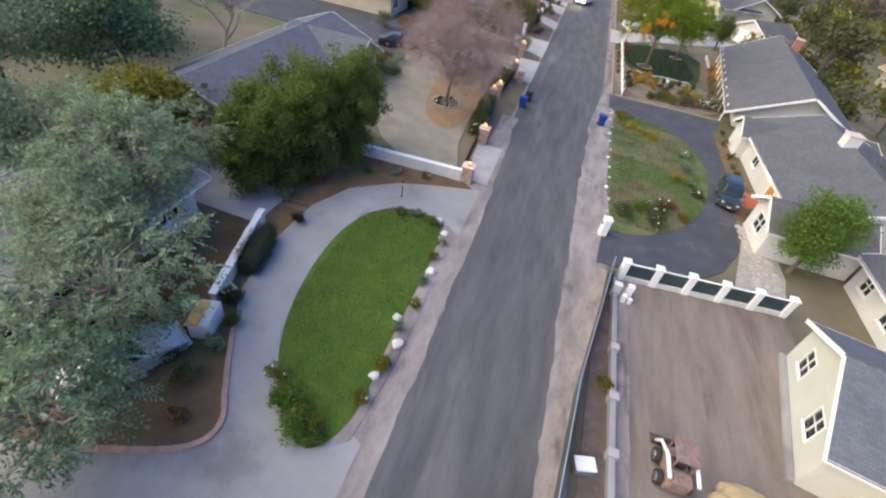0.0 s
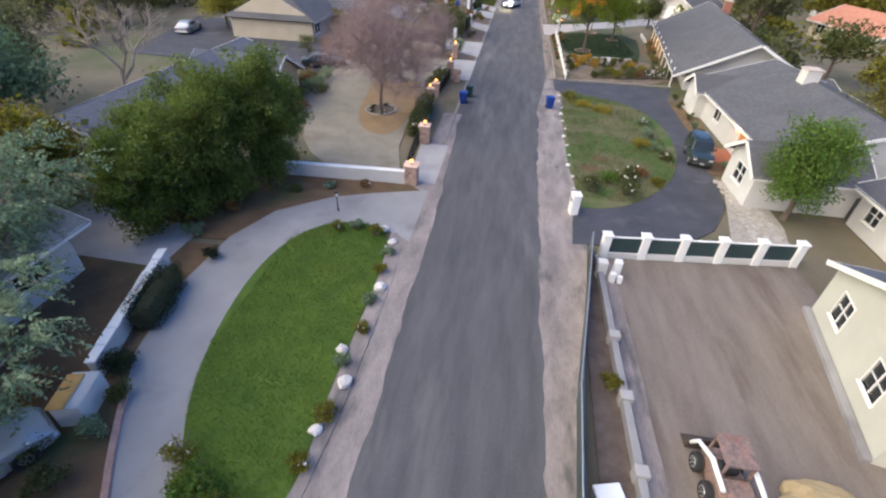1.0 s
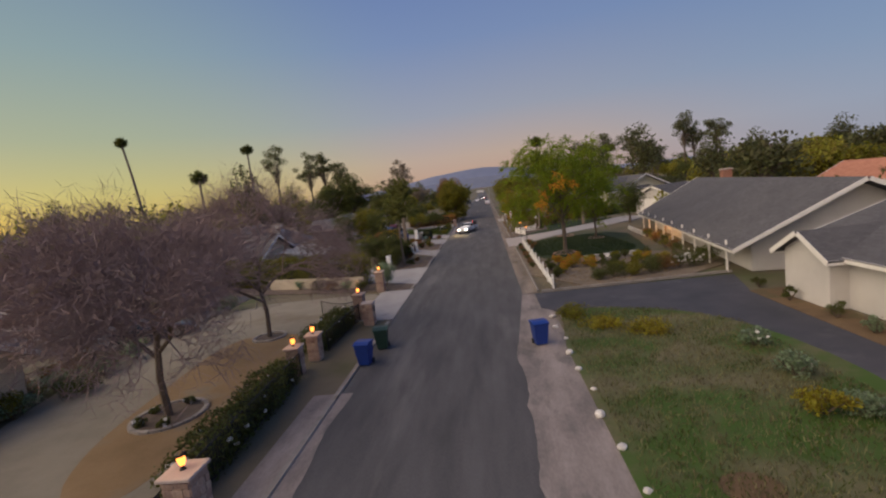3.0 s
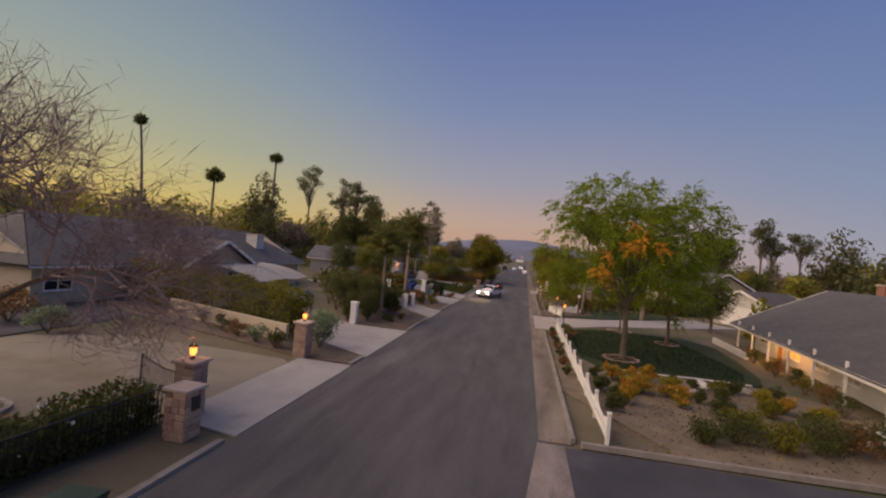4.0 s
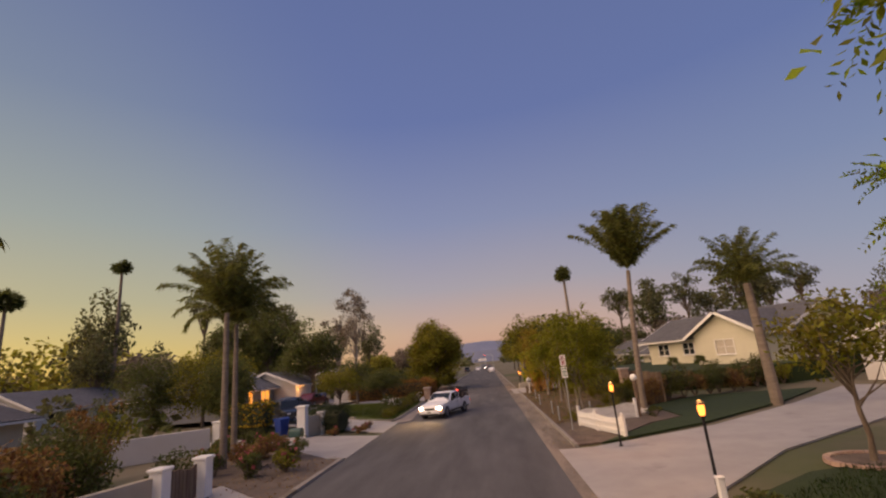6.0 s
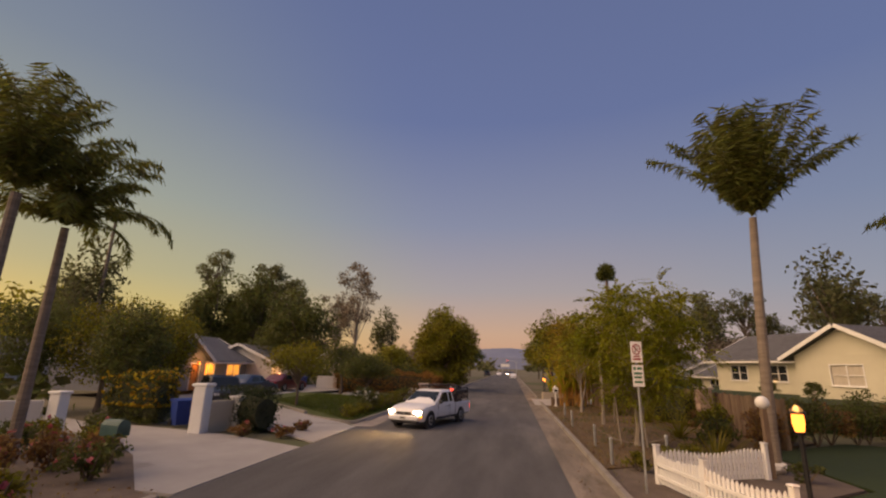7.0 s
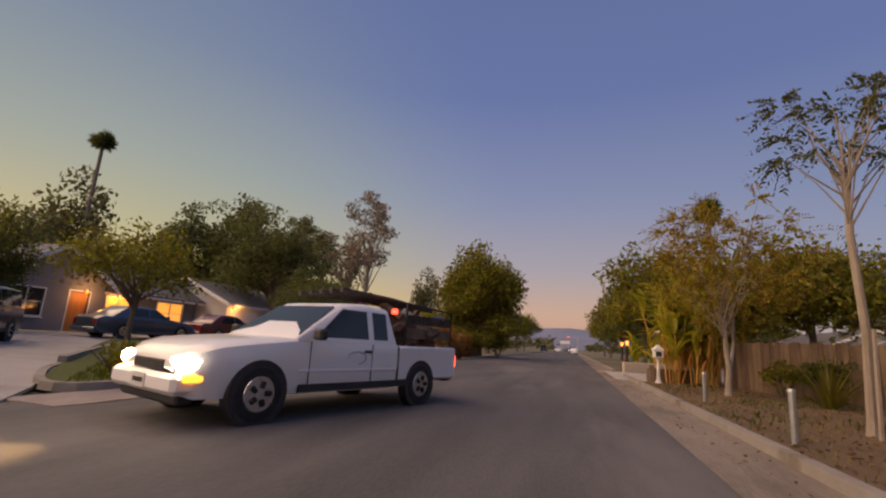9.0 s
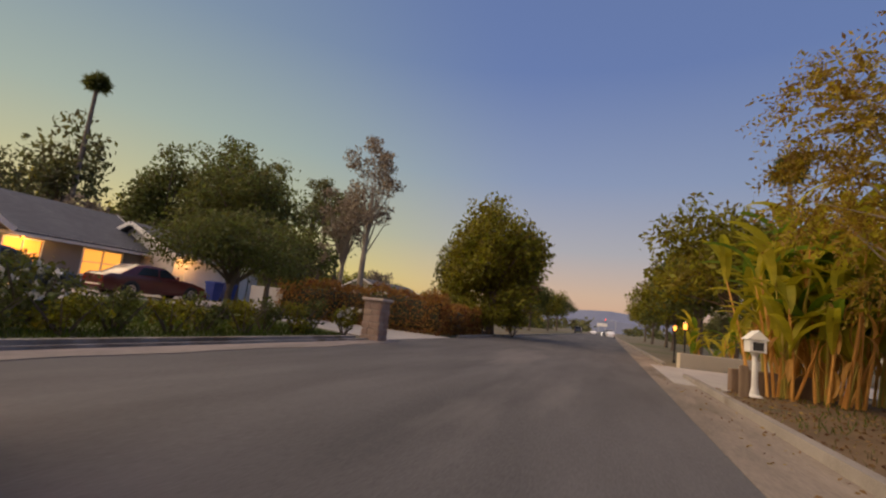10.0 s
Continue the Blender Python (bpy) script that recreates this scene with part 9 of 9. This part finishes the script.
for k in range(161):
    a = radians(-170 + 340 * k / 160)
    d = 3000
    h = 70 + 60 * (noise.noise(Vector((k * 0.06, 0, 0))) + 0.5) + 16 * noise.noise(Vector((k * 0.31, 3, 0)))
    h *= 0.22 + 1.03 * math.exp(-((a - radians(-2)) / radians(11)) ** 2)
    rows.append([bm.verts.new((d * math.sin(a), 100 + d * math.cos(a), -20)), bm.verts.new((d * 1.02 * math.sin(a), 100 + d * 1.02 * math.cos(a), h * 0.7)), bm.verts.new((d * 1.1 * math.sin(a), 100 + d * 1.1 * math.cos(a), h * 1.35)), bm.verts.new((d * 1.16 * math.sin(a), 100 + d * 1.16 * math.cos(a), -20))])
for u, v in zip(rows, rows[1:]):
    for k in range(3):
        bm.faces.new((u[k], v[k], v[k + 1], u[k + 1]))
tagged(part("far_hills", bm, M_HILLHAZE), "hills on the horizon, coloured blue for haze", "hills", kind="structure")


# fallen leaves and grass
rng2 = np.random.default_rng(91)


def scatter(name, n, x0, x1, y0, y1, z, size, mat, label, upright=False, keep=None, slope=0.0):
    p = np.stack([x0 + (x1 - x0) * rng2.random(n), y0 + (y1 - y0) * rng2.random(n), np.full(n, z)], axis=1)
    if keep:
        p = p[[keep(q) for q in p]]
    p[:, 2] += slope * np.maximum(0.0, -6.0 - p[:, 0])
    d = rng2.normal(size=p.shape) * np.array([1, 1, 0.12]) if not upright else np.array([[0.0, 0.0, 1.0]]) + rng2.normal(size=p.shape) * 0.3
    tagged(leaf_object(name, rng2, p + np.array([0, 0, size * 0.4 if upright else 0.0]), size, mat, None, 0.16 if upright else 0.6, 0.0, d), label, "leaves" if not upright else "grass", kind="stuff")


L_FALLEN = leaf_mat("fallen_leaves", (0.16, 0.10, 0.045), (0.32, 0.20, 0.08), 0.5)
scatter("fallen_leaves", 5200, 3.5, 9.0, 95.5, 118.5, 0.055, 0.065, L_FALLEN, "brown leaves strewn over the verge", keep=lambda q: q[0] < 3.6 + (q[1] - 95.5) * 1.1)
scatter("fallen_leaves", 700, 2.6, 3.45, 57, 125, 0.014, 0.05, L_FALLEN, "brown leaves lying in the gutter")
scatter("fallen_leaves", 1500, 4.6, 12.5, 57.5, 66, 0.045, 0.09, L_FALLEN, "brown leaves lying in a flower border")
scatter("fallen_leaves", 900, -9.3, -5.9, 72.5, 91, 0.045, 0.08, L_FALLEN, "brown leaves lying on bare beds")


def inside(poly, q):
    hit = False
    for (xa, ya), (xb, yb) in zip(poly, poly[1:] + poly[:1]):
        if (ya > q[1]) != (yb > q[1]) and q[0] < (xb - xa) * (q[1] - ya) / (yb - ya) + xa:
            hit = not hit
    return hit


L_LAWNBLADE = leaf_mat("bright_lawn_blades", (0.085, 0.150, 0.006), (0.195, 0.255, 0.016), 0.4)
LAWN5 = [(-6.4, 103.2), (-6.4, 118), (-15.0, 118.4), (-15.6, 112.4), (-11.4, 108.2), (-8.2, 105.0)]
LAWN3 = [(5.2, 81), (5.2, 71.5), (7.4, 68.8), (13.2, 69.2), (14.4, 72), (13.6, 83), (9.0, 84)]
scatter("grass", 42000, -12.6, -6.4, 8.8, 25.7, 0.05, 0.1, L_LAWNBLADE, "blades of mown lawn grass", True, lambda q: inside(LAWN1, q) and q[0] > -12.0)
scatter("grass", 26000, -14.4, -6.2, 103, 119, 0.06, 0.12, L_GRASS, "blades of mown lawn grass", True, lambda q: inside(LAWN5, q), 0.025)
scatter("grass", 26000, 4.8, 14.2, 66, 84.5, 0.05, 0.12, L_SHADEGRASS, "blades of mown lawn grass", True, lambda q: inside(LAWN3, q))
L_DRYGRASS = leaf_mat("dry_grass_blades", (0.16, 0.15, 0.07), (0.30, 0.27, 0.14), 0.4)
scatter("dry_grass", 16000, 3.6, 11.2, 31, 52.4, 0.03, 0.16, L_DRYGRASS, "dry grass and weeds in a garden", True, lambda q: inside(GARDEN, q))
scatter("weeds", 9000, 3.6, 11.2, 31, 52.4, 0.03, 0.14, L_GRASS, "low green weeds in a garden", True, lambda q: inside(GARDEN, q) and noise.noise(Vector((q[0] * 0.5, q[1] * 0.5, 3))) > 0.05)
scatter("weeds", 3000, 3.7, 9.0, 95.8, 118.0, 0.045, 0.13, L_GRASS, "low green weeds on a leafy verge", True, lambda q: q[0] < 3.6 + (q[1] - 95.5) * 1.1 and noise.noise(Vector((q[0] * 0.45, q[1] * 0.45, 9))) > 0.08)
scatter("weeds", 900, 3.2, 4.3, 57.5, 118.0, 0.04, 0.1, L_DRYGRASS, "dry weeds along the kerb", True, lambda q: q[0] > 3.5 and not 80 < q[1] < 90)
